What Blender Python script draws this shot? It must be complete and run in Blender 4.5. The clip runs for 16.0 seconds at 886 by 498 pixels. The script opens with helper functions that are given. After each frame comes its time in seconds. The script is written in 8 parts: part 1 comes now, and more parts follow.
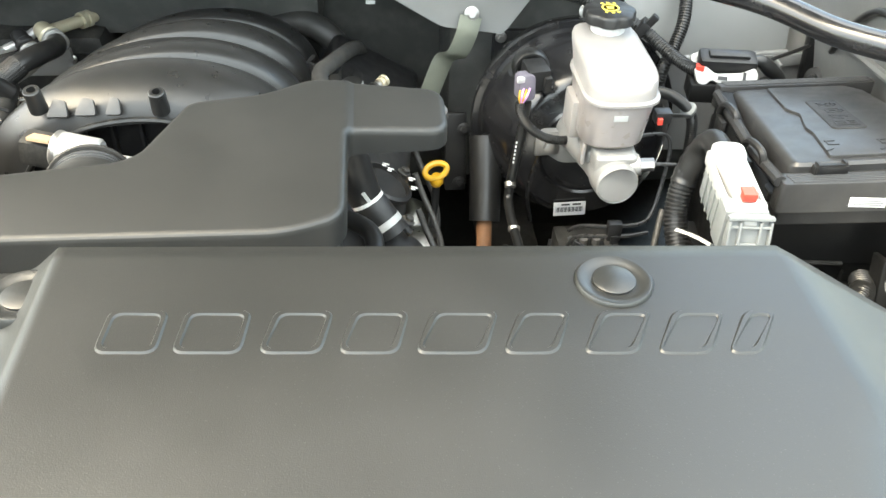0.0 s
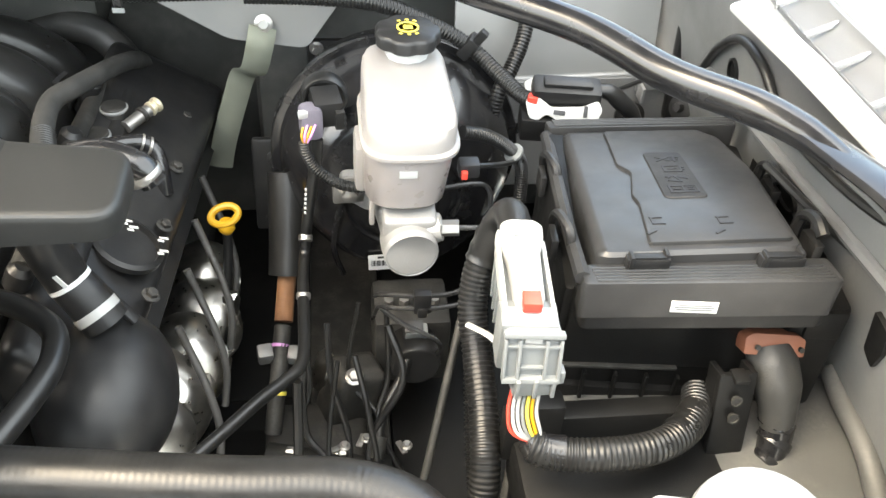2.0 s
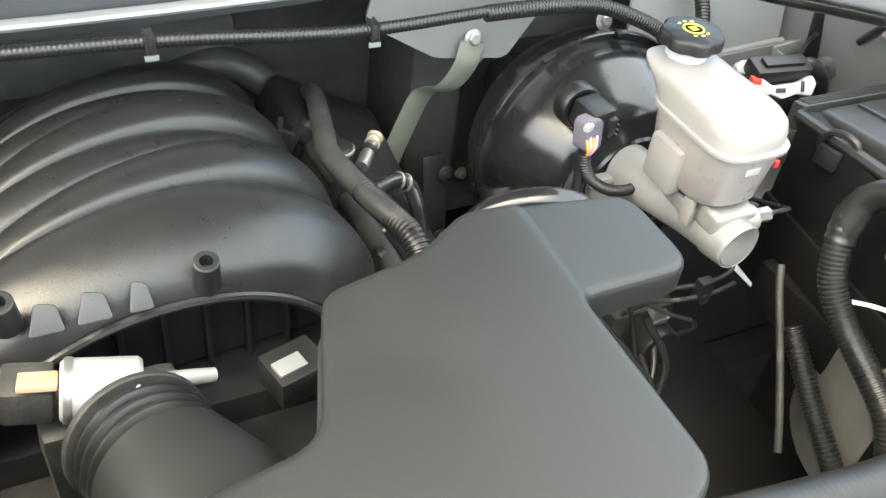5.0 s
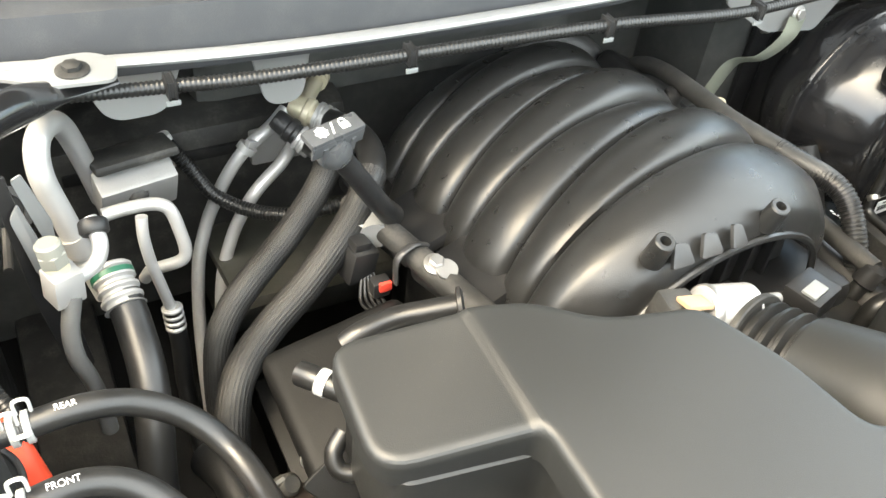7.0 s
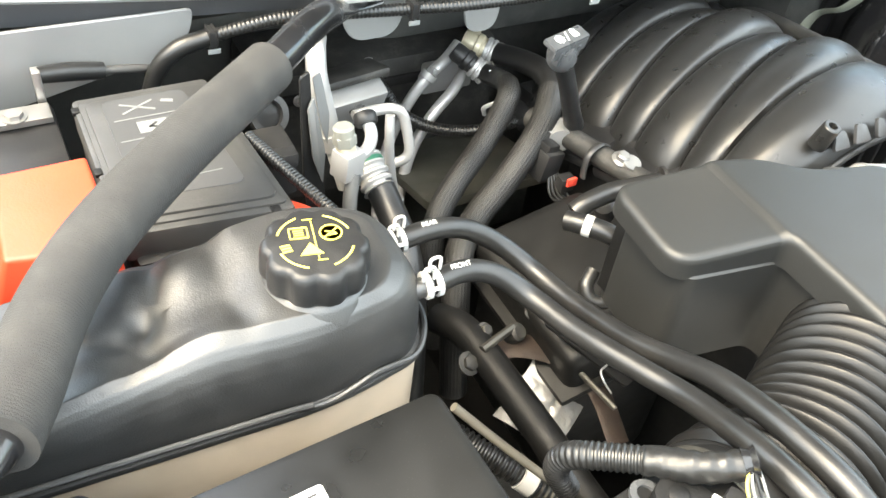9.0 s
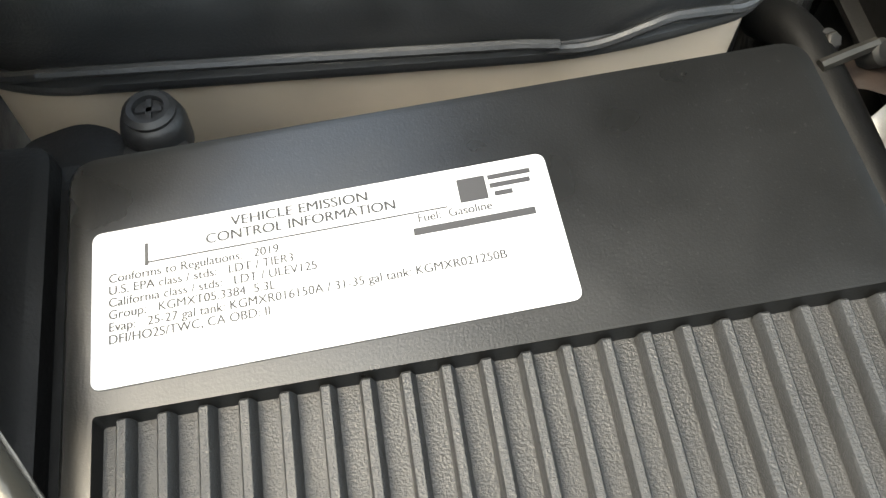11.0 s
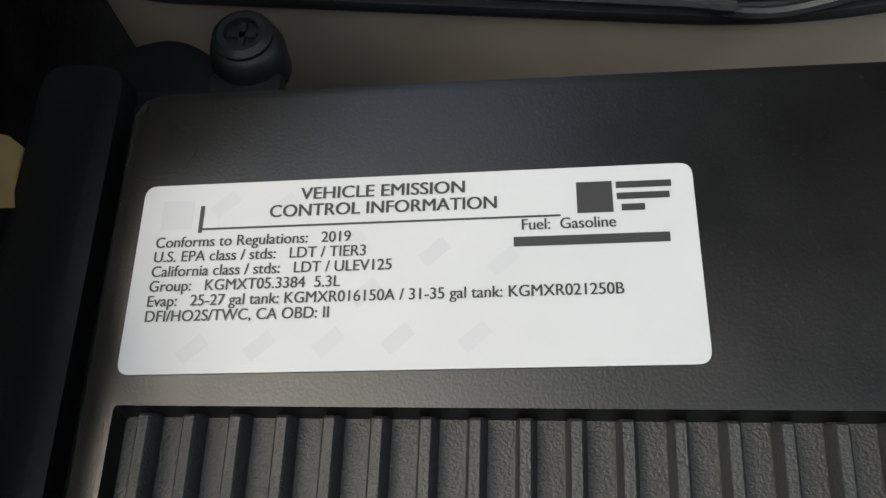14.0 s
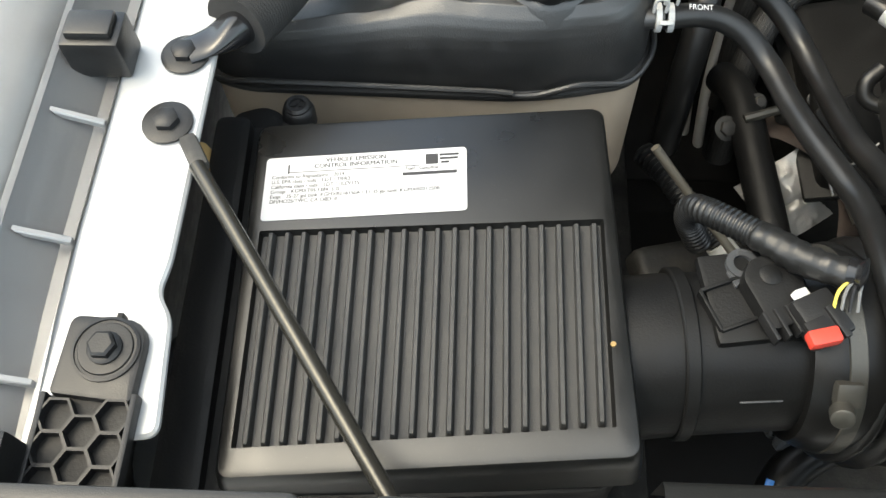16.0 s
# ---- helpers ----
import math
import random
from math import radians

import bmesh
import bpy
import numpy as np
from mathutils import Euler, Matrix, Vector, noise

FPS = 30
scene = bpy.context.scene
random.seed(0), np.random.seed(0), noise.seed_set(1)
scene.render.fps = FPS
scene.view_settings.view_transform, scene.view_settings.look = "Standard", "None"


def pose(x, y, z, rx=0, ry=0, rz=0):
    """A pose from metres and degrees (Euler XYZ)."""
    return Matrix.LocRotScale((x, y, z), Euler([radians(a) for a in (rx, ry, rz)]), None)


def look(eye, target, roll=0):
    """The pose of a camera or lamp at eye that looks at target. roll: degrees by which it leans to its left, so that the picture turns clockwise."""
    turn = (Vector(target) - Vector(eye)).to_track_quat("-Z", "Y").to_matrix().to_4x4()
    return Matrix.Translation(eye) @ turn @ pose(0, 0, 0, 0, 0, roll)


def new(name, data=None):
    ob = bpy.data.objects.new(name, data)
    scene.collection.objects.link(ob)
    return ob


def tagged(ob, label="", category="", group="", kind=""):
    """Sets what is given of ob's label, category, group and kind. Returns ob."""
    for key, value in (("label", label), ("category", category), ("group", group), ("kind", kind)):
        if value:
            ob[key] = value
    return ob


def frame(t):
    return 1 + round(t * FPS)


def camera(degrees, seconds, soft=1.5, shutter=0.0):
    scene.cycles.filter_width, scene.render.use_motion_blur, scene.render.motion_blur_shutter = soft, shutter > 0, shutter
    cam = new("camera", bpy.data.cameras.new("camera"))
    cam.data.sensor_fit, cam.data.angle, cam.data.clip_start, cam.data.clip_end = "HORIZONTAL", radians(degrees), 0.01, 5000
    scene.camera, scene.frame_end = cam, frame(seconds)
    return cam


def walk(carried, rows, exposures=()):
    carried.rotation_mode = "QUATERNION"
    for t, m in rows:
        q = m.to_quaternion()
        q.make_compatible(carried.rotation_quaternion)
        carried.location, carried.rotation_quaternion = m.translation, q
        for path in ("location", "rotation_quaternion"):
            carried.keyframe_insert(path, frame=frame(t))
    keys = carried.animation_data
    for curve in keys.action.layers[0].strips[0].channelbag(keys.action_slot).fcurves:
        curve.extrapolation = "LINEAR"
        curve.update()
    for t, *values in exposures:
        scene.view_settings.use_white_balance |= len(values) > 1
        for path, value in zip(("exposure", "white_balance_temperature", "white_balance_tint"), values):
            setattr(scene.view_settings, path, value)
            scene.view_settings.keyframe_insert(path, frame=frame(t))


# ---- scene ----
cam = camera(53.96, 16.0)
PATH = [
    (0, look((0.2729, -0.2021, 1.4496), (0.3494, 0.5774, 0.8279), 1.78)),
    (0.5, look((0.3252, -0.1206, 1.4236), (0.4012, 0.6603, 0.8036), 2.65)),
    (1, look((0.3958, -0.0420, 1.4206), (0.4654, 0.7293, 0.7880), 2.53)),
    (1.5, look((0.4417, -0.0133, 1.4297), (0.5146, 0.7445, 0.7813), 2.46)),
    (2, look((0.4820, 0.0152, 1.4051), (0.6104, 0.7687, 0.7603), 4.57)),
    (2.5, look((0.4850, 0.0519, 1.4002), (0.6991, 0.7863, 0.7562), 5.53)),
    (2.7, look((0.4658, 0.0602, 1.4029), (0.7089, 0.7849, 0.7582), 5.77)),
    (2.9, look((0.4245, 0.0704, 1.4136), (0.7031, 0.7785, 0.7649), 6.61)),
    (3, look((0.3976, 0.0756, 1.4118), (0.6943, 0.7806, 0.7676), 7.51)),
    (3.5, look((0.2533, 0.1060, 1.4258), (0.5964, 0.7801, 0.7716), 7.15)),
    (4, look((0.1142, 0.1382, 1.4301), (0.4883, 0.7878, 0.7683), 7.70)),
    (4.2, look((0.0830, 0.1476, 1.4103), (0.4530, 0.8042, 0.7531), 7.39)),
    (6.3, look((-0.2557, 0.2495, 1.4015), (0.1217, 0.8858, 0.7286), 7.44)),
    (6.5, look((-0.3149, 0.2557, 1.4216), (0.0593, 0.8861, 0.7414), 7.20)),
    (7, look((-0.4581, 0.2794, 1.4421), (-0.0775, 0.9004, 0.7569), 7.24)),
    (7.5, look((-0.5881, 0.2937, 1.4548), (-0.1913, 0.8975, 0.7635), 7.98)),
    (8, look((-0.6726, 0.2823, 1.4620), (-0.2561, 0.8734, 0.7713), 9.16)),
    (8.5, look((-0.7245, 0.2506, 1.4642), (-0.3015, 0.8412, 0.7770), 9.73)),
    (9, look((-0.7370, 0.2115, 1.4543), (-0.3356, 0.8192, 0.7691), 8.42)),
    (9.5, look((-0.7326, 0.2050, 1.4058), (-0.3661, 0.8381, 0.7240), 6.19)),
    (9.8, look((-0.7140, 0.2123, 1.3694), (-0.3927, 0.8620, 0.6805), 4.64)),
    (10, look((-0.7079, 0.2239, 1.3403), (-0.4214, 0.8627, 0.6263), 5.11)),
    (10.2, look((-0.6966, 0.2404, 1.3140), (-0.4613, 0.8531, 0.5595), 4.72)),
    (12.3, look((-0.6875, 0.3590, 1.2120), (-0.6952, 0.6914, 0.2689), -1.77)),
    (12.5, look((-0.6862, 0.3589, 1.2109), (-0.7022, 0.6956, 0.2695), -2.71)),
    (13, look((-0.6844, 0.3533, 1.2117), (-0.7200, 0.7078, 0.2773), -4.68)),
    (13.5, look((-0.6820, 0.3500, 1.2178), (-0.7324, 0.7137, 0.2876), -6.02)),
    (14, look((-0.6826, 0.3441, 1.2189), (-0.7474, 0.7286, 0.2981), -6.96)),
    (14.5, look((-0.6861, 0.3468, 1.2342), (-0.7369, 0.6622, 0.2866), -6.73)),
    (15, look((-0.6721, 0.2921, 1.2905), (-0.7302, 0.5898, 0.3376), -8.18)),
    (15.5, look((-0.6540, 0.2041, 1.3884), (-0.6886, 0.5232, 0.4413), -3.92)),
    (15.8, look((-0.6431, 0.1590, 1.4524), (-0.6828, 0.5593, 0.5369), -3.47)),
    (16, look((-0.6309, 0.1358, 1.4771), (-0.6786, 0.6125, 0.5993), -3.75)),
]
walk(cam, PATH, exposures=((0, 3.42, 7600, -2), (0.5, 3.62, 7700, -1), (1, 3.67, 7800, 1), (2, 3.40, 7800, 2), (2.5, 3.10, 7700, 1), (3, 2.93, 7600, 0), (3.5, 2.92, 7500, -1), (4.0, 3.26, 7500, -1), (4.2, 3.27, 7500, -1), (6.3, 3.43, 7800, -1), (7.5, 3.55, 7800, 1), (8.5, 3.45, 7500, 0), (9.5, 3.60, 7500, 0), (10.2, 3.55, 7500, -1), (12.3, 0.62, 6600, 1), (14, 0.62, 6700, 0), (15, 0.80, 6800, 0), (16, 1.80, 7000, -1)))

# ---- light ----
world = bpy.data.worlds.new("world")
scene.world = world
world.use_nodes = True
_n, _l = world.node_tree.nodes, world.node_tree.links
sky = _n.new("ShaderNodeTexSky")
sky.sky_type, sky.sun_disc = "NISHITA", False
sky.sun_elevation, sky.sun_rotation = radians(60), radians(276)
sky.dust_density, sky.air_density, sky.ozone_density = 4.0, 1.0, 1.0
_bg = _n["Background"]
_bg.inputs["Strength"].default_value = 0.15
_l.new(sky.outputs["Color"], _bg.inputs["Color"])
sun = new("sun", bpy.data.lights.new("sun", "SUN"))
sun.data.energy, sun.data.angle, sun.data.color = 0.85, radians(120), (1.0, 0.98, 0.95)
sun.matrix_world = look((0.9, -0.9, 4.0), (0.0, 0.4, 1.0))


# ---- materials ----
def material(name, col, rough=0.5, metal=0.0, var=0.12, vscale=14.0, bump=0.1, bscale=500.0, dust=0.0, coat=0.0,
             through_light=0.0, stretch=None, flecks=0.0, spec=0.5):
    """A procedural surface: broad stains, fine grain relief, uneven gloss, pale dust where asked."""
    m = bpy.data.materials.new(name)
    m.use_nodes = True
    n, l = m.node_tree.nodes, m.node_tree.links
    b = n["Principled BSDF"]
    tc = n.new("ShaderNodeTexCoord")
    mp = n.new("ShaderNodeMapping")
    l.new(tc.outputs["Object"], mp.inputs["Vector"])
    if stretch:
        mp.inputs["Scale"].default_value = stretch

    def noise_tex(scale, detail=4.0):
        t = n.new("ShaderNodeTexNoise")
        t.inputs["Scale"].default_value, t.inputs["Detail"].default_value = scale, detail
        l.new(mp.outputs["Vector"], t.inputs["Vector"])
        return t.outputs["Fac"]

    def ramp(src, a, c, lo, hi):
        r = n.new("ShaderNodeMapRange")
        r.inputs["From Min"].default_value, r.inputs["From Max"].default_value = a, c
        r.inputs["To Min"].default_value, r.inputs["To Max"].default_value = lo, hi
        l.new(src, r.inputs["Value"])
        return r.outputs["Result"]

    def mix(fac, a, c):
        x = n.new("ShaderNodeMix")
        x.data_type = "RGBA"
        l.new(fac, x.inputs[0])
        for sock, v in ((x.inputs[6], a), (x.inputs[7], c)):
            if isinstance(v, tuple):
                sock.default_value = (*v, 1.0)
            else:
                l.new(v, sock)
        return x.outputs[2]

    dark = tuple(c * (1 - var) for c in col)
    pale = tuple(min(1.0, c * (1 + var)) for c in col)
    out = mix(ramp(noise_tex(vscale), 0.3, 0.7, 0, 1), dark, pale)
    fine = noise_tex(bscale, 3.0)
    if dust:
        patch = n.new("ShaderNodeMath")
        patch.operation = "MULTIPLY"
        l.new(ramp(noise_tex(vscale * 2.7, 6.0), 0.45, 0.75, 0, dust), patch.inputs[0])
        l.new(ramp(fine, 0.35, 0.65, 0.3, 1), patch.inputs[1])
        out = mix(patch.outputs[0], out, (0.30, 0.28, 0.25))
    if flecks:
        out = mix(ramp(noise_tex(900.0, 1.0), 0.70, 0.74, 0, flecks), out, (0.42, 0.40, 0.37))
    l.new(out, b.inputs["Base Color"])
    l.new(ramp(noise_tex(vscale * 4), 0.3, 0.7, max(0.02, rough - 0.07), min(1, rough + 0.07)), b.inputs["Roughness"])
    b.inputs["Metallic"].default_value = metal
    b.inputs["Specular IOR Level"].default_value = spec
    b.inputs["Coat Weight"].default_value = coat
    b.inputs["Coat Roughness"].default_value = 0.12
    if through_light:
        b.inputs["Subsurface Weight"].default_value = through_light
        b.inputs["Subsurface Radius"].default_value = (0.02, 0.018, 0.014)
        b.inputs["Subsurface Scale"].default_value = 0.4
    if bump:
        bp = n.new("ShaderNodeBump")
        bp.inputs["Strength"].default_value, bp.inputs["Distance"].default_value = bump, 0.0006
        l.new(fine, bp.inputs["Height"])
        l.new(bp.outputs["Normal"], b.inputs["Normal"])
    return m


COVER = material("matte_grey_plastic", (0.016, 0.0164, 0.016), 0.46, vscale=2.5, var=0.06, bump=0.25, bscale=1500, flecks=0.03)
SHIELD = material("sight_shield_plastic", (0.013, 0.0134, 0.013), 0.36, vscale=2.5, var=0.07, bump=0.2, bscale=1400, flecks=0.04)
BLACK = material("black_plastic", (0.014, 0.014, 0.0145), 0.40, var=0.2, bump=0.2, bscale=900, dust=0.05, spec=0.38)
DULL = material("dull_black_plastic", (0.010, 0.010, 0.010), 0.6, var=0.25, bump=0.4, bscale=700, dust=0.06, spec=0.2)
CELL = material("battery_top_plastic", (0.036, 0.036, 0.0355), 0.42, var=0.15, bump=0.25, bscale=800, dust=0.08)
FUSE = material("fuse_box_plastic", (0.025, 0.025, 0.0255), 0.36, var=0.12, bump=0.25, bscale=1000, dust=0.06)
GRAIN = material("grained_black_plastic", (0.012, 0.012, 0.0125), 0.55, var=0.15, bump=0.9, bscale=1300, dust=0.06)
LIDTOP = material("smooth_lid_plastic", (0.0050, 0.0050, 0.0047), 0.33, var=0.10, vscale=6, bump=0.10, bscale=1600, dust=0.008, flecks=0.03, spec=0.72)
MANI = material("manifold_nylon", (0.015, 0.015, 0.0148), 0.33, var=0.1, bump=0.3, bscale=1100, dust=0.015)
GLOSS = material("gloss_black_paint", (0.010, 0.010, 0.011), 0.22, var=0.2, bump=0.05, bscale=300, coat=0.3, dust=0.05)
RUBBER = material("black_rubber", (0.011, 0.011, 0.011), 0.36, var=0.2, bump=0.15, bscale=700, dust=0.03)
HOSE = material("cloth_hose", (0.010, 0.010, 0.0098), 0.45, var=0.35, bump=1.0, bscale=1400, dust=0.08)
FOAM = material("foam_sleeve", (0.024, 0.0233, 0.0225), 0.85, var=0.12, bump=1.0, bscale=1600, dust=0.08)
LOOM = material("corrugated_loom", (0.012, 0.012, 0.012), 0.34, var=0.15, bump=0.1)
# Grimy metal; also the shaded tone of the left inner wing.
DARK = material("grime_and_shade_metal", (0.026, 0.0255, 0.024), 0.6, metal=0.2, var=0.4, bump=0.5, bscale=300, dust=0.2)
FELT = material("firewall_felt", (0.048, 0.049, 0.046), 0.8, var=0.2, bump=0.7, bscale=900, dust=0.15)
WHITE = material("silver_white_paint", (0.50, 0.50, 0.495), 0.35, metal=0.15, var=0.04, bump=0.05, dust=0.15, coat=0.2)
SHEET = material("primed_sheet_metal", (0.23, 0.233, 0.233), 0.38, metal=0.3, var=0.10, vscale=8, bump=0.12, bscale=300, dust=0.15)
LINER = material("bonnet_liner_felt", (0.035, 0.035, 0.035), 0.7, var=0.1, bump=0.5, bscale=400)
COWL = material("cowl_plastic", (0.036, 0.038, 0.042), 0.6, var=0.1, bump=0.3, bscale=900, dust=0.05, spec=0.3)
ALU = material("cast_aluminium", (0.34, 0.335, 0.325), 0.42, metal=0.4, var=0.12, bump=0.4, bscale=500)
PIPE = material("aluminium_pipe", (0.46, 0.455, 0.445), 0.36, metal=0.5, var=0.08, bump=0.1)
STEEL = material("zinc_steel", (0.36, 0.35, 0.335), 0.35, metal=0.8, var=0.2, bump=0.2)
FOIL = material("heat_shield_foil", (0.50, 0.485, 0.455), 0.33, metal=1.0, var=0.35, vscale=30, bump=0.6, bscale=120)
MILK = material("milky_white_plastic", (0.255, 0.240, 0.230), 0.35, var=0.06, vscale=9, bump=0.08, through_light=0.35)
TAN = material("tan_translucent_plastic", (0.42, 0.345, 0.262), 0.4, var=0.12, vscale=18, bump=0.1, through_light=0.2)
TANK = material("satin_black_tank", (0.014, 0.014, 0.014), 0.47, var=0.15, bump=0.40, bscale=900, dust=0.03, spec=1.0)
YELLOW = material("yellow_plastic", (0.50, 0.27, 0.015), 0.4, var=0.08)
RED = material("orange_red_plastic", (0.62, 0.055, 0.022), 0.5, var=0.08, bump=0.2)
REDTAB = material("red_plastic_tab", (0.65, 0.06, 0.04), 0.4, var=0.05)
NECK = material("bright_white_plastic", (0.48, 0.48, 0.475), 0.4, var=0.04, bump=0.05)
CREAM = material("white_plastic", (0.40, 0.40, 0.388), 0.4, var=0.05, bump=0.1)
GREY = material("pale_grey_plastic", (0.185, 0.195, 0.195), 0.45, var=0.06, bump=0.15)
PAPER = material("white_paper_label", (0.53, 0.53, 0.535), 0.42, var=0.03, vscale=30, bump=0.05)
INK = material("black_print", (0.02, 0.02, 0.022), 0.5, var=0.1, bump=0.0)
PALEINK = material("pale_grey_print", (0.485, 0.485, 0.495), 0.4, var=0.05, bump=0.0)
YINK = material("yellow_print", (0.72, 0.60, 0.10), 0.5, var=0.08, bump=0.0)
WINK = material("white_print", (0.68, 0.68, 0.66), 0.5, var=0.05, bump=0.0)
WING = material("primed_inner_wing", (0.15, 0.152, 0.153), 0.45, metal=0.2, var=0.14, vscale=8, bump=0.15, bscale=300, dust=0.2)
TOWER = material("dusty_tower_paint", (0.102, 0.102, 0.098), 0.5, metal=0.1, var=0.2, vscale=10, bump=0.2, bscale=300, dust=0.2)
CAPGREY = material("washer_cap_grey", (0.15, 0.153, 0.152), 0.5, var=0.08, bump=0.15)
RIBFLOOR = material("pebbled_lid_floor", (0.027, 0.027, 0.0265), 0.40, var=0.15, bump=0.6, bscale=1500, dust=0.03)
ROD = material("dull_rod_steel", (0.045, 0.043, 0.037), 0.2, metal=0.5, var=0.2, bump=0.15)
GREYPIPE = material("dull_grey_pipe", (0.085, 0.085, 0.083), 0.42, var=0.2, bump=0.2, dust=0.1)
GREYRUB = material("dusty_grey_rubber", (0.030, 0.030, 0.029), 0.5, var=0.2, bump=0.3, bscale=700, dust=0.12)
# Deeper than BLACK: on low and enclosed parts the colour includes their shade.
DEEP = material("black_plastic_with_shade", (0.006, 0.006, 0.006), 0.5, var=0.2, bump=0.3, bscale=700, spec=0.3)
BELLOW = material("bellows_rubber", (0.007, 0.007, 0.007), 0.36, var=0.2, bump=0.15, bscale=700, spec=0.32)
WORN = material("worn_clamp_steel", (0.10, 0.096, 0.085), 0.4, metal=0.7, var=0.3, bump=0.3)
SMOKE = material("smoky_grey_plastic", (0.055, 0.057, 0.06), 0.3, var=0.1, bump=0.05)
STRAP = material("olive_braided_strap", (0.20, 0.21, 0.17), 0.6, metal=0.3, var=0.2, bump=1.0, bscale=900)
RUST = material("rusty_shaft", (0.16, 0.075, 0.035), 0.75, var=0.4, vscale=40, bump=0.6)
RUSTDARK = material("dark_rusted_steel", (0.024, 0.015, 0.011), 0.7, metal=0.2, var=0.4, vscale=30, bump=0.6, bscale=300, dust=0.06)
SHEETDULL = material("dull_tan_steel", (0.20, 0.185, 0.155), 0.45, metal=0.5, var=0.12, bump=0.15)
OLIVE = material("olive_black_panel", (0.030, 0.030, 0.024), 0.55, var=0.3, bump=0.4, bscale=500, dust=0.12)
OCHRE = material("ochre_leaf", (0.32, 0.21, 0.08), 0.7, var=0.3, vscale=60, bump=0.4)
BRASS = material("brass_fitting", (0.50, 0.45, 0.33), 0.38, metal=0.3, var=0.1)
ORANGE = material("faded_orange_plastic", (0.22, 0.085, 0.05), 0.5, var=0.1)
PINK = material("pink_mark", (0.55, 0.25, 0.55), 0.5)
BLUE = material("blue_tape", (0.05, 0.22, 0.6), 0.4)
STICKER = material("grey_battery_sticker", (0.048, 0.049, 0.051), 0.42, var=0.05, bump=0.05)
CONC = material("concrete_floor", (0.42, 0.41, 0.39), 0.75, var=0.15, vscale=1.5, bump=0.4, bscale=120, dust=0.2)


# ---- shapes ----
def catmull(pts, res=8):
    p = [Vector(q) for q in pts]
    p = [p[0] * 2 - p[1]] + p + [p[-1] * 2 - p[-2]]
    out = []
    for i in range(1, len(p) - 2):
        a, b, c, d = p[i - 1:i + 3]
        for k in range(res):
            t = k / res
            out.append(0.5 * ((2 * b) + (c - a) * t + (2 * a - 5 * b + 4 * c - d) * t * t + (3 * b - a - 3 * c + d) * t ** 3))
    out.append(p[-2].copy())
    return out


def resample(pts, step):
    out, left = [pts[0].copy()], step
    for a, b in zip(pts, pts[1:]):
        d = (b - a).length
        while d >= left and d > 1e-9:
            a = a + (b - a) * (left / d)
            out.append(a.copy())
            d, left = (b - a).length, step
        left -= d
    return out


def sweep(line, radii, n=12, flat=1.0, up=None, caps=True):
    """A skin over rings round a line of points; flat squeezes the ring along its second axis."""
    bm = bmesh.new()
    rings, normal = [], None
    for i, p in enumerate(line):
        t = (line[min(i + 1, len(line) - 1)] - line[max(i - 1, 0)]).normalized()
        if normal is None:
            normal = Vector(up) if up else (Vector((0, 0, 1)) if abs(t.z) < 0.9 else Vector((1, 0, 0)))
        normal = (normal - t * normal.dot(t)).normalized()
        side = t.cross(normal)
        rings.append([bm.verts.new(p + (side * math.cos(a) + normal * math.sin(a) * flat) * radii[i])
                      for a in (2 * math.pi * k / n for k in range(n))])
    for a, b in zip(rings, rings[1:]):
        for k in range(n):
            bm.faces.new((a[k], a[(k + 1) % n], b[(k + 1) % n], b[k]))
    if caps:
        bm.faces.new(rings[0][::-1])
        bm.faces.new(rings[-1])
    return bm


def tube(pts, r, n=12, res=8, ripple=None, flat=1.0, up=None):
    """A bent pipe or hose; ripple=(pitch, depth) makes it corrugated."""
    line = catmull(pts, res) if len(pts) > 2 else [Vector(p) for p in pts]
    if ripple:
        wave = ripple[2] if len(ripple) > 2 else (0.0, 1.0, 1.0, 0.0)
        line = resample(catmull(pts, 24) if len(pts) > 2 else line, ripple[0] / len(wave))
        return sweep(line, [r - ripple[1] * (1 - wave[i % len(wave)]) for i in range(len(line))], n, flat, up)
    if isinstance(r, (list, tuple)):
        rr = []
        for i in range(len(line)):
            u = i / (len(line) - 1) * (len(r) - 1)
            k = min(int(u), len(r) - 2)
            rr.append(r[k] + (r[k + 1] - r[k]) * (u - k))
        return sweep(line, rr, n, flat, up)
    return sweep(line, [r] * len(line), n, flat, up)


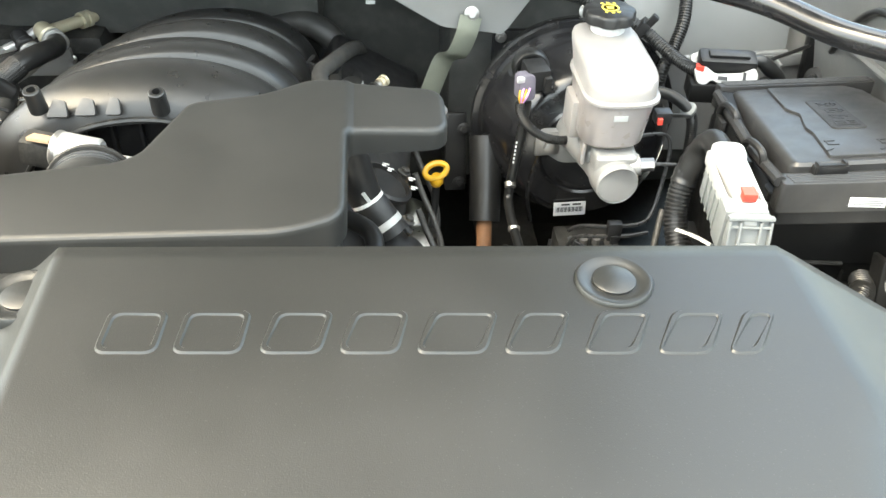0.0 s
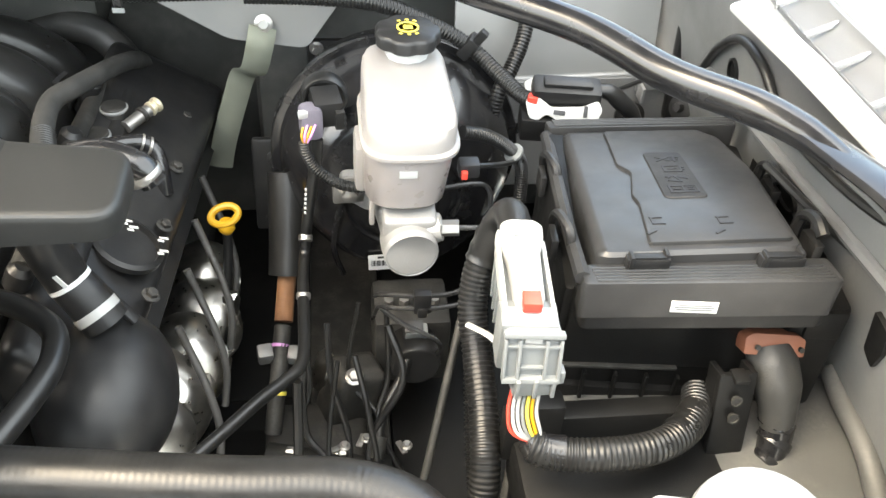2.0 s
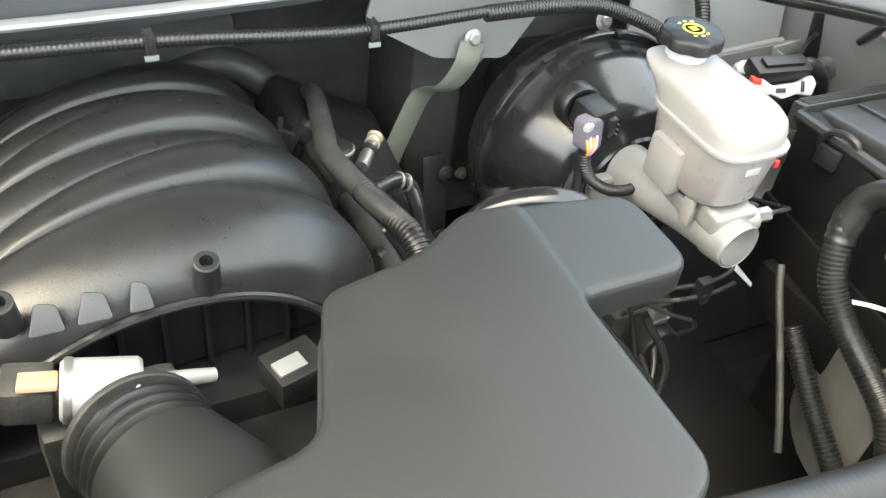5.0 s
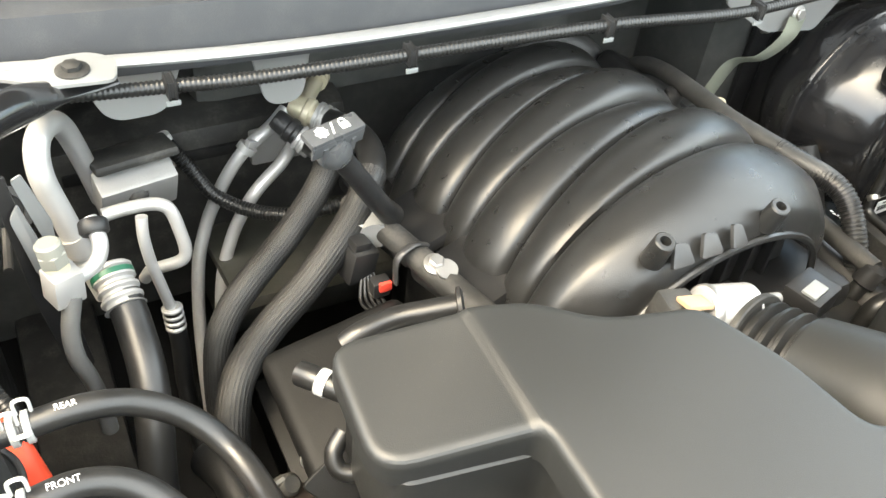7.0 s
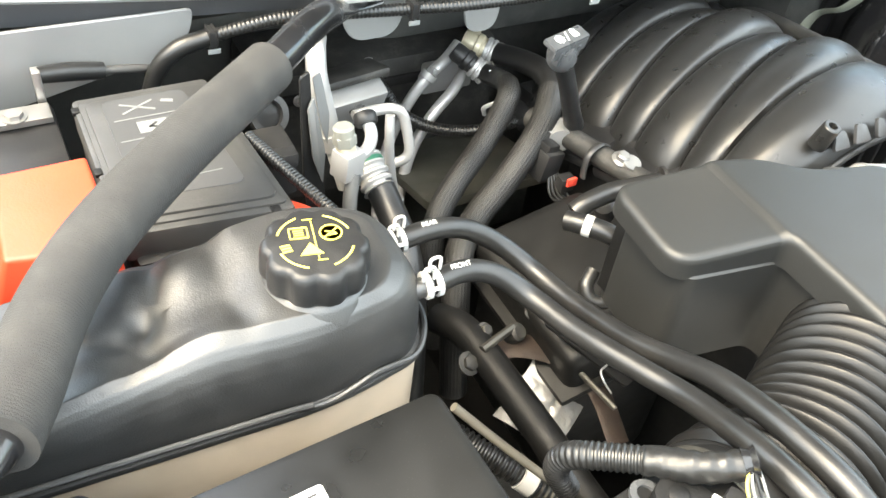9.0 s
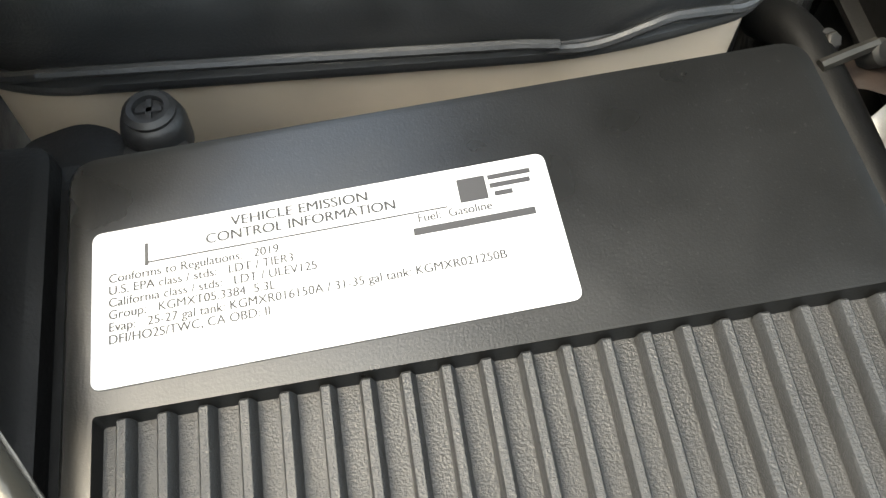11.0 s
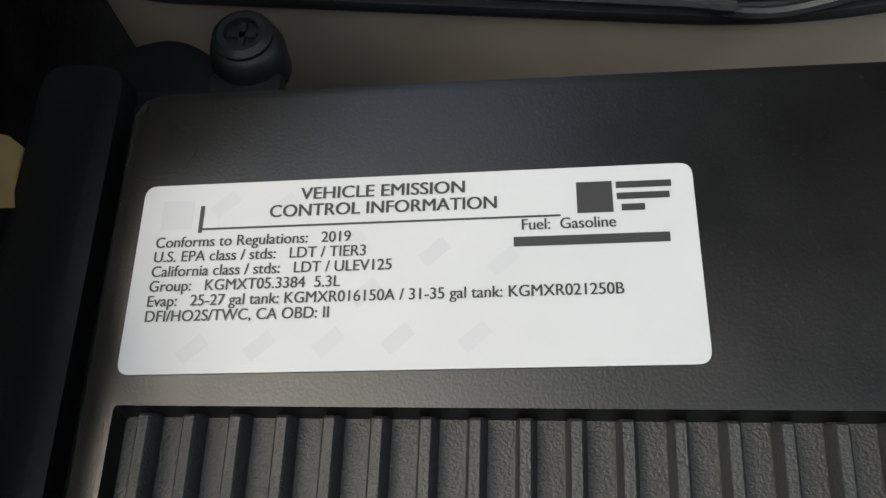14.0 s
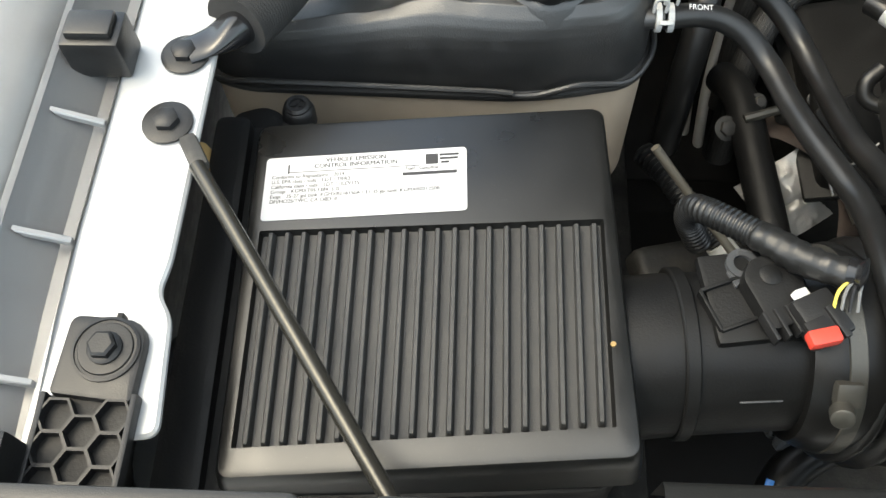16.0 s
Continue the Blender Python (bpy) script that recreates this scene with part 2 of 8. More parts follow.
smooth = lambda t: 0.0 if t <= 0 else (1.0 if t >= 1 else t * t * (3 - 2 * t))
def corded(pts, r, cords=22, depth=0.0007, pitch=0.0024):
    """A woven hose cover: raised cords along the hose, broken up by the weave."""
    line = resample(catmull(pts, 24), pitch)
    n = cords * 3
    bm = sweep(line, [r] * len(line), n)
    bm.verts.ensure_lookup_table()
    for i, p in enumerate(line):
        for k in range(n):
            v = bm.verts[i * n + k]
            d = v.co - p
            v.co = p + d * (1 - (depth if k % 3 == 0 else 0.0) / r - (0.0003 if (i + k // 3) % 2 else 0.0) / r)
    return bm
def lathe(prof, at=(0, 0, 0), axis=(0, 0, 1), n=32, lobes=0, lobe_depth=0.0):
    """A turned shape from (radius, height) pairs, standing at a place along an axis."""
    bm = bmesh.new()
    rings = []
    for r, h in prof:
        ring = []
        for k in range(n):
            a = 2 * math.pi * k / n
            rr = r * (1 - lobe_depth * (0.5 + 0.5 * math.cos(lobes * a)) ** 2) if lobes and r > 0 else r
            ring.append(bm.verts.new((rr * math.cos(a), rr * math.sin(a), h)))
        rings.append(ring)
    for a, b in zip(rings, rings[1:]):
        for k in range(n):
            bm.faces.new((a[k], a[(k + 1) % n], b[(k + 1) % n], b[k]))
    bm.faces.new(rings[0][::-1])
    bm.faces.new(rings[-1])
    bmesh.ops.remove_doubles(bm, verts=bm.verts, dist=1e-6)
    turn = Vector(axis).to_track_quat("Z", "Y").to_matrix().to_4x4()
    bm.transform(Matrix.Translation(at) @ turn)
    return bm


def rounded(pts, r, n=5):
    """A polygon with its corners rounded; r is one radius or one for each corner."""
    out, m = [], len(pts)
    rs = r if isinstance(r, (list, tuple)) else [r] * m
    for i in range(m):
        a, b, c = (Vector((*pts[j % m][:2], 0)) for j in (i - 1, i, i + 1))
        u, v = (a - b), (c - b)
        d = min(rs[i], u.length * 0.45, v.length * 0.45)
        if d < 1e-5:
            out.append((b.x, b.y))
            continue
        s, e = b + u.normalized() * d, b + v.normalized() * d
        for k in range(n + 1):
            t = k / n
            q = s * (1 - t) ** 2 + b * 2 * t * (1 - t) + e * t * t
            out.append((q.x, q.y))
    return out


def prism(poly, z0, z1, bev=0.0, seg=2, zfun=None, both=False):
    """A plate or block of that outline between two heights, its upper rim rounded; zfun lifts or bends the upper face."""
    bm = bmesh.new()
    lo = [bm.verts.new((x, y, z0)) for x, y in poly]
    hi = [bm.verts.new((x, y, z1)) for x, y in poly]
    m = len(poly)
    bm.faces.new(lo[::-1])
    bm.faces.new(hi)
    for i in range(m):
        bm.faces.new((lo[i], lo[(i + 1) % m], hi[(i + 1) % m], hi[i]))
    bmesh.ops.recalc_face_normals(bm, faces=bm.faces)
    if bev:
        top = set(hi) | (set(lo) if both else set())
        edges = [e for e in bm.edges if e.verts[0] in top and e.verts[1] in top and abs(e.verts[0].co.z - e.verts[1].co.z) < 1e-6]
        bmesh.ops.bevel(bm, geom=edges, offset=bev, segments=seg, affect="EDGES", profile=0.6, clamp_overlap=True)
    if zfun:
        for v in bm.verts:
            v.co.z += zfun(v.co.x, v.co.y)
    return bm


def box(c, s, bev=0.002, rot=(0, 0, 0), seg=2):
    bm = bmesh.new()
    bmesh.ops.create_cube(bm, size=1.0)
    bm.transform(Matrix.Diagonal((*s, 1)))
    if bev:
        bmesh.ops.bevel(bm, geom=bm.edges[:], offset=min(bev, min(s) * 0.45), segments=seg, affect="EDGES", profile=0.6, clamp_overlap=True)
    bm.transform(pose(*c, *rot))
    return bm


def join(*bms):
    out = bms[0]
    for b in bms[1:]:
        tmp = bpy.data.meshes.new("tmp")
        b.to_mesh(tmp)
        out.from_mesh(tmp)
        bpy.data.meshes.remove(tmp)
        b.free()
    return out


def moved(bm, m):
    bm.transform(m)
    return bm


def hexbolt(at, axis=(0, 0, 1), r=0.008, washer=1.7, h=0.006):
    return join(lathe([(r * washer, 0), (r * washer, 0.0015), (r * washer * 0.8, 0.0025)], at, axis, 24),
                moved(lathe([(r, 0), (r, h), (r * 0.8, h + 0.001)], at, axis, 6), Matrix.Identity(4)))


def mesh_of(name, bm, mat, sharp=38):
    me = bpy.data.meshes.new(name)
    bmesh.ops.recalc_face_normals(bm, faces=bm.faces)
    bm.to_mesh(me)
    bm.free()
    me.materials.append(mat)
    for p in me.polygons:
        p.use_smooth = True
    me.set_sharp_from_angle(angle=radians(sharp))
    return me


def thing(name, at, label, category, group="", kind=""):
    """An empty at the base of a thing, to parent its parts."""
    ob = new(name)
    ob.location = at
    ob.empty_display_size = 0.02
    return tagged(ob, label, category, group, kind)


def part(name, bm, mat, parent, label="", sharp=38):
    ob = new(name, mesh_of(name, bm, mat, sharp))
    ob.parent = parent
    ob.matrix_parent_inverse = Matrix.Translation(parent.location).inverted() if parent.type == "EMPTY" else Matrix.Identity(4)
    return tagged(ob, label)


def solo(name, bm, mat, label, category, group="", kind="", sharp=38):
    return tagged(new(name, mesh_of(name, bm, mat, sharp)), label, category, group, kind)


def writing(body, size, mat, m, parent, label, align="LEFT", name="lettering", thick=0.0, bold=0.0, squeeze=1.0):
    """Letters in the built-in font, turned into a mesh part at the pose m."""
    cu = bpy.data.curves.new(name, "FONT")
    cu.body, cu.size, cu.align_x, cu.extrude, cu.offset = body, size, align, thick, bold
    tmp = bpy.data.objects.new(name, cu)
    scene.collection.objects.link(tmp)
    me = bpy.data.meshes.new_from_object(tmp.evaluated_get(bpy.context.evaluated_depsgraph_get()))
    bpy.data.objects.remove(tmp)
    bpy.data.curves.remove(cu)
    me.transform(m @ Matrix.Diagonal((squeeze, 1, 1, 1)))
    me.materials.clear()
    me.materials.append(mat)
    ob = new(name, me)
    ob.parent = parent
    ob.matrix_parent_inverse = Matrix.Translation(parent.location).inverted() if parent.type == "EMPTY" else Matrix.Identity(4)
    return tagged(ob, label)


# ---- the large structure ----
solo("ground", box((0, 0, -0.05), (400, 400, 0.1), 0), CONC, "pale worn concrete floor under the vehicle", "floor", kind="structure")

# bulkhead with its felt, the cowl above it
solo("wall_bulkhead", join(box((0, 1.195, 0.70), (1.75, 0.03, 0.78), 0.004), box((0.0, 1.10, 1.000), (1.50, 0.20, 0.012), 0.004, (4, 0, 0)),
                                  box((0.60, 1.12, 0.78), (0.42, 0.16, 0.34), 0.03), box((-0.05, 1.15, 0.90), (0.5, 0.10, 0.10), 0.03)),
            FELT, "dark felt-lined bulkhead behind the engine", "bulkhead", kind="structure")
solo("cowl_lip", join(*[tube([(x, 0.920 + 0.06 * (x / 0.75) ** 2, 1.036 + 0.05 * max(0.0, -x - 0.25)) for x in np.linspace(-0.78, 0.78, 14)], 0.0072, 10, 4, flat=0.7)]),
     SHEET, "pale painted cowl flange edge", "cowl", kind="structure")


def cowl_panel():
    bm = bmesh.new()
    prof = [(0.0, 0.0), (0.012, 0.035), (0.06, 0.05), (0.075, 0.048), (0.085, 0.060), (0.20, 0.075), (0.21, 0.09)]
    rows = []
    for x in np.linspace(-0.85, 0.85, 35):
        y0, z0 = 0.932 + 0.06 * (x / 0.75) ** 2, 1.036 + 0.012 * abs(x)
        rows.append([bm.verts.new((x, y0 + dy, z0 + dz)) for dy, dz in prof] + [bm.verts.new((x, y0 + 0.21, z0 - 0.05)), bm.verts.new((x, y0, z0 - 0.02))])
    for a, b in zip(rows, rows[1:]):
        for k in range(len(a)):
            bm.faces.new((a[k], a[(k + 1) % len(a)], b[(k + 1) % len(a)], b[k]))
    bm.faces.new(rows[0])
    bm.faces.new(rows[-1][::-1])
    return bm


cowl = solo("cowl_panel", cowl_panel(), COWL, "blue-grey plastic cowl panel below the windscreen", "cowl", kind="structure")
for i in range(46):
    x = -0.80 + i * 0.012
    y0 = 0.935 + 0.06 * (x / 0.75) ** 2
    part("slat", box((x, y0 + 0.155, 1.03 + 0.012 * abs(x) + 0.072), (0.004, 0.07, 0.006), 0), BLACK, cowl)
solo("cowl_side_sheet", moved(prism(rounded([(-0.90, 1.038), (-0.90, 0.93), (-0.744, 0.955), (-0.64, 0.978), (-0.576, 0.984), (-0.562, 1.018), (-0.56, 1.034)], 0.008), 0, 0.003, 0.001, 1), Matrix(((1, 0, 0, 0), (0, 0, -1, 0.962), (0, 1, 0, 0), (0, 0, 0, 1)))), SHEET, "pale painted sheet below the cowl beside the battery", "sheet metal", kind="structure")
glass = bpy.data.materials.new("windscreen_glass")
glass.use_nodes = True
_b = glass.node_tree.nodes["Principled BSDF"]
_b.inputs["Base Color"].default_value = (0.02, 0.025, 0.028, 1)
_b.inputs["Roughness"].default_value = 0.05
solo("windscreen", box((0, 1.50, 1.32), (1.6, 0.72, 0.006), 0, (38, 0, 0)), glass, "dark raked windscreen glass", "windscreen", kind="structure")

# inner wings, outer wings and the raised bonnet
for side, nm in ((1, "right"), (-1, "left")):
    tower = lathe([(0.168, -0.16), (0.167, -0.016), (0.164, -0.008), (0.160, -0.005), (0.148, -0.002), (0.145, 0.001), (0.143, 0.018), (0.140, 0.024), (0.134, 0.026), (0.112, 0.029), (0.05, 0.034)], (side * 0.800, 0.445 if side > 0 else 0.36, 0.805 if side > 0 else 0.70), (0.0, 0.0, 1), 72)
    # Same primed wing on both sides; the left one's darker colour stands for shade.
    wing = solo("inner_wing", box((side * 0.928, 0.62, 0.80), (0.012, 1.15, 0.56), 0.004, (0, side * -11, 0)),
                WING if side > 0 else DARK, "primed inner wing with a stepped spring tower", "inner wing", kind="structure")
    part("spring_tower", tower, TOWER, wing, "dusty grey stepped spring tower")
    if side > 0:
        part("tower_bead", tube([(0.912, 0.480, 0.856), (0.910, 0.450, 0.850), (0.909, 0.408, 0.846), (0.904, 0.370, 0.837), (0.892, 0.330, 0.832), (0.868, 0.298, 0.829)], 0.0095, 12), TOWER, wing, "rounded bead pressed round the spring tower")
        part("swage", tube([(0.886, 0.80, 0.97), (0.884, 0.60, 0.985), (0.881, 0.42, 1.0), (0.879, 0.2, 1.01)], 0.006, 8), WING, wing, "pressed swage line")
        for y, z, ry, rz in ((0.742, 1.000, 0.011, 0.017), (0.60, 0.955, 0.020, 0.012), (0.545, 0.935, 0.016, 0.012)):
            part("opening", moved(lathe([(1.0, 0.0), (1.0, 0.004), (0.86, 0.004), (0.86, 0.001), (0.0, 0.001)], (0, 0, 0), (0, 0, 1), 28), Matrix.Translation((0.9225 - 0.194 * (z - 0.80), y, z)) @ Matrix.Rotation(radians(-101), 4, "Y") @ Matrix.Diagonal((rz, ry, 1.0, 1.0))), DEEP, wing, "dark oval opening")
        part("seal_strip", box((0.897, 0.905, 0.955), (0.016, 0.016, 0.20), 0.005, (-8, 0, 0)), DEEP, wing, "black rubber seal strip")
        part("stud", hexbolt((0.899, 0.868, 0.885), (-0.8, -0.5, 0.3), 0.006, 2.6, 0.010), BLACK, wing, "black stud and washer")
# flange strips that carry the bolts, with a stepped edge
rail_r = rounded([(0.836, 0.705), (0.846, 0.59), (0.851, 0.485), (0.850, 0.427), (0.828, 0.384), (0.825, 0.345), (0.790, 0.306), (0.733, 0.219), (0.72, 0.12), (0.879, 0.12), (0.879, 0.60), (0.868, 0.715)], 0.010)
solo("wing_flange", prism(rail_r, 1.087, 1.091, 0.0015, 1), WHITE, "silver painted wing flange strip beside the fuse box", "wing flange", kind="structure")
rail_l = rounded([(-0.790, 0.62), (-0.790, 0.335), (-0.793, 0.318), (-0.784, 0.305), (-0.779, 0.245), (-0.80, 0.243), (-0.83, 0.10), (-0.843, 0.10), (-0.843, 0.62)][::-1], 0.007)
solo("wing_flange", prism(rail_l, 1.086, 1.090, 0.0015, 1), WHITE, "silver painted wing flange strip beside the air cleaner", "wing flange", kind="structure")


def wing_strip(s, prof, off=0.0):
    """A pressed length of the wing's upper edge, swept from front to back."""
    bm = bmesh.new()
    rows = []
    for y in np.linspace(-0.1, 1.3, 29):
        lean = 0.03 * max(0, 0.35 - y) - (0.06 * max(0.0, y - 0.66) if s > 0 else 0.0)
        rows.append([bm.verts.new((s * (x + off - lean), y, z - 0.05 * max(0, 0.3 - y))) for x, z in prof])
    for a, b in zip(rows, rows[1:]):
        for k in range(len(a) - 1):
            bm.faces.new((a[k], a[k + 1], b[k + 1], b[k]))
    bmesh.ops.solidify(bm, geom=bm.faces[:], thickness=0.0015)
    return bm


GUTTER = material("silver_gutter_paint", (0.33, 0.332, 0.335), 0.38, metal=0.3, var=0.06, bump=0.08, bscale=300, dust=0.15)
for s, off in ((1, 0.0), (-1, -0.036)):
    gut = solo("wing_gutter", wing_strip(s, [(0.8775, 1.093), (0.880, 1.0865), (0.888, 1.0860), (0.894, 1.0905), (0.903, 1.0985), (0.909, 1.1075), (0.9125, 1.1085)], off), GUTTER, "silver painted gutter along the wing edge", "gutter", kind="structure")
    solo("outer_wing", wing_strip(s, [(0.9135, 1.104), (0.917, 1.1105), (0.924, 1.117), (0.96, 1.131), (1.0, 1.125), (1.02, 1.03), (1.02, 0.6), (1.0, 0.02)], off), WHITE, "silver-white painted wing", "wing", kind="structure")
    for y in ((0.70, 0.642, 0.588, 0.529, 0.468, 0.405) if s > 0 else (0.560, 0.490, 0.420, 0.345, 0.268)):
        x0 = 0.8790 + off
        rib = prism([(0.0, 0.0), (0.022, 0.010), (0.026, 0.017), (0.010, 0.010), (0.0, 0.0055)], -0.0016, 0.0016, 0.0007, 1)
        part("gusset", moved(rib, Matrix(((s, 0, 0, s * x0), (0, 0, -1, y), (0, 1, 0, 1.0875), (0, 0, 0, 1)))), GUTTER, gut, "small pressed gusset")
# Out of view; its width and dark underside are set to shape reflections.
solo("raised_bonnet", box((0, 0.90, 1.80), (1.42, 1.35, 0.03), 0.01, (-60, 0, 0)), LINER, "raised bonnet, out of view, with an assumed dark felt liner", "bonnet", kind="structure")
solo("front_panel", box((0, -0.22, 0.85), (1.7, 0.03, 0.5), 0.01), BLACK, "plain black panel ahead of the radiator", "panel", kind="structure")
# chassis rails and the sump tray low in the bay
# Added dark sheets: they hide the pale floor and stand for deep shade.
solo("shade_liner", box((-0.655, 0.25, 0.515), (0.205, 0.95, 0.012), 0.004), DEEP, "added dark liner low beside the chassis rail, standing for shade", "liner", kind="structure")
solo("shade_liner", box((-0.25, 0.20, 0.43), (0.40, 0.60, 0.012), 0.004), DEEP, "added dark tray under the front of the engine, standing for shade", "liner", kind="structure")
solo("shade_liner", box((0.655, 0.72, 0.515), (0.205, 0.62, 0.012), 0.004), DEEP, "added dark liner low beside the chassis rail, standing for shade", "liner", kind="structure")
# Added sheet that shuts out light bounced up from the floor.
solo("undertray", box((0, 0.50, 0.385), (1.60, 1.36, 0.012), 0.004), DEEP, "added black sheet closing the bay from below to keep it dark", "undertray", kind="structure")
for s in (1, -1):
    solo("chassis_rail", box((s * 0.50, 0.5, 0.47), (0.10, 1.6, 0.14), 0.012), DARK, "dark grimy chassis rail low in the bay", "chassis rail", kind="structure")
solo("crossmember", box((0, 0.42, 0.46), (1.0, 0.16, 0.08), 0.012), DARK, "dark steel crossmember under the engine", "crossmember", kind="structure")

for s, x0, x1 in ((1, 0.30, 0.92), (-1, -0.92, -0.30)):
    solo("splash_shield", join(box(((x0 + x1) / 2, 0.31, 0.50), (x1 - x0, 0.83, 0.012), 0.003), box(((x0 + x1) / 2, 0.985, 0.50), (x1 - x0, 0.42, 0.012), 0.003), box((s * 0.447, 0.737, 0.496), (0.305, 0.09, 0.012), 0.003), box((s * 0.783, 0.737, 0.496), (0.285, 0.09, 0.012), 0.003)), DEEP,
         "black plastic splash shield under the bay", "splash shield", kind="structure")

# ---- sight shield over the radiator ----
shield = thing("sight_shield", (0.25, 0.0, 1.10), "matt grey plastic sight shield with embossed lettering blocks", "sight shield")


def shield_top(x, y):
    z = 0.0
    if x < 0.105:
        z -= min(0.020, (0.105 - x) * 0.9)
    if x > 0.495 - 0.45 * max(0, 0.05 - y):
        z -= min(0.05, (x - 0.495 + 0.45 * max(0, 0.05 - y)) * 0.42)
    return z


def shield_body():
    bm = bmesh.new()
    xs = sorted(set([round(v, 4) for v in np.linspace(-0.56, 0.66, 123)] + [0.105, 0.127, 0.492]))
    ys = list(np.linspace(-0.16, 0.15, 32))
    grid = []
    for y in ys:
        row = []
        for x in xs:
            back = 0.176 - 0.044 * (x - 0.08) if x > 0.08 else 0.178 + 0.04 * min(1, (0.08 - x) / 0.5)
            back = min(back, 0.154 - 0.5 * (x - 0.496)) if x > 0.496 else back
            yy = -0.16 + (y + 0.16) / 0.31 * (back + 0.16)
            row.append(bm.verts.new((x, yy, 1.158 + shield_top(x, yy))))
        grid.append(row)
    for a, b in zip(grid, grid[1:]):
        for k in range(len(a) - 1):
            bm.faces.new((a[k], a[k + 1], b[k + 1], b[k]))
    rim = grid[-1]
    lip1 = [bm.verts.new((v.co.x, v.co.y + 0.003, v.co.z - 0.003)) for v in rim]
    lip2 = [bm.verts.new((v.co.x, v.co.y + 0.004, v.co.z - 0.03)) for v in rim]
    for a, b in ((rim, lip1), (lip1, lip2)):
        for k in range(len(a) - 1):
            bm.faces.new((a[k], a[k + 1], b[k + 1], b[k]))
    return bm


part("panel", shield_body(), SHIELD, shield, sharp=60)
for bx, by in ((0.090, 0.151), (0.395, 0.132)):
    part("fastener", lathe([(0.0205, -0.004), (0.0205, 0.0008), (0.0195, 0.0022), (0.0180, 0.0024), (0.0150, 0.0010), (0.0125, 0.0004), (0.0112, 0.0004), (0.0112, 0.0018), (0.0100, 0.0024), (0.0, 0.0024)],
                           (bx, by, 1.158 + shield_top(bx, by)), (0, 0, 1), 40), SHIELD, shield, "round push-in fastener")
# nine slanted embossed blocks stand where the maker's name is
blocks = [(0.141, 0.172, 0.135), (0.177, 0.211, 0.172), (0.217, 0.248, 0.215), (0.254, 0.284, 0.253), (0.290, 0.325, 0.292), (0.331, 0.359, 0.335), (0.369, 0.397, 0.375), (0.404, 0.432, 0.412), (0.438, 0.456, 0.448)]
for x0, x1, xt in blocks:
    x1 -= 0.003
    y0, h, sl = 0.0985 - 0.055 * (x0 - 0.06), 0.0285, xt - x0 + 0.008
    loops = []
    for g, z in ((0.0008, 1.1579), (-0.0002, 1.1590), (-0.0022, 1.1590), (-0.0034, 1.1574)):
        pts = [(x0 - g, y0 - g), (x1 + g, y0 - 0.055 * (x1 - x0) - g), (x1 + sl + g, y0 - 0.055 * (x1 - x0) + h + g), (x0 + sl - g, y0 + h + g)]
        loops.append([(x, y, z) for x, y in rounded(pts, max(0.0012, 0.006 + g * 0.5))])
    bm = bmesh.new()
    loops = [[bm.verts.new(p) for p in lp] for lp in loops]
    n = len(loops[0])
    for a, b in zip(loops, loops[1:]):
        for k in range(n):
            bm.faces.new((a[k], a[(k + 1) % n], b[(k + 1) % n], b[k]))
    part("embossed_block", bm, SHIELD, shield, "raised slanted block of an embossed name", sharp=25)
# the passenger-side pieces of the shield
for x0, x1 in ((-0.83, -0.697), (-0.672, -0.53)):
    solo("shield_edge_piece", prism(rounded([(x0, 0.06), (x1, 0.06), (x1, 0.209), (x0, 0.209)], 0.006), 1.12, 1.150, 0.003), SHIELD,
         "grey plastic sight shield edge over the grille", "sight shield")

# ---- air resonator that caps the front of the engine ----
reso = thing("air_resonator", (0.0, 0.45, 0.93), "matt grey moulded air resonator with two side wings", "resonator")
outline = [(0.205, 0.325), (0.250, 0.345), (0.250, 0.479), (0.343, 0.484), (0.343, 0.565), (0.213, 0.573), (0.171, 0.545), (0.103, 0.530), (0.071, 0.434),
           (-0.072, 0.409), (-0.083, 0.472), (-0.107, 0.530), (-0.173, 0.545), (-0.208, 0.575), (-0.244, 0.585), (-0.338, 0.595), (-0.345, 0.503), (-0.250, 0.489), (-0.250, 0.345), (-0.205, 0.325)]
radii = [0.02, 0.02, 0.012, 0.022, 0.022, 0.012, 0.015, 0.012, 0.02, 0.02, 0.015, 0.015, 0.02, 0.02, 0.01, 0.02, 0.024, 0.010, 0.02, 0.02]
crown = lambda x, y: 0.004 + 0.0006 * max(0.0, 1 - abs(abs(x) - 0.250) / 0.003) - 0.003 * min(1.0, max(0.0, (abs(x) - 0.247) / 0.009)) - 0.006 * max(0.0, (abs(x) - 0.25) / 0.09)
lid_bm = prism(rounded(outline, radii, 6), 1.020, 1.046, 0.008, 7)
for x0 in (-0.256, -0.250, -0.247, -0.120, 0.120, 0.247, 0.250, 0.256):
    bmesh.ops.bisect_plane(lid_bm, geom=lid_bm.verts[:] + lid_bm.edges[:] + lid_bm.faces[:], plane_co=(x0, 0, 0), plane_no=(1, 0, 0))
for v in lid_bm.verts:
    if v.co.z > 1.03:
        v.co.z += crown(v.co.x, v.co.y)
part("lid", lid_bm, COVER, reso, sharp=19)
inset = [(x * 0.965, 0.45 + (y - 0.45) * 0.93) for x, y in outline if not (x > 0.3)]
part("body", prism(rounded(inset, 0.012, 4), 0.925, 1.026, 0.004, 1), COVER, reso)
for k in range(4):
    part("side_rib", box((-0.325 + 0.022 * k, 0.572 - 0.002 * k, 0.975), (0.003, 0.030, 0.085), 0.001), DEEP, reso)
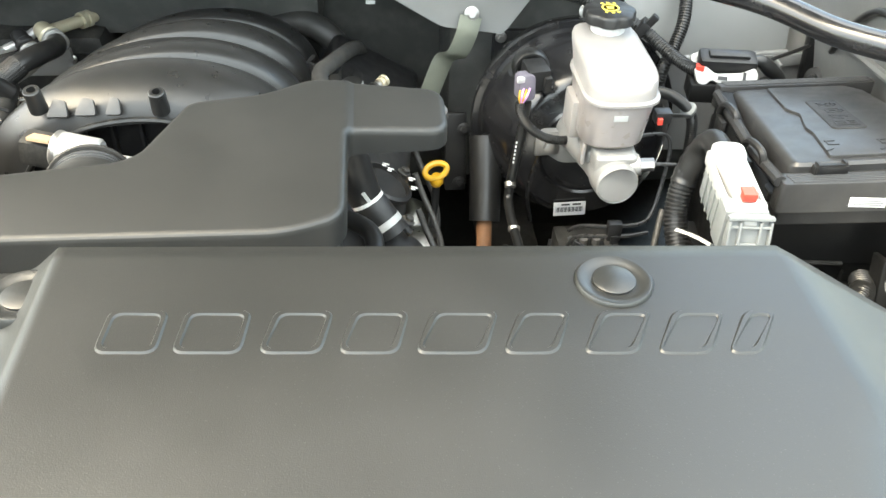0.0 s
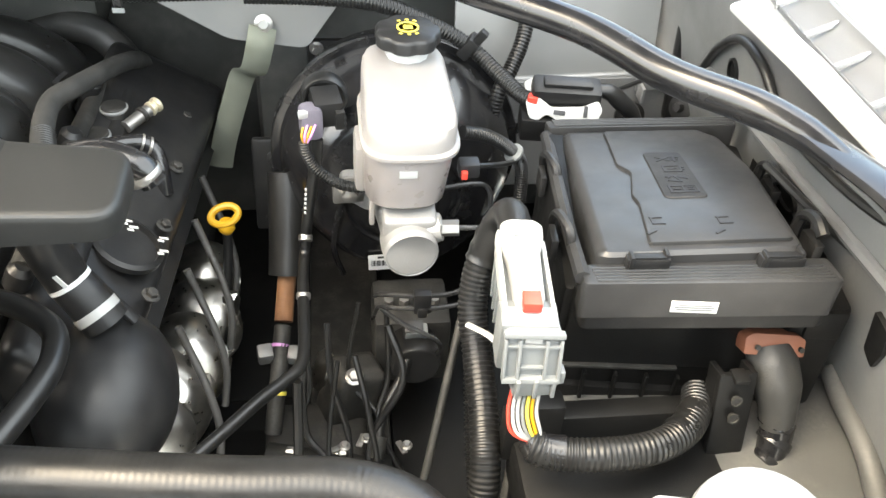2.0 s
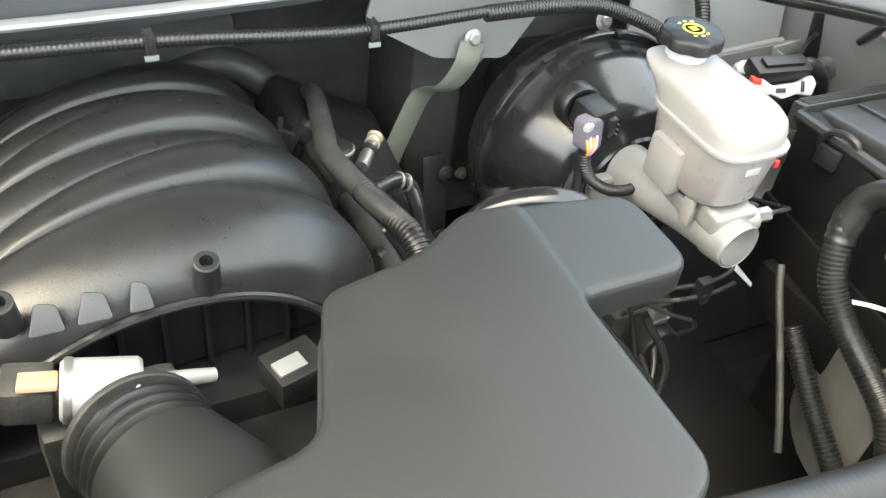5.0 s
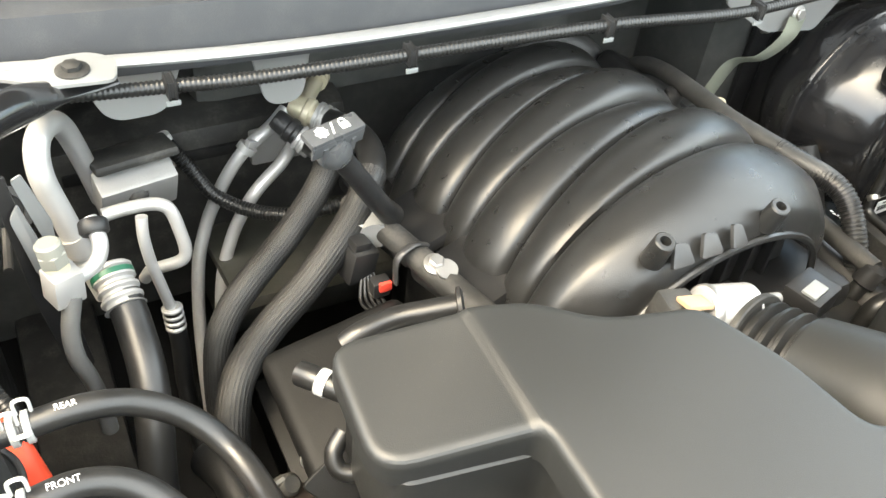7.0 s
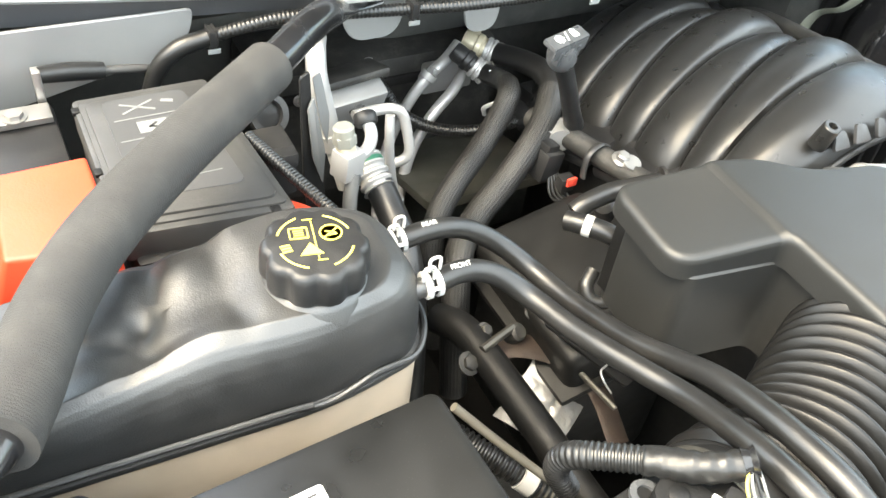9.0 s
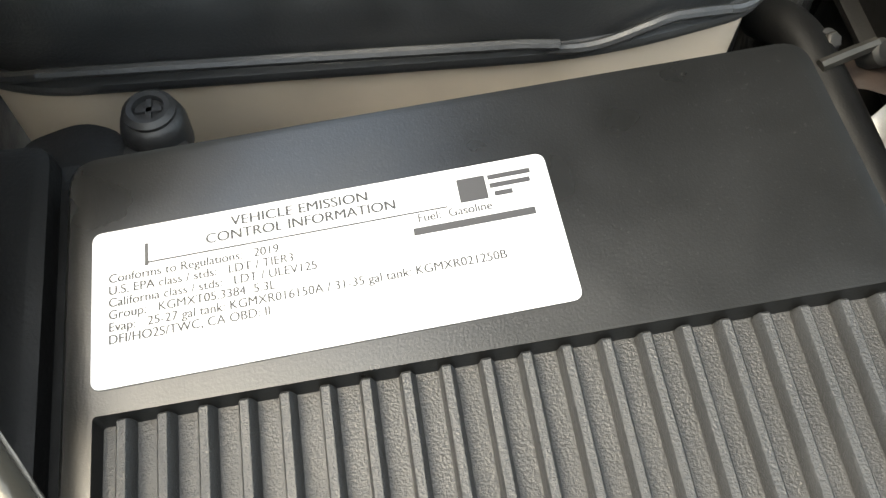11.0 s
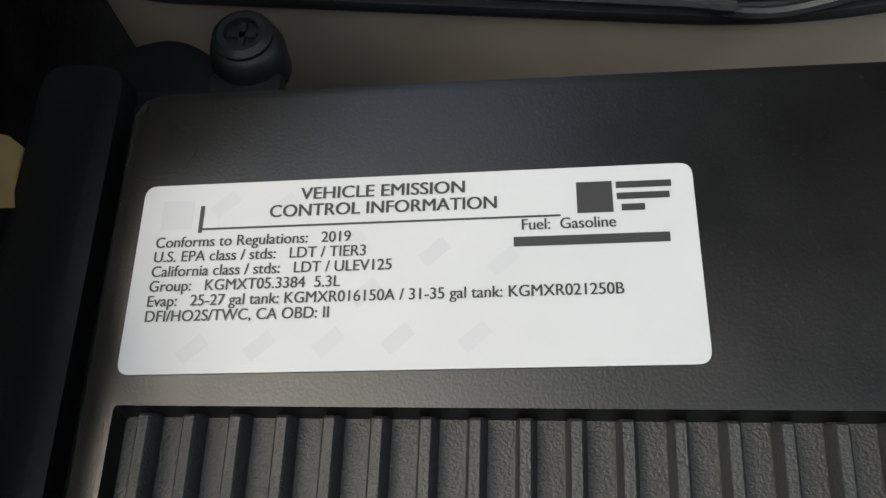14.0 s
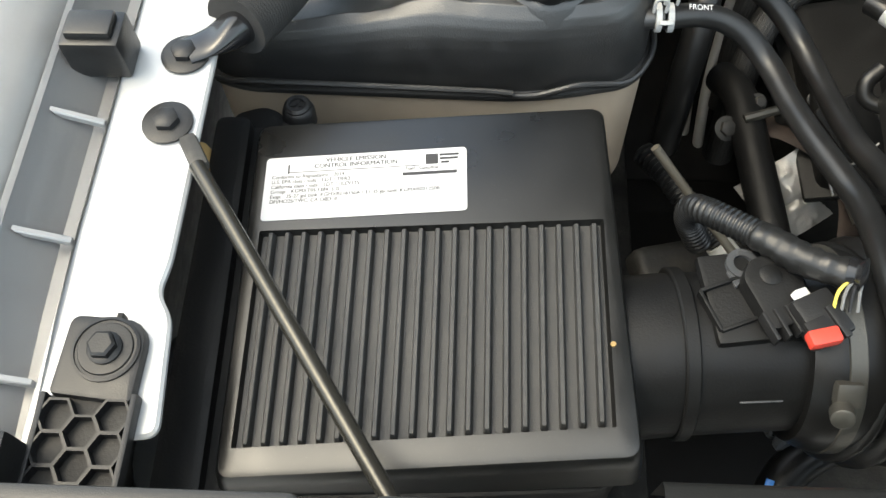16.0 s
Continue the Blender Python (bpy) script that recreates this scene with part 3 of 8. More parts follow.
part("throat", tube([(0.022, 0.40, 0.982), (0.014, 0.45, 0.974), (0.002, 0.502, 0.960)], [0.058, 0.053, 0.044], 28), COVER, reso, "rounded matt grey inlet throat")
duct = thing("throttle_bellows", (-0.02, 0.52, 0.92), "short ribbed black rubber bellows at the throttle", "bellows")
part("bellows", tube([(0.003, 0.498, 0.960), (-0.010, 0.548, 0.944)], 0.043, 28, ripple=(0.011, 0.006)), RUBBER, duct)
part("clamp", lathe([(0.0445, -0.003), (0.0455, -0.002), (0.0455, 0.002), (0.0445, 0.003)], (-0.009, 0.543, 0.946), (-0.25, 0.97, -0.3), 40), DARK, duct, "dull steel hose clamp")
throttle = thing("throttle_unit", (-0.03, 0.57, 0.93), "cast aluminium throttle unit with a round motor", "throttle")
part("housing", box((-0.020, 0.580, 0.905), (0.09, 0.045, 0.085), 0.01), DARK, throttle)
part("motor", lathe([(0.0, 0.0), (0.017, 0.0), (0.0195, 0.0025), (0.0195, 0.044), (0.0175, 0.0465), (0.0, 0.047)], (-0.046, 0.571, 0.976), (0.97, -0.14, -0.17), 32), PIPE, throttle)
part("motor_band", lathe([(0.0197, 0.0), (0.0203, 0.0015), (0.0203, 0.004), (0.0197, 0.0055)], (-0.044, 0.571, 0.9755), (0.97, -0.14, -0.17), 32), STEEL, throttle, "rolled steel motor band")
part("linkage", tube([(0.000, 0.566, 0.964), (0.022, 0.570, 0.960), (0.045, 0.573, 0.952)], [0.009, 0.006, 0.005], 12), ALU, throttle, "cast linkage arm")
part("end_cover", box((-0.064, 0.579, 0.972), (0.030, 0.028, 0.028), 0.004, (0, 10, -8)), DARK, throttle)
part("flange", box((-0.056, 0.571, 0.9885), (0.022, 0.018, 0.004), 0.001, (-18, 8, -8)), material("tan_gasket", (0.36, 0.24, 0.15), 0.6, var=0.15), throttle, "tan gasket plate")
part("connector", box((0.101, 0.580, 0.925), (0.040, 0.034, 0.026), 0.003, (0, 0, 15)), BLACK, throttle)
part("clip", box((0.096, 0.575, 0.9395), (0.022, 0.014, 0.003), 0.001, (0, 0, 15)), GREY, throttle, "pale grey clip")

# ---- intake manifold: an arched shell of runners ----
mani = thing("intake_manifold", (0.0, 0.75, 0.90), "satin black nylon intake manifold with arched runners", "intake manifold")
# creases between the runners: rearward place at either foot, height of the crown
CREASES = [(0.600, 0.620, 0.986), (0.668, 0.733, 1.002), (0.707, 0.832, 0.980), (0.778, 0.854, 0.973), (0.823, 0.955, 0.953), (0.889, 0.978, 0.940), (0.935, 1.070, 0.920), (0.985, 1.085, 0.905)]


def runner(c0, c1, w0=0.156):
    """One arched runner between two creases, wide at one bank and narrow at the other."""
    bm = bmesh.new()
    rows = []
    for j in range(17):
        f = j / 16
        yl, yr, zt = (a + (b - a) * f for a, b in zip(c0, c1))
        swell = math.sqrt(max(0.0, 1 - (2 * f - 1) ** 2))
        zl, zr = 0.890 - 0.35 * (yl - 0.668), 0.885 - 0.25 * (yr - 0.739)
        row = []
        for i in range(49):
            u = math.pi * i / 48
            cx, sz = -math.cos(u), math.sin(u)
            w = (1 + cx) / 2
            width = (c1[0] - c0[0]) * (1 - w) + (c1[1] - c0[1]) * w
            lob = min(0.024, 0.30 * width) * swell - 0.006 * (j in (0, 16))
            zb = zl + (zr - zl) * w
            x = 0.024 + (w0 + (0.156 - w0) * min(1.0, 2.2 * f)) * math.copysign(abs(cx) ** 0.97, cx)
            row.append(bm.verts.new((x + cx * 0.8 * lob, yl + (yr - yl) * w, zb + (zt - zb) * sz ** 0.95 + sz * lob)))
        rows.append(row)
    for a, b in zip(rows, rows[1:]):
        for k in range(48):
            bm.faces.new((a[k], a[k + 1], b[k + 1], b[k]))
    bm.faces.new(rows[-1])
    if w0 == 0.156:
        bm.faces.new(rows[0][::-1])
    return bm


for c0, c1 in zip(CREASES, CREASES[1:]):
    part("runner", runner(c0, c1, 0.126 if c0 is CREASES[0] else 0.156), MANI, mani, sharp=50)
part("base", box((0.03, 0.80, 0.84), (0.33, 0.42, 0.05), 0.012, (-8, 0, 0)), BLACK, mani)
arch = [(0.024 - 0.126 * math.cos(a), 0.598 + 0.010 * (1 - math.cos(a)), 0.888 + 0.098 * math.sin(a) ** 0.95) for a in np.linspace(0.02, math.pi - 0.02, 26)]
part("front_rim", tube(arch, 0.0035, 8, 2), MANI, mani, "thin raised front rim")
wall = moved(prism([(x, z) for x, y, z in arch][::-1], 0, 0.004, 0), Matrix(((1, 0, 0, 0), (0.08, 0, -1, 0.645), (0, 1, 0, 0), (0, 0, 0, 1))))
part("front_wall", wall, BLACK, mani, "dark recessed front wall")
for i in range(7):
    part("wall_rib", box((-0.066 + 0.030 * i, 0.634 + 0.0020 * i, 0.925), (0.004, 0.014, 0.085 - 0.006 * abs(i - 3)), 0.001), BLACK, mani)
for bx, by, bz in ((-0.067, 0.608, 1.022), (0.054, 0.612, 1.016)):
    part("boss", lathe([(0.0095, -0.026), (0.0085, 0.0), (0.0075, 0.001), (0.0045, 0.001), (0.0045, -0.01)], (bx, by, bz), (0, -0.25, 1), 24), MANI, mani, "hollow stud boss")
# Web tabs of the same nylon; their paler colour stands for reflected sky.
for bx, w in ((-0.046, 0.011), (-0.018, 0.011), (0.010, 0.008)):
    tab = prism(rounded([(-w, -0.010), (w, -0.010), (w * 0.75, 0.007), (-w * 0.35, 0.010)], 0.003), 0, 0.004, 0.0012, 2)
    part("gusset", moved(tab, Matrix.Translation((bx, 0.609, 1.003 - 0.05 * abs(bx))) @ Matrix.Rotation(radians(48), 4, "X")), FUSE, mani, "smooth web tab, coloured paler for the sky light on it")
for i in range(3):
    part("foot", box((-0.145, 0.745 + i * 0.112, 0.885 - 0.035 * i), (0.05, 0.055, 0.016), 0.006, (-12, 0, 0)), BLACK, mani, "dark bolting foot")
    part("foot", box((0.205, 0.79 + i * 0.118, 0.868 - 0.03 * i), (0.05, 0.055, 0.016), 0.006, (-12, 0, 0)), BLACK, mani, "dark bolting foot")

hook = part("loom_hook", join(box((0.192, 0.905, 0.885), (0.022, 0.006, 0.030), 0.002, (0, 20, -20)), box((0.186, 0.916, 0.889), (0.006, 0.026, 0.030), 0.002, (0, 20, -20)), box((0.200, 0.914, 0.880), (0.005, 0.022, 0.026), 0.002, (0, 20, -20))), BLACK, mani, "open black loom hook")

# ---- valve covers, coils and block ----
blk = thing("engine_block", (0.03, 0.65, 0.53), "dark grimy engine block below the manifold", "engine block")
part("block", box((0.03, 0.65, 0.70), (0.36, 0.42, 0.34), 0.02), DULL, blk)
part("rear_case", box((0.05, 0.925, 0.66), (0.30, 0.13, 0.26), 0.02), DULL, blk)
part("front_case", box((0, 0.415, 0.72), (0.34, 0.05, 0.30), 0.02), DULL, blk)


def valve_cover(s):
    v = thing("valve_cover", (s * 0.275, 0.78, 0.78), "black valve cover with fuel rail and wiring", "valve cover", "valve covers")
    yc = 0.79
    if s < 0:
        shell, rim = box((-0.262, 0.672, 0.818), (0.140, 0.190, 0.070), 0.016, (0, -12, 0), 4), join(box((-0.278, 0.672, 0.798), (0.125, 0.205, 0.010), 0.004, (0, -12, 0)), box((-0.25, 0.672, 0.70), (0.14, 0.19, 0.18), 0.02))
    else:
        shell, rim = box((s * 0.268, yc, 0.812), (0.150, 0.54, 0.075), 0.018, (0, s * 30, 0), 4), box((s * 0.285, yc, 0.775), (0.125, 0.56, 0.012), 0.004, (0, s * 30, 0))
    for b in (shell, rim):
        for q in b.verts:
            if s > 0 and q.co.y < 0.6 and q.co.x > 0.24:
                q.co.x -= 0.050
    # Both covers are black; the left one's deeper tone stands for its shade.
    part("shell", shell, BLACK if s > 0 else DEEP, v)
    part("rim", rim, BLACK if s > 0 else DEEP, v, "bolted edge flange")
    for i in range(4 if s > 0 else 2):
        y = 0.60 + i * 0.105
        part("fuel_injector", lathe([(0.008, 0), (0.008, 0.02), (0.012, 0.022), (0.012, 0.04), (0.007, 0.045)], (s * 0.205, y, 0.86), (s * 0.5, 0, 1), 16), BLACK, v)
        if s > 0:
            part("cover_bolt", hexbolt((s * 0.312, y + 0.04, 0.823), (s * 0.5, 0, 0.86), 0.006, 1.5, 0.006), DARK, v)
    if s > 0:
        part("fuel_rail", tube([(s * 0.222, 0.60, 0.895), (s * 0.222, 0.75, 0.89), (s * 0.222, 0.95, 0.87)], 0.010, 12), DARK, v)
        part("coil_bracket", tube([(s * 0.25, 0.62, 0.868), (s * 0.25, 0.95, 0.855)], 0.012, 10), BLACK, v)
    if s > 0:
        part("cover_ring", lathe([(0.036, 0), (0.036, 0.006), (0.031, 0.008), (0.030, 0.002)], (s * 0.285, 0.690, 0.842), (s * 0.5, 0, 0.86), 40), BLACK, v, "round moulded ring")
    if s > 0:
        for dx, dy in ((0.320, 0.699), (0.322, 0.681), (0.294, 0.699), (0.288, 0.705)):
            part("print_mark", join(box((dx, dy, 0.8745 - (dx - 0.268) * 0.577), (0.009, 0.003, 0.001), 0, (0, 30, 25)), box((dx - 0.002, dy - 0.005, 0.8755 - (dx - 0.268) * 0.577), (0.006, 0.003, 0.001), 0, (0, 30, 25))), WINK, v, "small white print bars")
    return v


valve_cover(1)
valve_cover(-1)
filler = thing("oil_filler_tube", (0.285, 0.53, 0.86), "black oil filler tube with a white ring mark", "oil filler")
part("tube", tube([(0.240, 0.586, 0.985), (0.250, 0.586, 0.945), (0.262, 0.585, 0.900), (0.276, 0.578, 0.880), (0.290, 0.570, 0.858)], [0.019, 0.019, 0.019, 0.0195, 0.0205], 22), BLACK, filler)
part("side_web", tube([(0.274, 0.590, 0.905), (0.300, 0.582, 0.868), (0.312, 0.578, 0.852)], 0.006, 10, flat=0.6), BLACK, filler, "moulded stay")
part("ring", tube([(0.2635, 0.5845, 0.897), (0.2655, 0.5835, 0.8935)], 0.0193, 24), WINK, filler, "white printed ring")
part("collar", tube([(0.281, 0.575, 0.872), (0.2855, 0.572, 0.866)], 0.0205, 24), CREAM, filler, "white plastic collar")
part("print_mark", box((0.264, 0.5665, 0.910), (0.004, 0.001, 0.014), 0, (0, -30, 0)), WINK, filler, "white printed stroke")
dome = bmesh.new()
bmesh.ops.create_uvsphere(dome, u_segments=36, v_segments=20, radius=1.0)
dome.transform(Matrix.LocRotScale((0.283, 0.545, 0.795), Euler((0.2, 0.5, 0.1)), (0.062, 0.082, 0.060)))
solo("cover_nose", dome, BLACK, "smooth black rounded end of the valve cover", "cover", sharp=80)
for i, (ax, ay, az) in enumerate(((0.318, 0.863, 0.63), (0.325, 0.79, 0.635), (0.314, 0.715, 0.648), (0.303, 0.64, 0.67), (0.292, 0.57, 0.69))):
    bm = bmesh.new()
    bmesh.ops.create_icosphere(bm, subdivisions=4, radius=0.058)
    for v in bm.verts:
        a = math.atan2(v.co.y, v.co.x)
        v.co *= 1 + 0.10 * noise.noise(v.co * 22 + Vector((i * 3.1, 0, 0))) + 0.06 * abs(noise.noise(v.co * 48 + Vector((0, i * 2.3, 0))))
        if v.co.z > 0.02 and abs(a) < 1.1:
            v.co.z -= 0.022 * (0.5 + 0.5 * math.cos(a * 5))
    bm.transform(Matrix.LocRotScale((ax, ay, az), Euler((0.35, 0.55, 0.3 * i)), (0.85, 0.95, 1.0)))
    solo("heat_shield", bm, FOIL, "crinkled foil exhaust heat shield cup", "heat shield", "heat shields", sharp=30)
LEAD = material("grey_lead_sleeve", (0.060, 0.058, 0.055), 0.5, var=0.2, bump=0.2)
for i in range(4):
    y = 0.60 + 0.085 * i
    solo("spark_lead", tube([(0.330, y + 0.045, 0.775), (0.340, y + 0.035, 0.748), (0.358, y + 0.008, 0.712), (0.366, y - 0.012, 0.678), (0.362, y - 0.03, 0.640)], 0.0042, 10), LEAD, "thick grey sleeved spark plug lead", "spark lead", "spark leads")
dip = thing("dipstick", (0.361, 0.836, 0.64), "yellow looped oil dipstick handle on a black tube", "dipstick")
ring = [(0.361 + 0.0150 * math.cos(a) + 0.004 * math.sin(a), 0.834 + 0.007 * math.sin(a), 0.766 + 0.0085 * math.sin(a)) for a in np.linspace(0, 2 * math.pi, 25)]
part("handle", join(tube(ring, 0.0045, 8, 2), lathe([(0.006, 0), (0.010, 0.006), (0.010, 0.012), (0.007, 0.018)], (0.362, 0.832, 0.742), (0, 0, 1), 16)), YELLOW, dip)
part("tube", tube([(0.362, 0.832, 0.744), (0.359, 0.832, 0.70), (0.347, 0.822, 0.60)], 0.006, 10), BLACK, dip)

# ---- hoses over and beside the engine ----
solo("breather_hose", tube([(0.257, 1.034, 0.838), (0.256, 1.026, 0.862), (0.246, 0.97, 0.890), (0.218, 0.86, 0.920), (0.208, 0.811, 0.930), (0.218, 0.736, 0.935), (0.235, 0.679, 0.930), (0.233, 0.635, 0.895), (0.225, 0.60, 0.82)], 0.0108, 16),
     GREYRUB, "dull grey-black breather hose along the manifold", "hose")
solo("breather_loom", tube([(0.2155, 0.750, 0.9345), (0.2275, 0.705, 0.9335), (0.2355, 0.670, 0.927), (0.2335, 0.637, 0.897), (0.229, 0.612, 0.850)], 0.0118, 16, ripple=(0.004, 0.0012)), LOOM, "corrugated sleeve on the breather hose", "loom")
solo("vacuum_hose", tube([(0.10, 1.11, 0.86), (0.165, 1.100, 0.873), (0.205, 1.085, 0.862), (0.235, 1.07, 0.825), (0.245, 1.05, 0.78)], 0.020, 18), GREYRUB, "thick dull black hose behind the manifold", "hose")
ff = thing("fuel_line_fitting", (0.28, 0.89, 0.86), "bright fuel line fitting with a brass end", "fitting")
part("barrel", tube([(0.262, 0.868, 0.866), (0.283, 0.895, 0.871)], 0.0072, 16), STEEL, ff)
part("collar", lathe([(0.0072, -0.002), (0.0092, -0.001), (0.0092, 0.003), (0.0072, 0.004)], (0.277, 0.887, 0.870), (0.6, 0.77, 0.15), 20), DARK, ff)
part("brass_end", lathe([(0.0055, 0.0), (0.0085, 0.001), (0.0085, 0.004), (0.006, 0.005), (0.006, 0.008), (0.0088, 0.009), (0.0088, 0.013), (0.004, 0.014)], (0.284, 0.896, 0.871), (0.6, 0.77, 0.15), 20), BRASS, ff, "knurled brass end")
fp = thing("fuel_feed_pipe", (0.26, 0.82, 0.87), "glossy black fuel feed pipe with a bent end", "pipe")
part("pipe", tube([(0.228, 0.798, 0.878), (0.255, 0.812, 0.879), (0.283, 0.826, 0.874), (0.298, 0.826, 0.864), (0.304, 0.815, 0.845), (0.306, 0.805, 0.82)], 0.0085, 16), GLOSS, fp)
for k in (0.0, 0.008):
    part("ring", lathe([(0.0086, -0.0015), (0.0098, -0.001), (0.0098, 0.001), (0.0086, 0.0015)], (0.286 + k, 0.8268, 0.8725 - 0.5 * k), (0.9, 0.15, -0.4), 22), STEEL, fp, "bright ring")
for i, (x, y, z) in enumerate(((0.247, 0.892, 0.880), (0.238, 0.836, 0.880), (0.236, 0.770, 0.878))):
    hc = thing("hose_coupling", (x, y, z), "dull metal hose coupling with a pale ring on the fuel rail", "coupling", "couplings")
    part("cup", tube([(x, y, z - 0.030), (x, y, z - 0.003), (x, y, z)], [0.0145, 0.0140, 0.0120], 22), DARK, hc)
    part("ring", lathe([(0.0140, -0.002), (0.0156, -0.001), (0.0156, 0.001), (0.0140, 0.002)], (x, y, z - 0.004), (0, 0, 1), 26), SHEET, hc, "pale metal ring")
solo("vent_pipe", tube([(0.258, 0.640, 0.955), (0.270, 0.633, 0.982), (0.288, 0.624, 0.996), (0.312, 0.610, 1.004), (0.335, 0.602, 0.998), (0.344, 0.60, 0.984)], 0.0115, 14), GLOSS, "glossy black vent pipe with a bent end", "pipe")
solo("loop_hose", tube([(0.18, 0.565, 0.86), (0.189, 0.563, 0.895), (0.224, 0.554, 0.90), (0.263, 0.525, 0.90), (0.272, 0.490, 0.90), (0.263, 0.45, 0.90), (0.238, 0.387, 0.90), (0.215, 0.33, 0.90), (0.20, 0.25, 0.88)], 0.0100, 14), RUBBER, "black hose looping in front of the engine", "hose")
solo("vent_ring", lathe([(0.0145, -0.003), (0.0150, -0.002), (0.0150, 0.002), (0.0145, 0.003)], (0.338, 0.601, 0.990), (0.5, -0.1, -0.86), 24), STEEL, "bright steel ring on the vent pipe", "ring")
rh = thing("radiator_hose", (0.4, 0.35, 0.89), "thick black ribbed radiator hose", "hose")
part("hose", tube([(0.05, 0.42, 0.86), (0.12, 0.395, 0.91), (0.213, 0.378, 0.92), (0.293, 0.367, 0.92), (0.411, 0.352, 0.92), (0.490, 0.345, 0.918), (0.535, 0.325, 0.91), (0.56, 0.27, 0.90), (0.565, 0.18, 0.88), (0.565, 0.08, 0.86)], 0.0215, 24, ripple=(0.005, 0.0001)), RUBBER, rh)
part("clamp", tube([(0.070, 0.413, 0.878), (0.082, 0.408, 0.888)], 0.0228, 24), STEEL, rh, "steel hose clamp")

# ---- brake booster and master cylinder ----
bst = thing("brake_booster", (0.55, 0.86, 0.74), "glossy black brake booster drum on the bulkhead", "brake booster")
BA = Vector((0.0, -0.9976, 0.07)).normalized()
BC = Vector((0.564, 0.794, 0.820))
part("front_shell", lathe([(0.140, -0.106), (0.1385, -0.092), (0.1365, -0.080), (0.1340, -0.068), (0.1305, -0.059), (0.1265, -0.050), (0.120, -0.036), (0.111, -0.018), (0.103, -0.006), (0.094, -0.001), (0.060, 0.0), (0.056, 0.004), (0.050, 0.005), (0.0, 0.005)], BC, BA, 80), GLOSS, bst, sharp=70)
part("rear_shell", lathe([(0.085, -0.20), (0.118, -0.172), (0.138, -0.145), (0.144, -0.122), (0.1455, -0.110)], BC, BA, 80), GLOSS, bst, sharp=70)
part("seam", lathe([(0.139, -0.112), (0.1475, -0.110), (0.149, -0.106), (0.149, -0.101), (0.1475, -0.098), (0.139, -0.097)], BC, BA, 80), GLOSS, bst, "rolled seam")
for a in np.linspace(0.2, 2 * math.pi + 0.2, 11)[:-1]:
    q = Vector(BC) - BA * 0.104 + Vector((math.cos(a), 0, math.sin(a))) * 0.1492
    part("crimp", box(q, (0.004, 0.009, 0.016), 0.0015, (0, -math.degrees(a), 0)), GLOSS, bst)
part("boss", lathe([(0.024, -0.006), (0.024, 0.001), (0.021, 0.004), (0.0, 0.0045)], (0.640, 0.803, 0.872), BA, 32), GLOSS, bst)
part("pressed_ring", lathe([(0.062, -0.001), (0.066, 0.0025), (0.070, -0.001)], BC, BA, 64), GLOSS, bst)
part("side_crease", tube([(0.498, 0.781, 0.83), (0.489, 0.784, 0.785), (0.487, 0.787, 0.745), (0.497, 0.80, 0.70)], 0.0035, 8), GLOSS, bst, "raised pressed crease")
sensor = thing("vacuum_sensor", (0.468, 0.80, 0.93), "lavender-grey vacuum sensor plug with coloured wires", "sensor")
part("grommet", lathe([(0.024, -0.012), (0.0245, 0.002), (0.022, 0.006), (0.019, 0.006), (0.018, 0.002), (0.0, 0.002)], (0.480, 0.815, 0.934), BA, 32), RUBBER, sensor)
part("socket", join(box((0.482, 0.793, 0.936), (0.030, 0.034, 0.030), 0.004, (6, 0, 10)), box((0.494, 0.786, 0.931), (0.010, 0.026, 0.022), 0.002, (6, 0, 10)), *[box((0.4995, 0.782, 0.923 + 0.006 * k), (0.002, 0.022, 0.0015), 0, (6, 0, 10)) for k in range(3)]), BLACK, sensor)
LAVENDER = material("lavender_grey_plastic", (0.12, 0.11, 0.135), 0.4, var=0.08, bump=0.1)
part("plug", moved(prism(rounded([(-0.011, -0.017), (0.011, -0.017), (0.011, 0.017), (-0.011, 0.017)], 0.0075), -0.010, 0.010, 0.003), Matrix.Translation((0.4665, 0.774, 0.930)) @ Matrix.Rotation(radians(10), 4, "Z") @ Matrix.Rotation(radians(82), 4, "X")), LAVENDER, sensor)
part("plug_latch", box((0.459, 0.766, 0.943), (0.010, 0.006, 0.008), 0.002, (8, 0, 10)), CREAM, sensor, "pale latch")
for i, m in enumerate((YELLOW, PINK, YELLOW, PINK)):
    part("wire", tube([(0.459 + 0.004 * i, 0.7645, 0.930 + 0.002 * (i % 2)), (0.457 + 0.003 * i, 0.757, 0.923), (0.460, 0.760, 0.910)], 0.0014, 6), m, sensor)
solo("sensor_loom", tube([(0.459, 0.762, 0.914), (0.461, 0.760, 0.900), (0.472, 0.757, 0.882), (0.493, 0.752, 0.868), (0.518, 0.750, 0.864), (0.54, 0.755, 0.868)], 0.0062, 12, ripple=(0.003, 0.0008)), LOOM, "thin corrugated loom below the sensor", "loom")
bh = thing("booster_hose", (0.45, 0.62, 0.72), "thin black hose below the booster", "hose")
part("hose", tube([(0.472, 0.78, 0.905), (0.466, 0.77, 0.86), (0.458, 0.763, 0.81), (0.454, 0.757, 0.772), (0.452, 0.72, 0.768), (0.453, 0.66, 0.768), (0.4535, 0.615, 0.768), (0.449, 0.588, 0.770), (0.435, 0.570, 0.772), (0.412, 0.545, 0.774), (0.385, 0.512, 0.776), (0.35, 0.47, 0.78)], 0.0062, 14), RUBBER, bh)
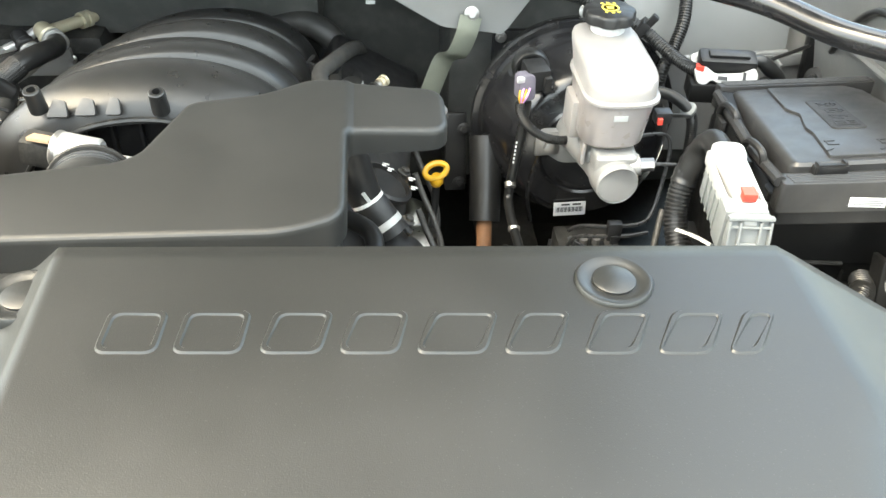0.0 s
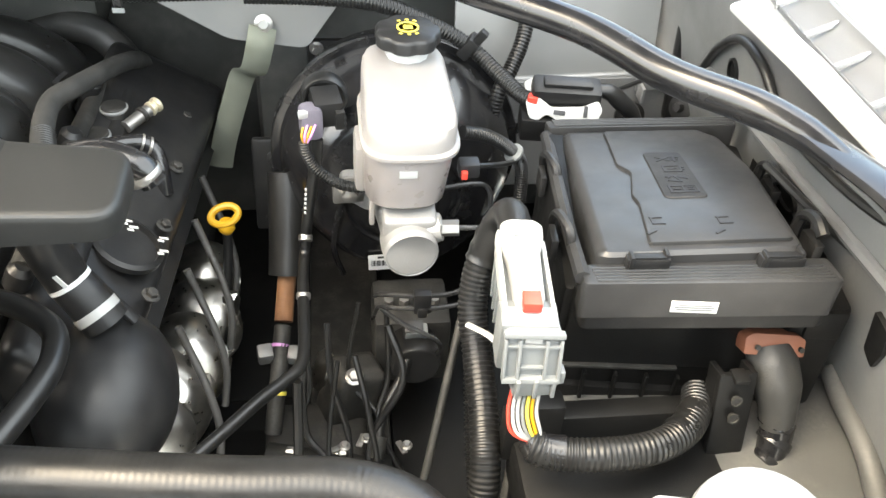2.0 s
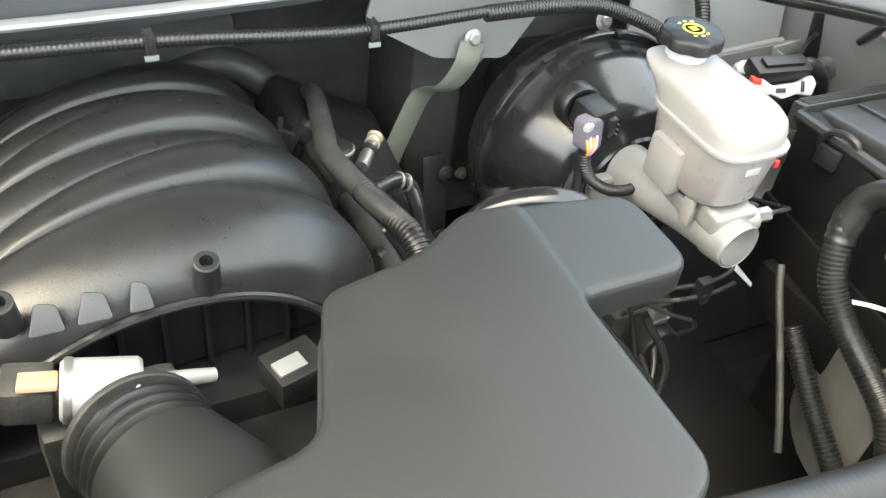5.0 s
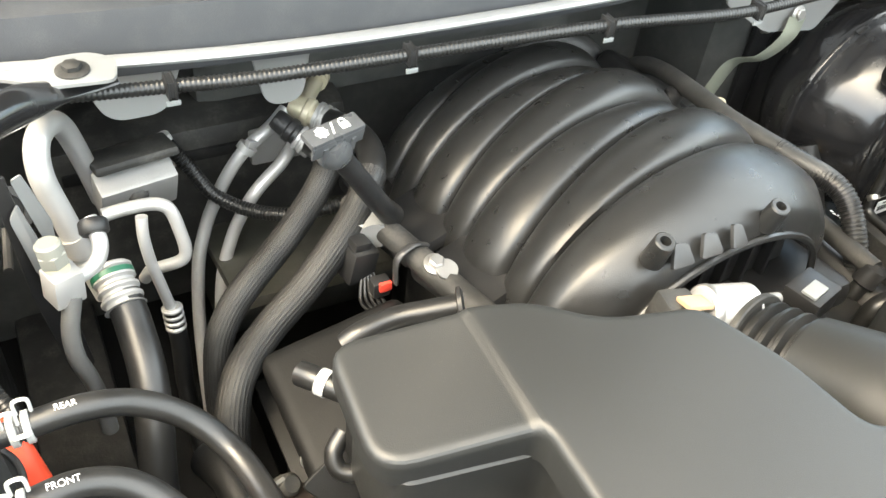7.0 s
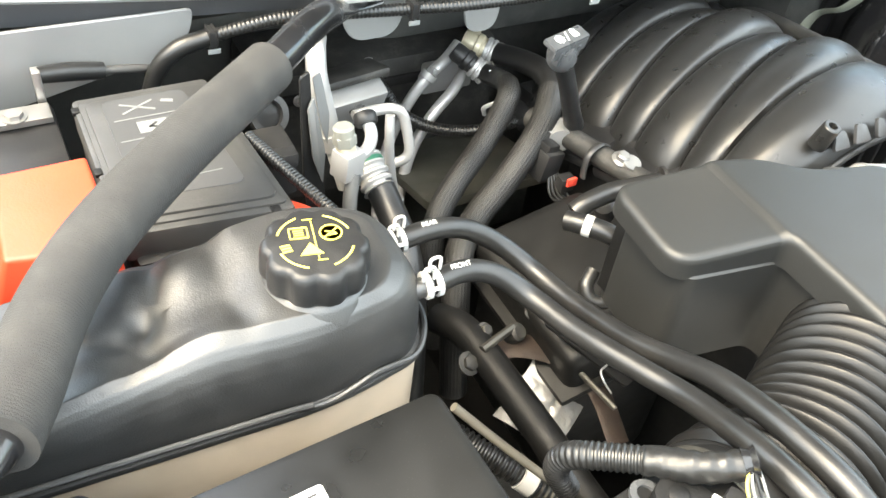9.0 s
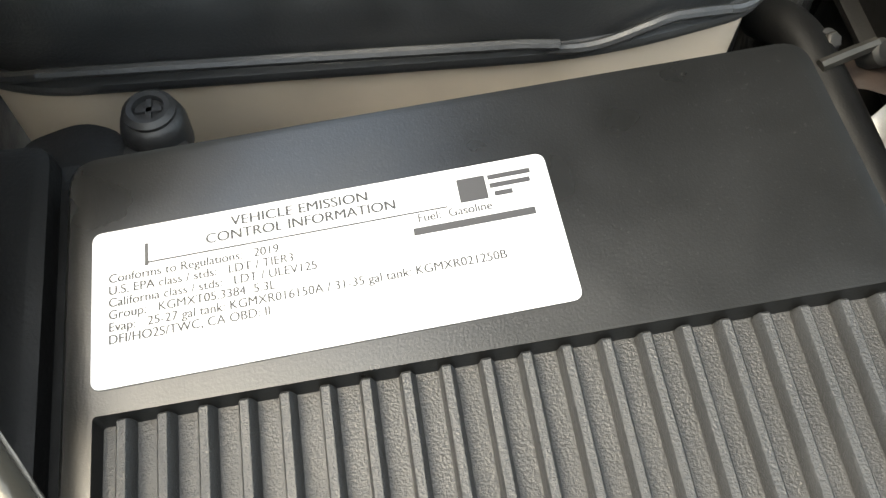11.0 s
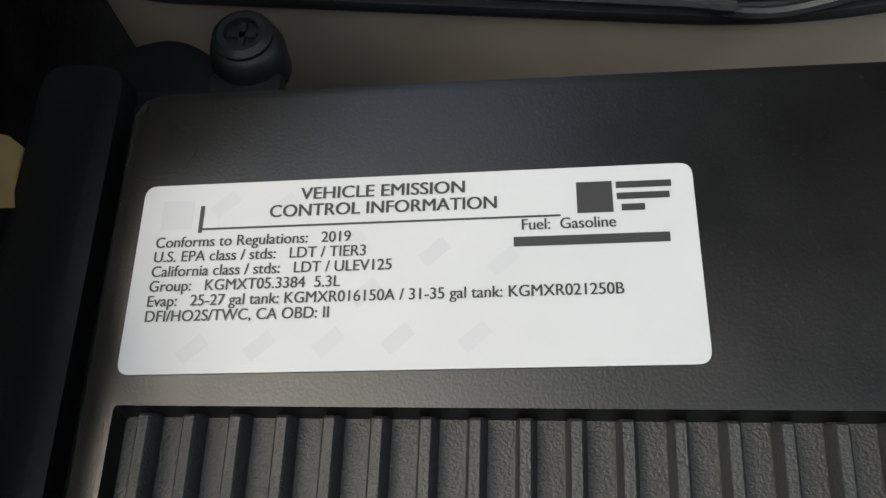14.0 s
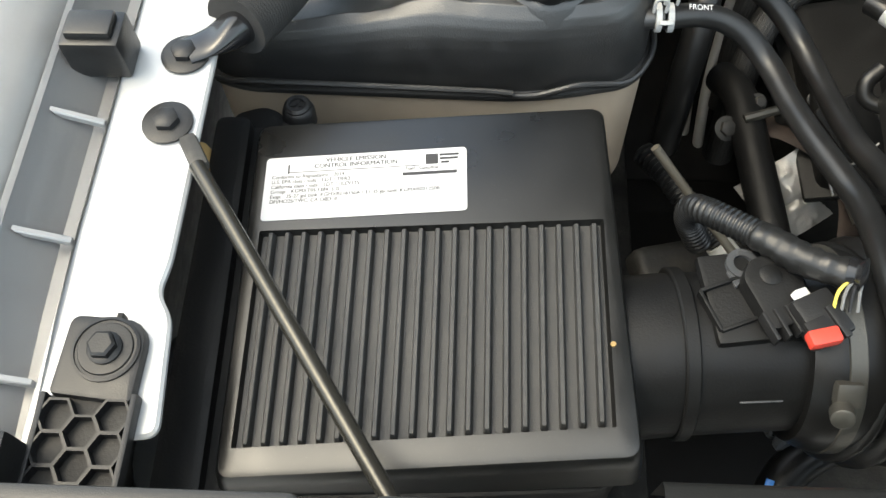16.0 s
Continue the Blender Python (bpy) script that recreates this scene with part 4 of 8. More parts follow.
for q in ((0.4555, 0.7595, 0.79), (0.4525, 0.69, 0.768)):
    part("clip", lathe([(0.0064, -0.004), (0.0078, -0.003), (0.0078, 0.003), (0.0064, 0.004)], q, (0.05, 0.6, 0.5), 18), STEEL, bh, "bright hose clip")
part("print_mark", join(*[box((0.4565 + 0.0004 * k, 0.756, 0.828 + 0.006 * k), (0.0022, 0.0008, 0.003), 0) for k in range(6)]), WINK, bh, "small white print bars")
lab = thing("booster_label", (0.549, 0.787, 0.728), "small white paper label with bars of print", "label")
LM = Matrix.Translation((0.549, 0.7865, 0.728)) @ Matrix.Rotation(radians(-2), 4, "Y") @ Matrix.Rotation(radians(86), 4, "X")
part("sheet", moved(box((0, 0, 0), (0.046, 0.022, 0.0008), 0.0003), LM), PAPER, lab)
for i in range(22):
    part("print_bar", moved(box((-0.0195 + i * 0.0018, -0.001, 0.0006), (0.0006 + 0.0005 * (i * 7 % 3), 0.008, 0.0003), 0), LM), INK, lab)
for i in range(2):
    part("print_bar", moved(box((-0.006 + 0.016 * i, 0.0072, 0.0006), (0.012, 0.003, 0.0003), 0), LM), INK, lab)

mc = thing("master_cylinder", (0.55, 0.69, 0.84), "cast aluminium brake master cylinder", "master cylinder")
part("barrel", tube([(0.546, 0.79, 0.856), (0.548, 0.755, 0.862), (0.553, 0.690, 0.872), (0.556, 0.640, 0.878)], [0.030, 0.027, 0.0245, 0.0245], 28), ALU, mc)
part("end_cap", tube([(0.5550, 0.652, 0.8765), (0.5555, 0.640, 0.878), (0.5565, 0.624, 0.880), (0.5567, 0.621, 0.8802)], [0.0262, 0.0262, 0.0256, 0.0225], 32), ALU, mc)
part("top_block", join(box((0.556, 0.652, 0.898), (0.050, 0.034, 0.026), 0.006, (6, 0, 0), 3), box((0.545, 0.69, 0.892), (0.036, 0.05, 0.020), 0.006, (6, 0, 0), 3)), ALU, mc)
part("flange", moved(prism(rounded([(-0.054, -0.013), (0.054, -0.013), (0.054, 0.013), (0.024, 0.034), (-0.024, 0.034), (-0.054, 0.013)], 0.009), 0, 0.012, 0.002), Matrix.Translation((0.548, 0.789, 0.846)) @ BA.to_track_quat("Z", "X").to_matrix().to_4x4() @ Matrix.Rotation(radians(90), 4, "Z")), ALU, mc)
for dx in (-0.043, 0.045):
    part("nut", hexbolt((0.548 + dx, 0.772, 0.842), BA, 0.0085, 1.5, 0.010), STEEL, mc)
part("ear", box((0.503, 0.776, 0.842), (0.034, 0.008, 0.030), 0.003, (-4, 0, 6)), STEEL, mc, "bolted steel ear")
part("port", join(tube([(0.565, 0.645, 0.89), (0.586, 0.642, 0.895)], 0.0125, 18), box((0.578, 0.645, 0.893), (0.016, 0.022, 0.022), 0.004)), ALU, mc)
part("port_nut", tube([(0.584, 0.642, 0.8945), (0.602, 0.640, 0.896)], 0.0078, 6), STEEL, mc)
for s in (-0.030, 0.026):
    part("bracket_leg", box((0.552 + s, 0.668, 0.902), (0.005, 0.014, 0.036), 0.002), MILK, mc, "milky bracket leg")
rsv = thing("brake_fluid_reservoir", (0.556, 0.70, 0.905), "milky white brake fluid reservoir with a black cap", "reservoir")


def reservoir_half(levels):
    """Rounded-box sections stacked up: (z, x half, y front, y back, corner)."""
    bm = bmesh.new()
    rings = []
    for z, hx, yf, yb, c in levels:
        pts = rounded([(-hx, yf), (hx, yf), (hx, yb), (-hx, yb)], c, 6)
        rings.append([bm.verts.new((0.554 + x + 0.05 * (z - 0.95), y, z)) for x, y in pts])
    for a, b in zip(rings, rings[1:]):
        m = len(a)
        for k in range(m):
            bm.faces.new((a[k], a[(k + 1) % m], b[(k + 1) % m], b[k]))
    bm.faces.new(rings[0][::-1])
    bm.faces.new(rings[-1])
    return bm


MILKLOW = material("milky_plastic_with_fluid", (0.27, 0.245, 0.235), 0.32, var=0.10, vscale=22, bump=0.06, through_light=0.3)
part("lower_half", reservoir_half([(0.913, 0.032, 0.652, 0.735, 0.028), (0.915, 0.035, 0.646, 0.742, 0.033), (0.920, 0.0375, 0.641, 0.747, 0.033), (0.968, 0.0405, 0.637, 0.757, 0.033), (0.976, 0.0415, 0.6365, 0.758, 0.033)]), MILKLOW, rsv, "pinkish lower half filled with fluid")
part("seam", reservoir_half([(0.9748, 0.0435, 0.633, 0.761, 0.033), (0.9756, 0.0446, 0.632, 0.762, 0.033), (0.9790, 0.0446, 0.632, 0.762, 0.033), (0.9798, 0.0435, 0.633, 0.761, 0.033)]), MILK, rsv)
part("upper_half", reservoir_half([(0.979, 0.0415, 0.637, 0.762, 0.033), (0.990, 0.0412, 0.638, 0.772, 0.032), (0.9985, 0.0408, 0.643, 0.786, 0.030), (1.0025, 0.0395, 0.652, 0.793, 0.028), (1.0050, 0.0365, 0.664, 0.796, 0.025), (1.0060, 0.030, 0.682, 0.794, 0.020)]), MILK, rsv)
part("side_chamber", box((0.516, 0.708, 0.930), (0.018, 0.045, 0.05), 0.006), MILK, rsv)
CAPC = Vector((0.5605, 0.772, 1.000))
part("neck", lathe([(0.0218, -0.006), (0.0214, 0.004), (0.0205, 0.0065), (0.0212, 0.008), (0.0212, 0.0195)], CAPC, (0, 0, 1), 12), NECK, rsv, "bright white screw neck", sharp=20)
cap = part("cap", lathe([(0.0240, 0.0185), (0.0308, 0.0190), (0.0320, 0.0205), (0.0318, 0.0292), (0.0306, 0.0318), (0.0285, 0.0330), (0.0, 0.0335)], CAPC, (0, 0, 1), 98, 7, 0.085), BLACK, rsv, "lobed black screw cap")
part("symbol_ring", lathe([(0.0108, 0.0336), (0.0108, 0.0343), (0.0088, 0.0343), (0.0088, 0.0336)], CAPC, (0, 0, 1), 28), YINK, cap, "yellow printed ring")
for k in range(3):
    part("symbol_bar", moved(box((0, -0.003 + 0.003 * k, 0.0340), (0.009, 0.0012, 0.0006), 0), Matrix.Translation(CAPC)), YINK, cap, "yellow printed bar")
for a in (60, 90, 120, 240, 270, 300):
    part("symbol_dash", moved(box((0.0150, 0, 0.034), (0.0022, 0.0036, 0.0006), 0), Matrix.Translation(CAPC) @ Matrix.Rotation(radians(a), 4, "Z")), YINK, cap, "yellow printed dash")
part("level_mark", box((0.552, 0.6365, 0.960), (0.016, 0.0012, 0.007), 0.0003), CREAM, rsv, "raised level mark")

LINEBLK = material("coated_line_grey", (0.035, 0.035, 0.036), 0.3, metal=0.2, var=0.15, bump=0.05)
for pts in ([(0.600, 0.640, 0.896), (0.622, 0.641, 0.8945), (0.636, 0.645, 0.890), (0.648, 0.67, 0.872), (0.655, 0.71, 0.85)],
            [(0.590, 0.70, 0.897), (0.622, 0.708, 0.896), (0.640, 0.712, 0.890), (0.645, 0.706, 0.872), (0.637, 0.69, 0.835), (0.625, 0.672, 0.803), (0.610, 0.662, 0.793), (0.575, 0.660, 0.790), (0.545, 0.666, 0.788), (0.532, 0.678, 0.778), (0.528, 0.70, 0.755)],
            [(0.618, 0.655, 0.783), (0.590, 0.652, 0.781), (0.555, 0.655, 0.779), (0.538, 0.664, 0.773), (0.530, 0.682, 0.755), (0.527, 0.71, 0.71)],
            [(0.535, 0.69, 0.745), (0.560, 0.674, 0.735), (0.590, 0.665, 0.722), (0.600, 0.670, 0.70), (0.597, 0.69, 0.67)]):
    solo("brake_line", tube(pts, 0.0026, 8), LINEBLK, "thin coated steel brake line", "brake line", "brake lines")
solo("line_clip", join(box((0.574, 0.656, 0.787), (0.018, 0.012, 0.026), 0.002), box((0.574, 0.650, 0.777), (0.010, 0.006, 0.012), 0.002)), BLACK, "black plastic brake line clip", "clip")
redc = thing("level_sensor_plug", (0.607, 0.665, 0.945), "small black plug with a red lock", "plug")
part("body", box((0.611, 0.668, 0.945), (0.020, 0.016, 0.015), 0.003), BLACK, redc)
part("lock", box((0.606, 0.659, 0.943), (0.006, 0.006, 0.008), 0.001), REDTAB, redc, "red lock tab")
part("lead", tube([(0.621, 0.671, 0.944), (0.64, 0.685, 0.935), (0.658, 0.712, 0.918), (0.672, 0.735, 0.905)], 0.0028, 8), RUBBER, redc, "thin taped lead")
solo("level_loom", tube([(0.612, 0.72, 0.950), (0.640, 0.73, 0.938), (0.668, 0.738, 0.915), (0.682, 0.745, 0.89), (0.684, 0.74, 0.85)], 0.0072, 12, ripple=(0.003, 0.0008)), LOOM, "corrugated loom between reservoir and fuse box", "loom")
solo("loom_ring", lathe([(0.0085, -0.0025), (0.0105, -0.0015), (0.0105, 0.0015), (0.0085, 0.0025)], (0.670, 0.737, 0.913), (0.6, 0.2, -0.7), 24), GREY, "pale grey ring on the loom", "ring")
# ---- steering shaft and low clutter ----
shaft = thing("steering_shaft", (0.43, 0.78, 0.60), "rusty steering shaft with a black rubber boot", "steering shaft")
part("boot", tube([(0.435, 0.87, 0.80), (0.433, 0.83, 0.74), (0.430, 0.80, 0.70)], [0.024, 0.023, 0.022], 20), RUBBER, shaft)
part("shaft", tube([(0.430, 0.80, 0.70), (0.425, 0.755, 0.667)], 0.011, 16), RUST, shaft)
part("joint", tube([(0.424, 0.75, 0.664), (0.418, 0.70, 0.63), (0.41, 0.66, 0.58)], 0.010, 14), DARK, shaft)
part("mark", tube([(0.4215, 0.732, 0.652), (0.4210, 0.729, 0.650)], 0.0108, 16), PINK, shaft, "pink paint mark")
part("mark", tube([(0.4165, 0.690, 0.619), (0.416, 0.687, 0.616)], 0.0108, 16), YINK, shaft, "yellow paint mark")
solo("bulkhead_bracket", join(box((0.402, 0.965, 0.715), (0.034, 0.012, 0.13), 0.006, (-12, 0, 0)), hexbolt((0.414, 0.962, 0.757), (0, -1, 0.3), 0.006), hexbolt((0.407, 0.944, 0.67), (0, -1, 0.3), 0.006)), BLACK, "black bracket bolted to the bulkhead", "bracket")
pb = thing("pedal_box_cover", (0.50, 0.95, 0.72), "black pedal box shell behind the booster", "shell")
part("shell", box((0.560, 0.995, 0.80), (0.15, 0.08, 0.16), 0.03, (0, 0, 0), 4), BLACK, pb)
part("flange", box((0.56, 1.032, 0.79), (0.20, 0.010, 0.20), 0.006), BLACK, pb)
for x, z in ((0.472, 0.88), (0.648, 0.88), (0.472, 0.70), (0.648, 0.70)):
    part("stud", hexbolt((x, 1.026, z), (0, -1, 0), 0.006, 1.5, 0.008), STEEL, pb)
rnd = random.Random(4)
for i in range(9):
    x, y = 0.45 + 0.03 * (i % 4) + rnd.uniform(-.01, .01), 0.55 + 0.05 * (i // 3) + rnd.uniform(-.02, .02)
    solo("wiring_strand", tube([(x, y + 0.08, 0.72), (x + rnd.uniform(-.02, .02), y + 0.04, 0.64 + rnd.uniform(-.02, .04)), (x + rnd.uniform(-.03, .03), y, 0.60), (x + rnd.uniform(-.05, .05), y - 0.08, 0.52)], rnd.uniform(0.0025, 0.0055), 8), RUBBER, "black wiring strand low in the bay", "wiring", "low wiring strands")
sg = thing("steering_gear", (0.46, 0.62, 0.50), "grimy cast steering gear housing", "steering gear")
part("tube", tube([(0.40, 0.62, 0.56), (0.52, 0.60, 0.55)], 0.035, 20), DARK, sg)
part("housing", box((0.46, 0.66, 0.54), (0.12, 0.10, 0.08), 0.02, (0, 0, 0), 3), DARK, sg)
part("valve_body", box((0.50, 0.70, 0.60), (0.06, 0.05, 0.09), 0.012, (0, 15, 20), 3), DARK, sg)
for x, y, z in ((0.43, 0.625, 0.583), (0.49, 0.625, 0.583), (0.505, 0.68, 0.648)):
    part("bolt", hexbolt((x, y, z), (0, -0.4, 1), 0.007, 1.5, 0.008), STEEL, sg, "zinc bolt")
ab = thing("brake_modulator", (0.575, 0.74, 0.58), "dark brake modulator under the booster", "modulator")
part("block", box((0.575, 0.76, 0.64), (0.09, 0.08, 0.10), 0.008), DARK, ab)
part("motor", tube([(0.575, 0.722, 0.66), (0.575, 0.716, 0.66), (0.575, 0.684, 0.66), (0.575, 0.680, 0.66)], [0.026, 0.029, 0.029, 0.026], 24), BLACK, ab, "round black motor")
for k in range(4):
    part("line_nut", tube([(0.548 + 0.018 * k, 0.752, 0.688), (0.548 + 0.018 * k, 0.750, 0.702)], 0.006, 6), STEEL, ab, "steel line nut")
solo("grey_plug", box((0.576, 0.705, 0.69), (0.026, 0.014, 0.026), 0.003, (20, 0, 0)), GREY, "grey plug on the modulator", "plug")

pl = thing("modulator_lead", (0.55, 0.66, 0.65), "black lead from the modulator with silver ends", "lead")
part("lead", tube([(0.573, 0.700, 0.684), (0.566, 0.685, 0.672), (0.556, 0.665, 0.658), (0.540, 0.645, 0.640), (0.531, 0.625, 0.622), (0.528, 0.605, 0.605)], 0.0052, 12), RUBBER, pl)
part("end_sleeve", tube([(0.531, 0.618, 0.618), (0.526, 0.600, 0.602)], 0.0085, 14), DARK, pl, "grey metal end sleeve")
part("end_plug", box((0.573, 0.706, 0.694), (0.022, 0.016, 0.022), 0.003, (20, 0, 0)), FUSE, pl, "grey end plug")
solo("bay_rod", tube([(0.612, 0.609, 0.852), (0.604, 0.592, 0.832), (0.588, 0.552, 0.792), (0.572, 0.512, 0.749), (0.562, 0.488, 0.72)], 0.0040, 10), DARK, "thin grey steel rod beside the loom", "rod")
for k, (x, y, z) in enumerate(((0.485, 0.600, 0.625), (0.51, 0.62, 0.61), (0.555, 0.615, 0.60))):
    solo("earth_terminal", join(box((x, y, z), (0.020, 0.007, 0.003), 0.001, (0, 10, 30 + 40 * k)), hexbolt((x + 0.006, y, z + 0.002), (0, 0, 1), 0.0045, 1.4, 0.005)), STEEL, "small zinc earth terminal", "terminal", "earth terminals")
bm = bmesh.new()
bmesh.ops.create_icosphere(bm, subdivisions=3, radius=0.022)
for v in bm.verts:
    v.co *= 1 + 0.35 * noise.noise(v.co * 60)
bm.transform(Matrix.LocRotScale((0.470, 0.719, 0.62), Euler((0.2, 0.4, 0.3)), (0.35, 0.9, 1.3)))
solo("shield_flap", bm, FOIL, "loose corner of crinkled foil shield", "heat shield", "heat shields", sharp=30)
part("joint_yoke", join(box((0.404, 0.718, 0.652), (0.018, 0.018, 0.024), 0.004, (20, 0, 10)), box((0.438, 0.716, 0.650), (0.016, 0.018, 0.022), 0.004, (20, 0, -10))), WING, shaft, "pale grey joint yoke")

# ---- earth strap, its plate and the bulkhead bolts ----
plate = solo("strap_plate", moved(prism(rounded([(0.29, 0.985), (0.374, 0.934), (0.462, 0.922), (0.515, 1.0), (0.50, 1.03), (0.30, 1.03)], 0.01), 0, 0.004, 0.001, 1), Matrix(((1, 0, 0, 0), (0, 0, 1, 0.945), (0, 1, 0, 0), (0, 0, 0, 1)))), SHEET,
             "pale grey sheet metal plate on the bulkhead", "plate")
strap = thing("earth_strap", (0.40, 0.95, 0.75), "flat olive braided earth strap", "earth strap")
part("braid", tube([(0.414, 0.938, 0.952), (0.408, 0.937, 0.925), (0.398, 0.955, 0.888), (0.383, 0.982, 0.868), (0.370, 0.99, 0.83), (0.350, 0.995, 0.765), (0.34, 1.0, 0.72)], 0.0155, 8, 8, flat=0.15, up=(0, 1, 0)), STRAP, strap)
part("bolt", hexbolt((0.415, 0.940, 0.955), (0, -1, 0.3), 0.007, 1.5), STEEL, strap)
for x, y, z in ((0.127, 1.168, 0.862), (-0.02, 1.168, 0.88)):
    solo("bulkhead_washer", lathe([(0.021, 0), (0.020, 0.004), (0.012, 0.005), (0.011, 0.008), (0.006, 0.010)], (x, y, z), (0, -1, 0.25), 28), STEEL, "round grey bulkhead washer and stud", "washer", "bulkhead washers")

# ---- fuse box ----
fuse = thing("fuse_box", (0.77, 0.58, 0.76), "black under-bonnet fuse box with a ribbed tray", "fuse box")
slope = lambda x, y: -0.2 * (y - 0.56) + 0.08 * (x - 0.76)


def on_lid(bm):
    """Lays what is drawn at plan places and small heights on the sloping lid."""
    for v in bm.verts:
        v.co.z += 0.990 + slope(v.co.x, v.co.y)
    return bm


lidp = part("lid", prism(rounded([(0.677, 0.480), (0.828, 0.463), (0.850, 0.595), (0.850, 0.668), (0.836, 0.692), (0.709, 0.716)], [0.012, 0.012, 0.02, 0.014, 0.008, 0.012], 5), 0.950, 0.988, 0.009, 3, slope), FUSE, fuse)
part("lid_step", prism(rounded([(0.717, 0.486), (0.822, 0.474), (0.843, 0.597), (0.843, 0.664), (0.831, 0.686), (0.745, 0.700), (0.735, 0.625), (0.742, 0.607), (0.729, 0.565), (0.730, 0.550)], 0.004), 0.985, 0.9915, 0.0022, 2, slope), FUSE, lidp)
part("symbol_panel", on_lid(prism(rounded([(0.752, 0.552), (0.787, 0.547), (0.795, 0.636), (0.763, 0.642)], 0.006), 0.001, 0.0028, 0.0008, 1)), GRAIN, lidp, "raised panel of moulded symbols")
strokes = [(-11, 4, 11, 4), (-11, 14, 11, 14), (-11, 4, -11, 14), (11, 4, 11, 14), (0, 4, 0, 14), (-8, 9, -3, 9), (4, 8, 8, 8), (4, 11, 8, 11),
           (-8, 24, 2, 21), (-2, 31, 8, 26), (2, 21, -2, 31), (-9, 30, -5, 30), (-7, 28, -7, 32),
           (-7, 39, 7, 39), (-7, 49, 7, 49), (-7, 39, -7, 49), (7, 39, 7, 49), (-3, 44, 3, 44), (7, 42, 10, 42), (7, 46, 10, 46),
           (-9, 58, 2, 66), (-9, 66, 2, 58), (4, 60, 9, 60), (4, 64, 10, 64), (6, 57, 6, 67)]
for x0, y0, x1, y1 in strokes:
    mx, my, ln = (x0 + x1) / 2000, (y0 + y1) / 2000, math.hypot(x1 - x0, y1 - y0) / 1000
    a = math.degrees(math.atan2(y1 - y0, x1 - x0))
    c = Vector((0.7705 + mx + 0.13 * my, 0.5535 + my * 1.12 - 0.1 * mx, 0.0031))
    part("symbol_bar", on_lid(box(c, (ln + 0.0014, 0.0014, 0.0010), 0, (0, 0, a - 7))), INK, lidp, "moulded symbol stroke")
for sx, sy in ((0.733, 0.512), (0.783, 0.504)):
    part("arrow_mark", on_lid(join(box((sx, sy, 0.0018), (0.010, 0.0016, 0.001), 0, (0, 0, -7)), box((sx, sy + 0.010, 0.0018), (0.010, 0.0016, 0.001), 0, (0, 0, -7)), box((sx - 0.004, sy + 0.005, 0.0018), (0.0016, 0.010, 0.001), 0, (0, 0, -7)), box((sx - 0.010, sy - 0.012, 0.0018), (0.009, 0.0022, 0.001), 0, (0, 0, 30)))), INK, lidp, "moulded lock arrow")
tray = part("tray", prism(rounded([(0.668, 0.464), (0.846, 0.436), (0.884, 0.706), (0.700, 0.738)], 0.008), 0.925, 0.948, 0.003, 2, slope), BLACK, fuse)
part("front_ledge", prism(rounded([(0.661, 0.456), (0.842, 0.428), (0.846, 0.462), (0.667, 0.484)], 0.006), 0.944, 0.978, 0.004, 2, slope), FUSE, tray, "ridged front ledge")
slip = part("part_label", box((0.7425, 0.4422, 0.977), (0.034, 0.0012, 0.0105), 0.0003, (0, -3, -9.2)), WINK, fuse, "small white printed label")
for dz, w in ((0.0022, 0.024), (0.0, 0.029), (-0.0022, 0.026)):
    part("print_bar", box((0.7425, 0.4414, 0.977 + dz), (w, 0.0004, 0.0010), 0, (0, -3, -9.2)), GREY, slip, "grey line of small print")
for i in range(5):
    y = 0.459 + 0.0042 * i
    part("ridge", on_lid(tube([(0.672, y, -0.0118), (0.756, y - 0.0125, -0.0118), (0.836, y - 0.025, -0.0118)], 0.0013, 6, 3)), FUSE, tray)
part("rear_ledge", prism(rounded([(0.698, 0.722), (0.874, 0.692), (0.880, 0.710), (0.698, 0.740)], 0.004), 0.960, 0.990, 0.003, 2, slope), FUSE, tray, "ridged rear ledge")
for i in range(4):
    y = 0.725 + 0.0042 * i
    part("ridge", on_lid(tube([(0.704, y, 0.0008), (0.79, y - 0.0145, 0.0008), (0.872, y - 0.0285, 0.0008)], 0.0010, 6, 3)), FUSE, tray)
part("side_rail", on_lid(tube([(0.664, 0.468, -0.015), (0.677, 0.56, -0.02), (0.697, 0.725, -0.010)], 0.006, 8)), FUSE, tray)
part("body", box((0.772, 0.594, 0.85), (0.190, 0.225, 0.20), 0.006, (0, 0, -8)), DEEP, fuse)
part("side_pocket", join(box((0.868, 0.497, 0.895), (0.044, 0.075, 0.115), 0.005, (0, 0, -8)), box((0.868, 0.462, 0.935), (0.030, 0.012, 0.030), 0.003, (0, 0, -8))), DEEP, fuse)
part("latch_block", join(box((0.808, 0.4755, 0.940), (0.022, 0.012, 0.012), 0.003, (0, 0, -8)), box((0.846, 0.470, 0.942), (0.020, 0.012, 0.014), 0.003, (0, 0, -8))), BLACK, fuse)
part("lower_step", box((0.772, 0.592, 0.79), (0.20, 0.235, 0.11), 0.006, (0, 0, -8)), DEEP, fuse)
for x, y in ((0.668, 0.545), (0.686, 0.66)):
    part("latch", on_lid(join(tube([(x + 0.006, y + 0.012, -0.040), (x - 0.002, y + 0.018, -0.018), (x - 0.004, y + 0.004, -0.002), (x, y - 0.018, -0.006), (x + 0.002, y - 0.026, -0.02)], 0.004, 8), box((x - 0.006, y, -0.03), (0.006, 0.03, 0.022), 0.002, (0, 0, -8)))), BLACK, fuse)
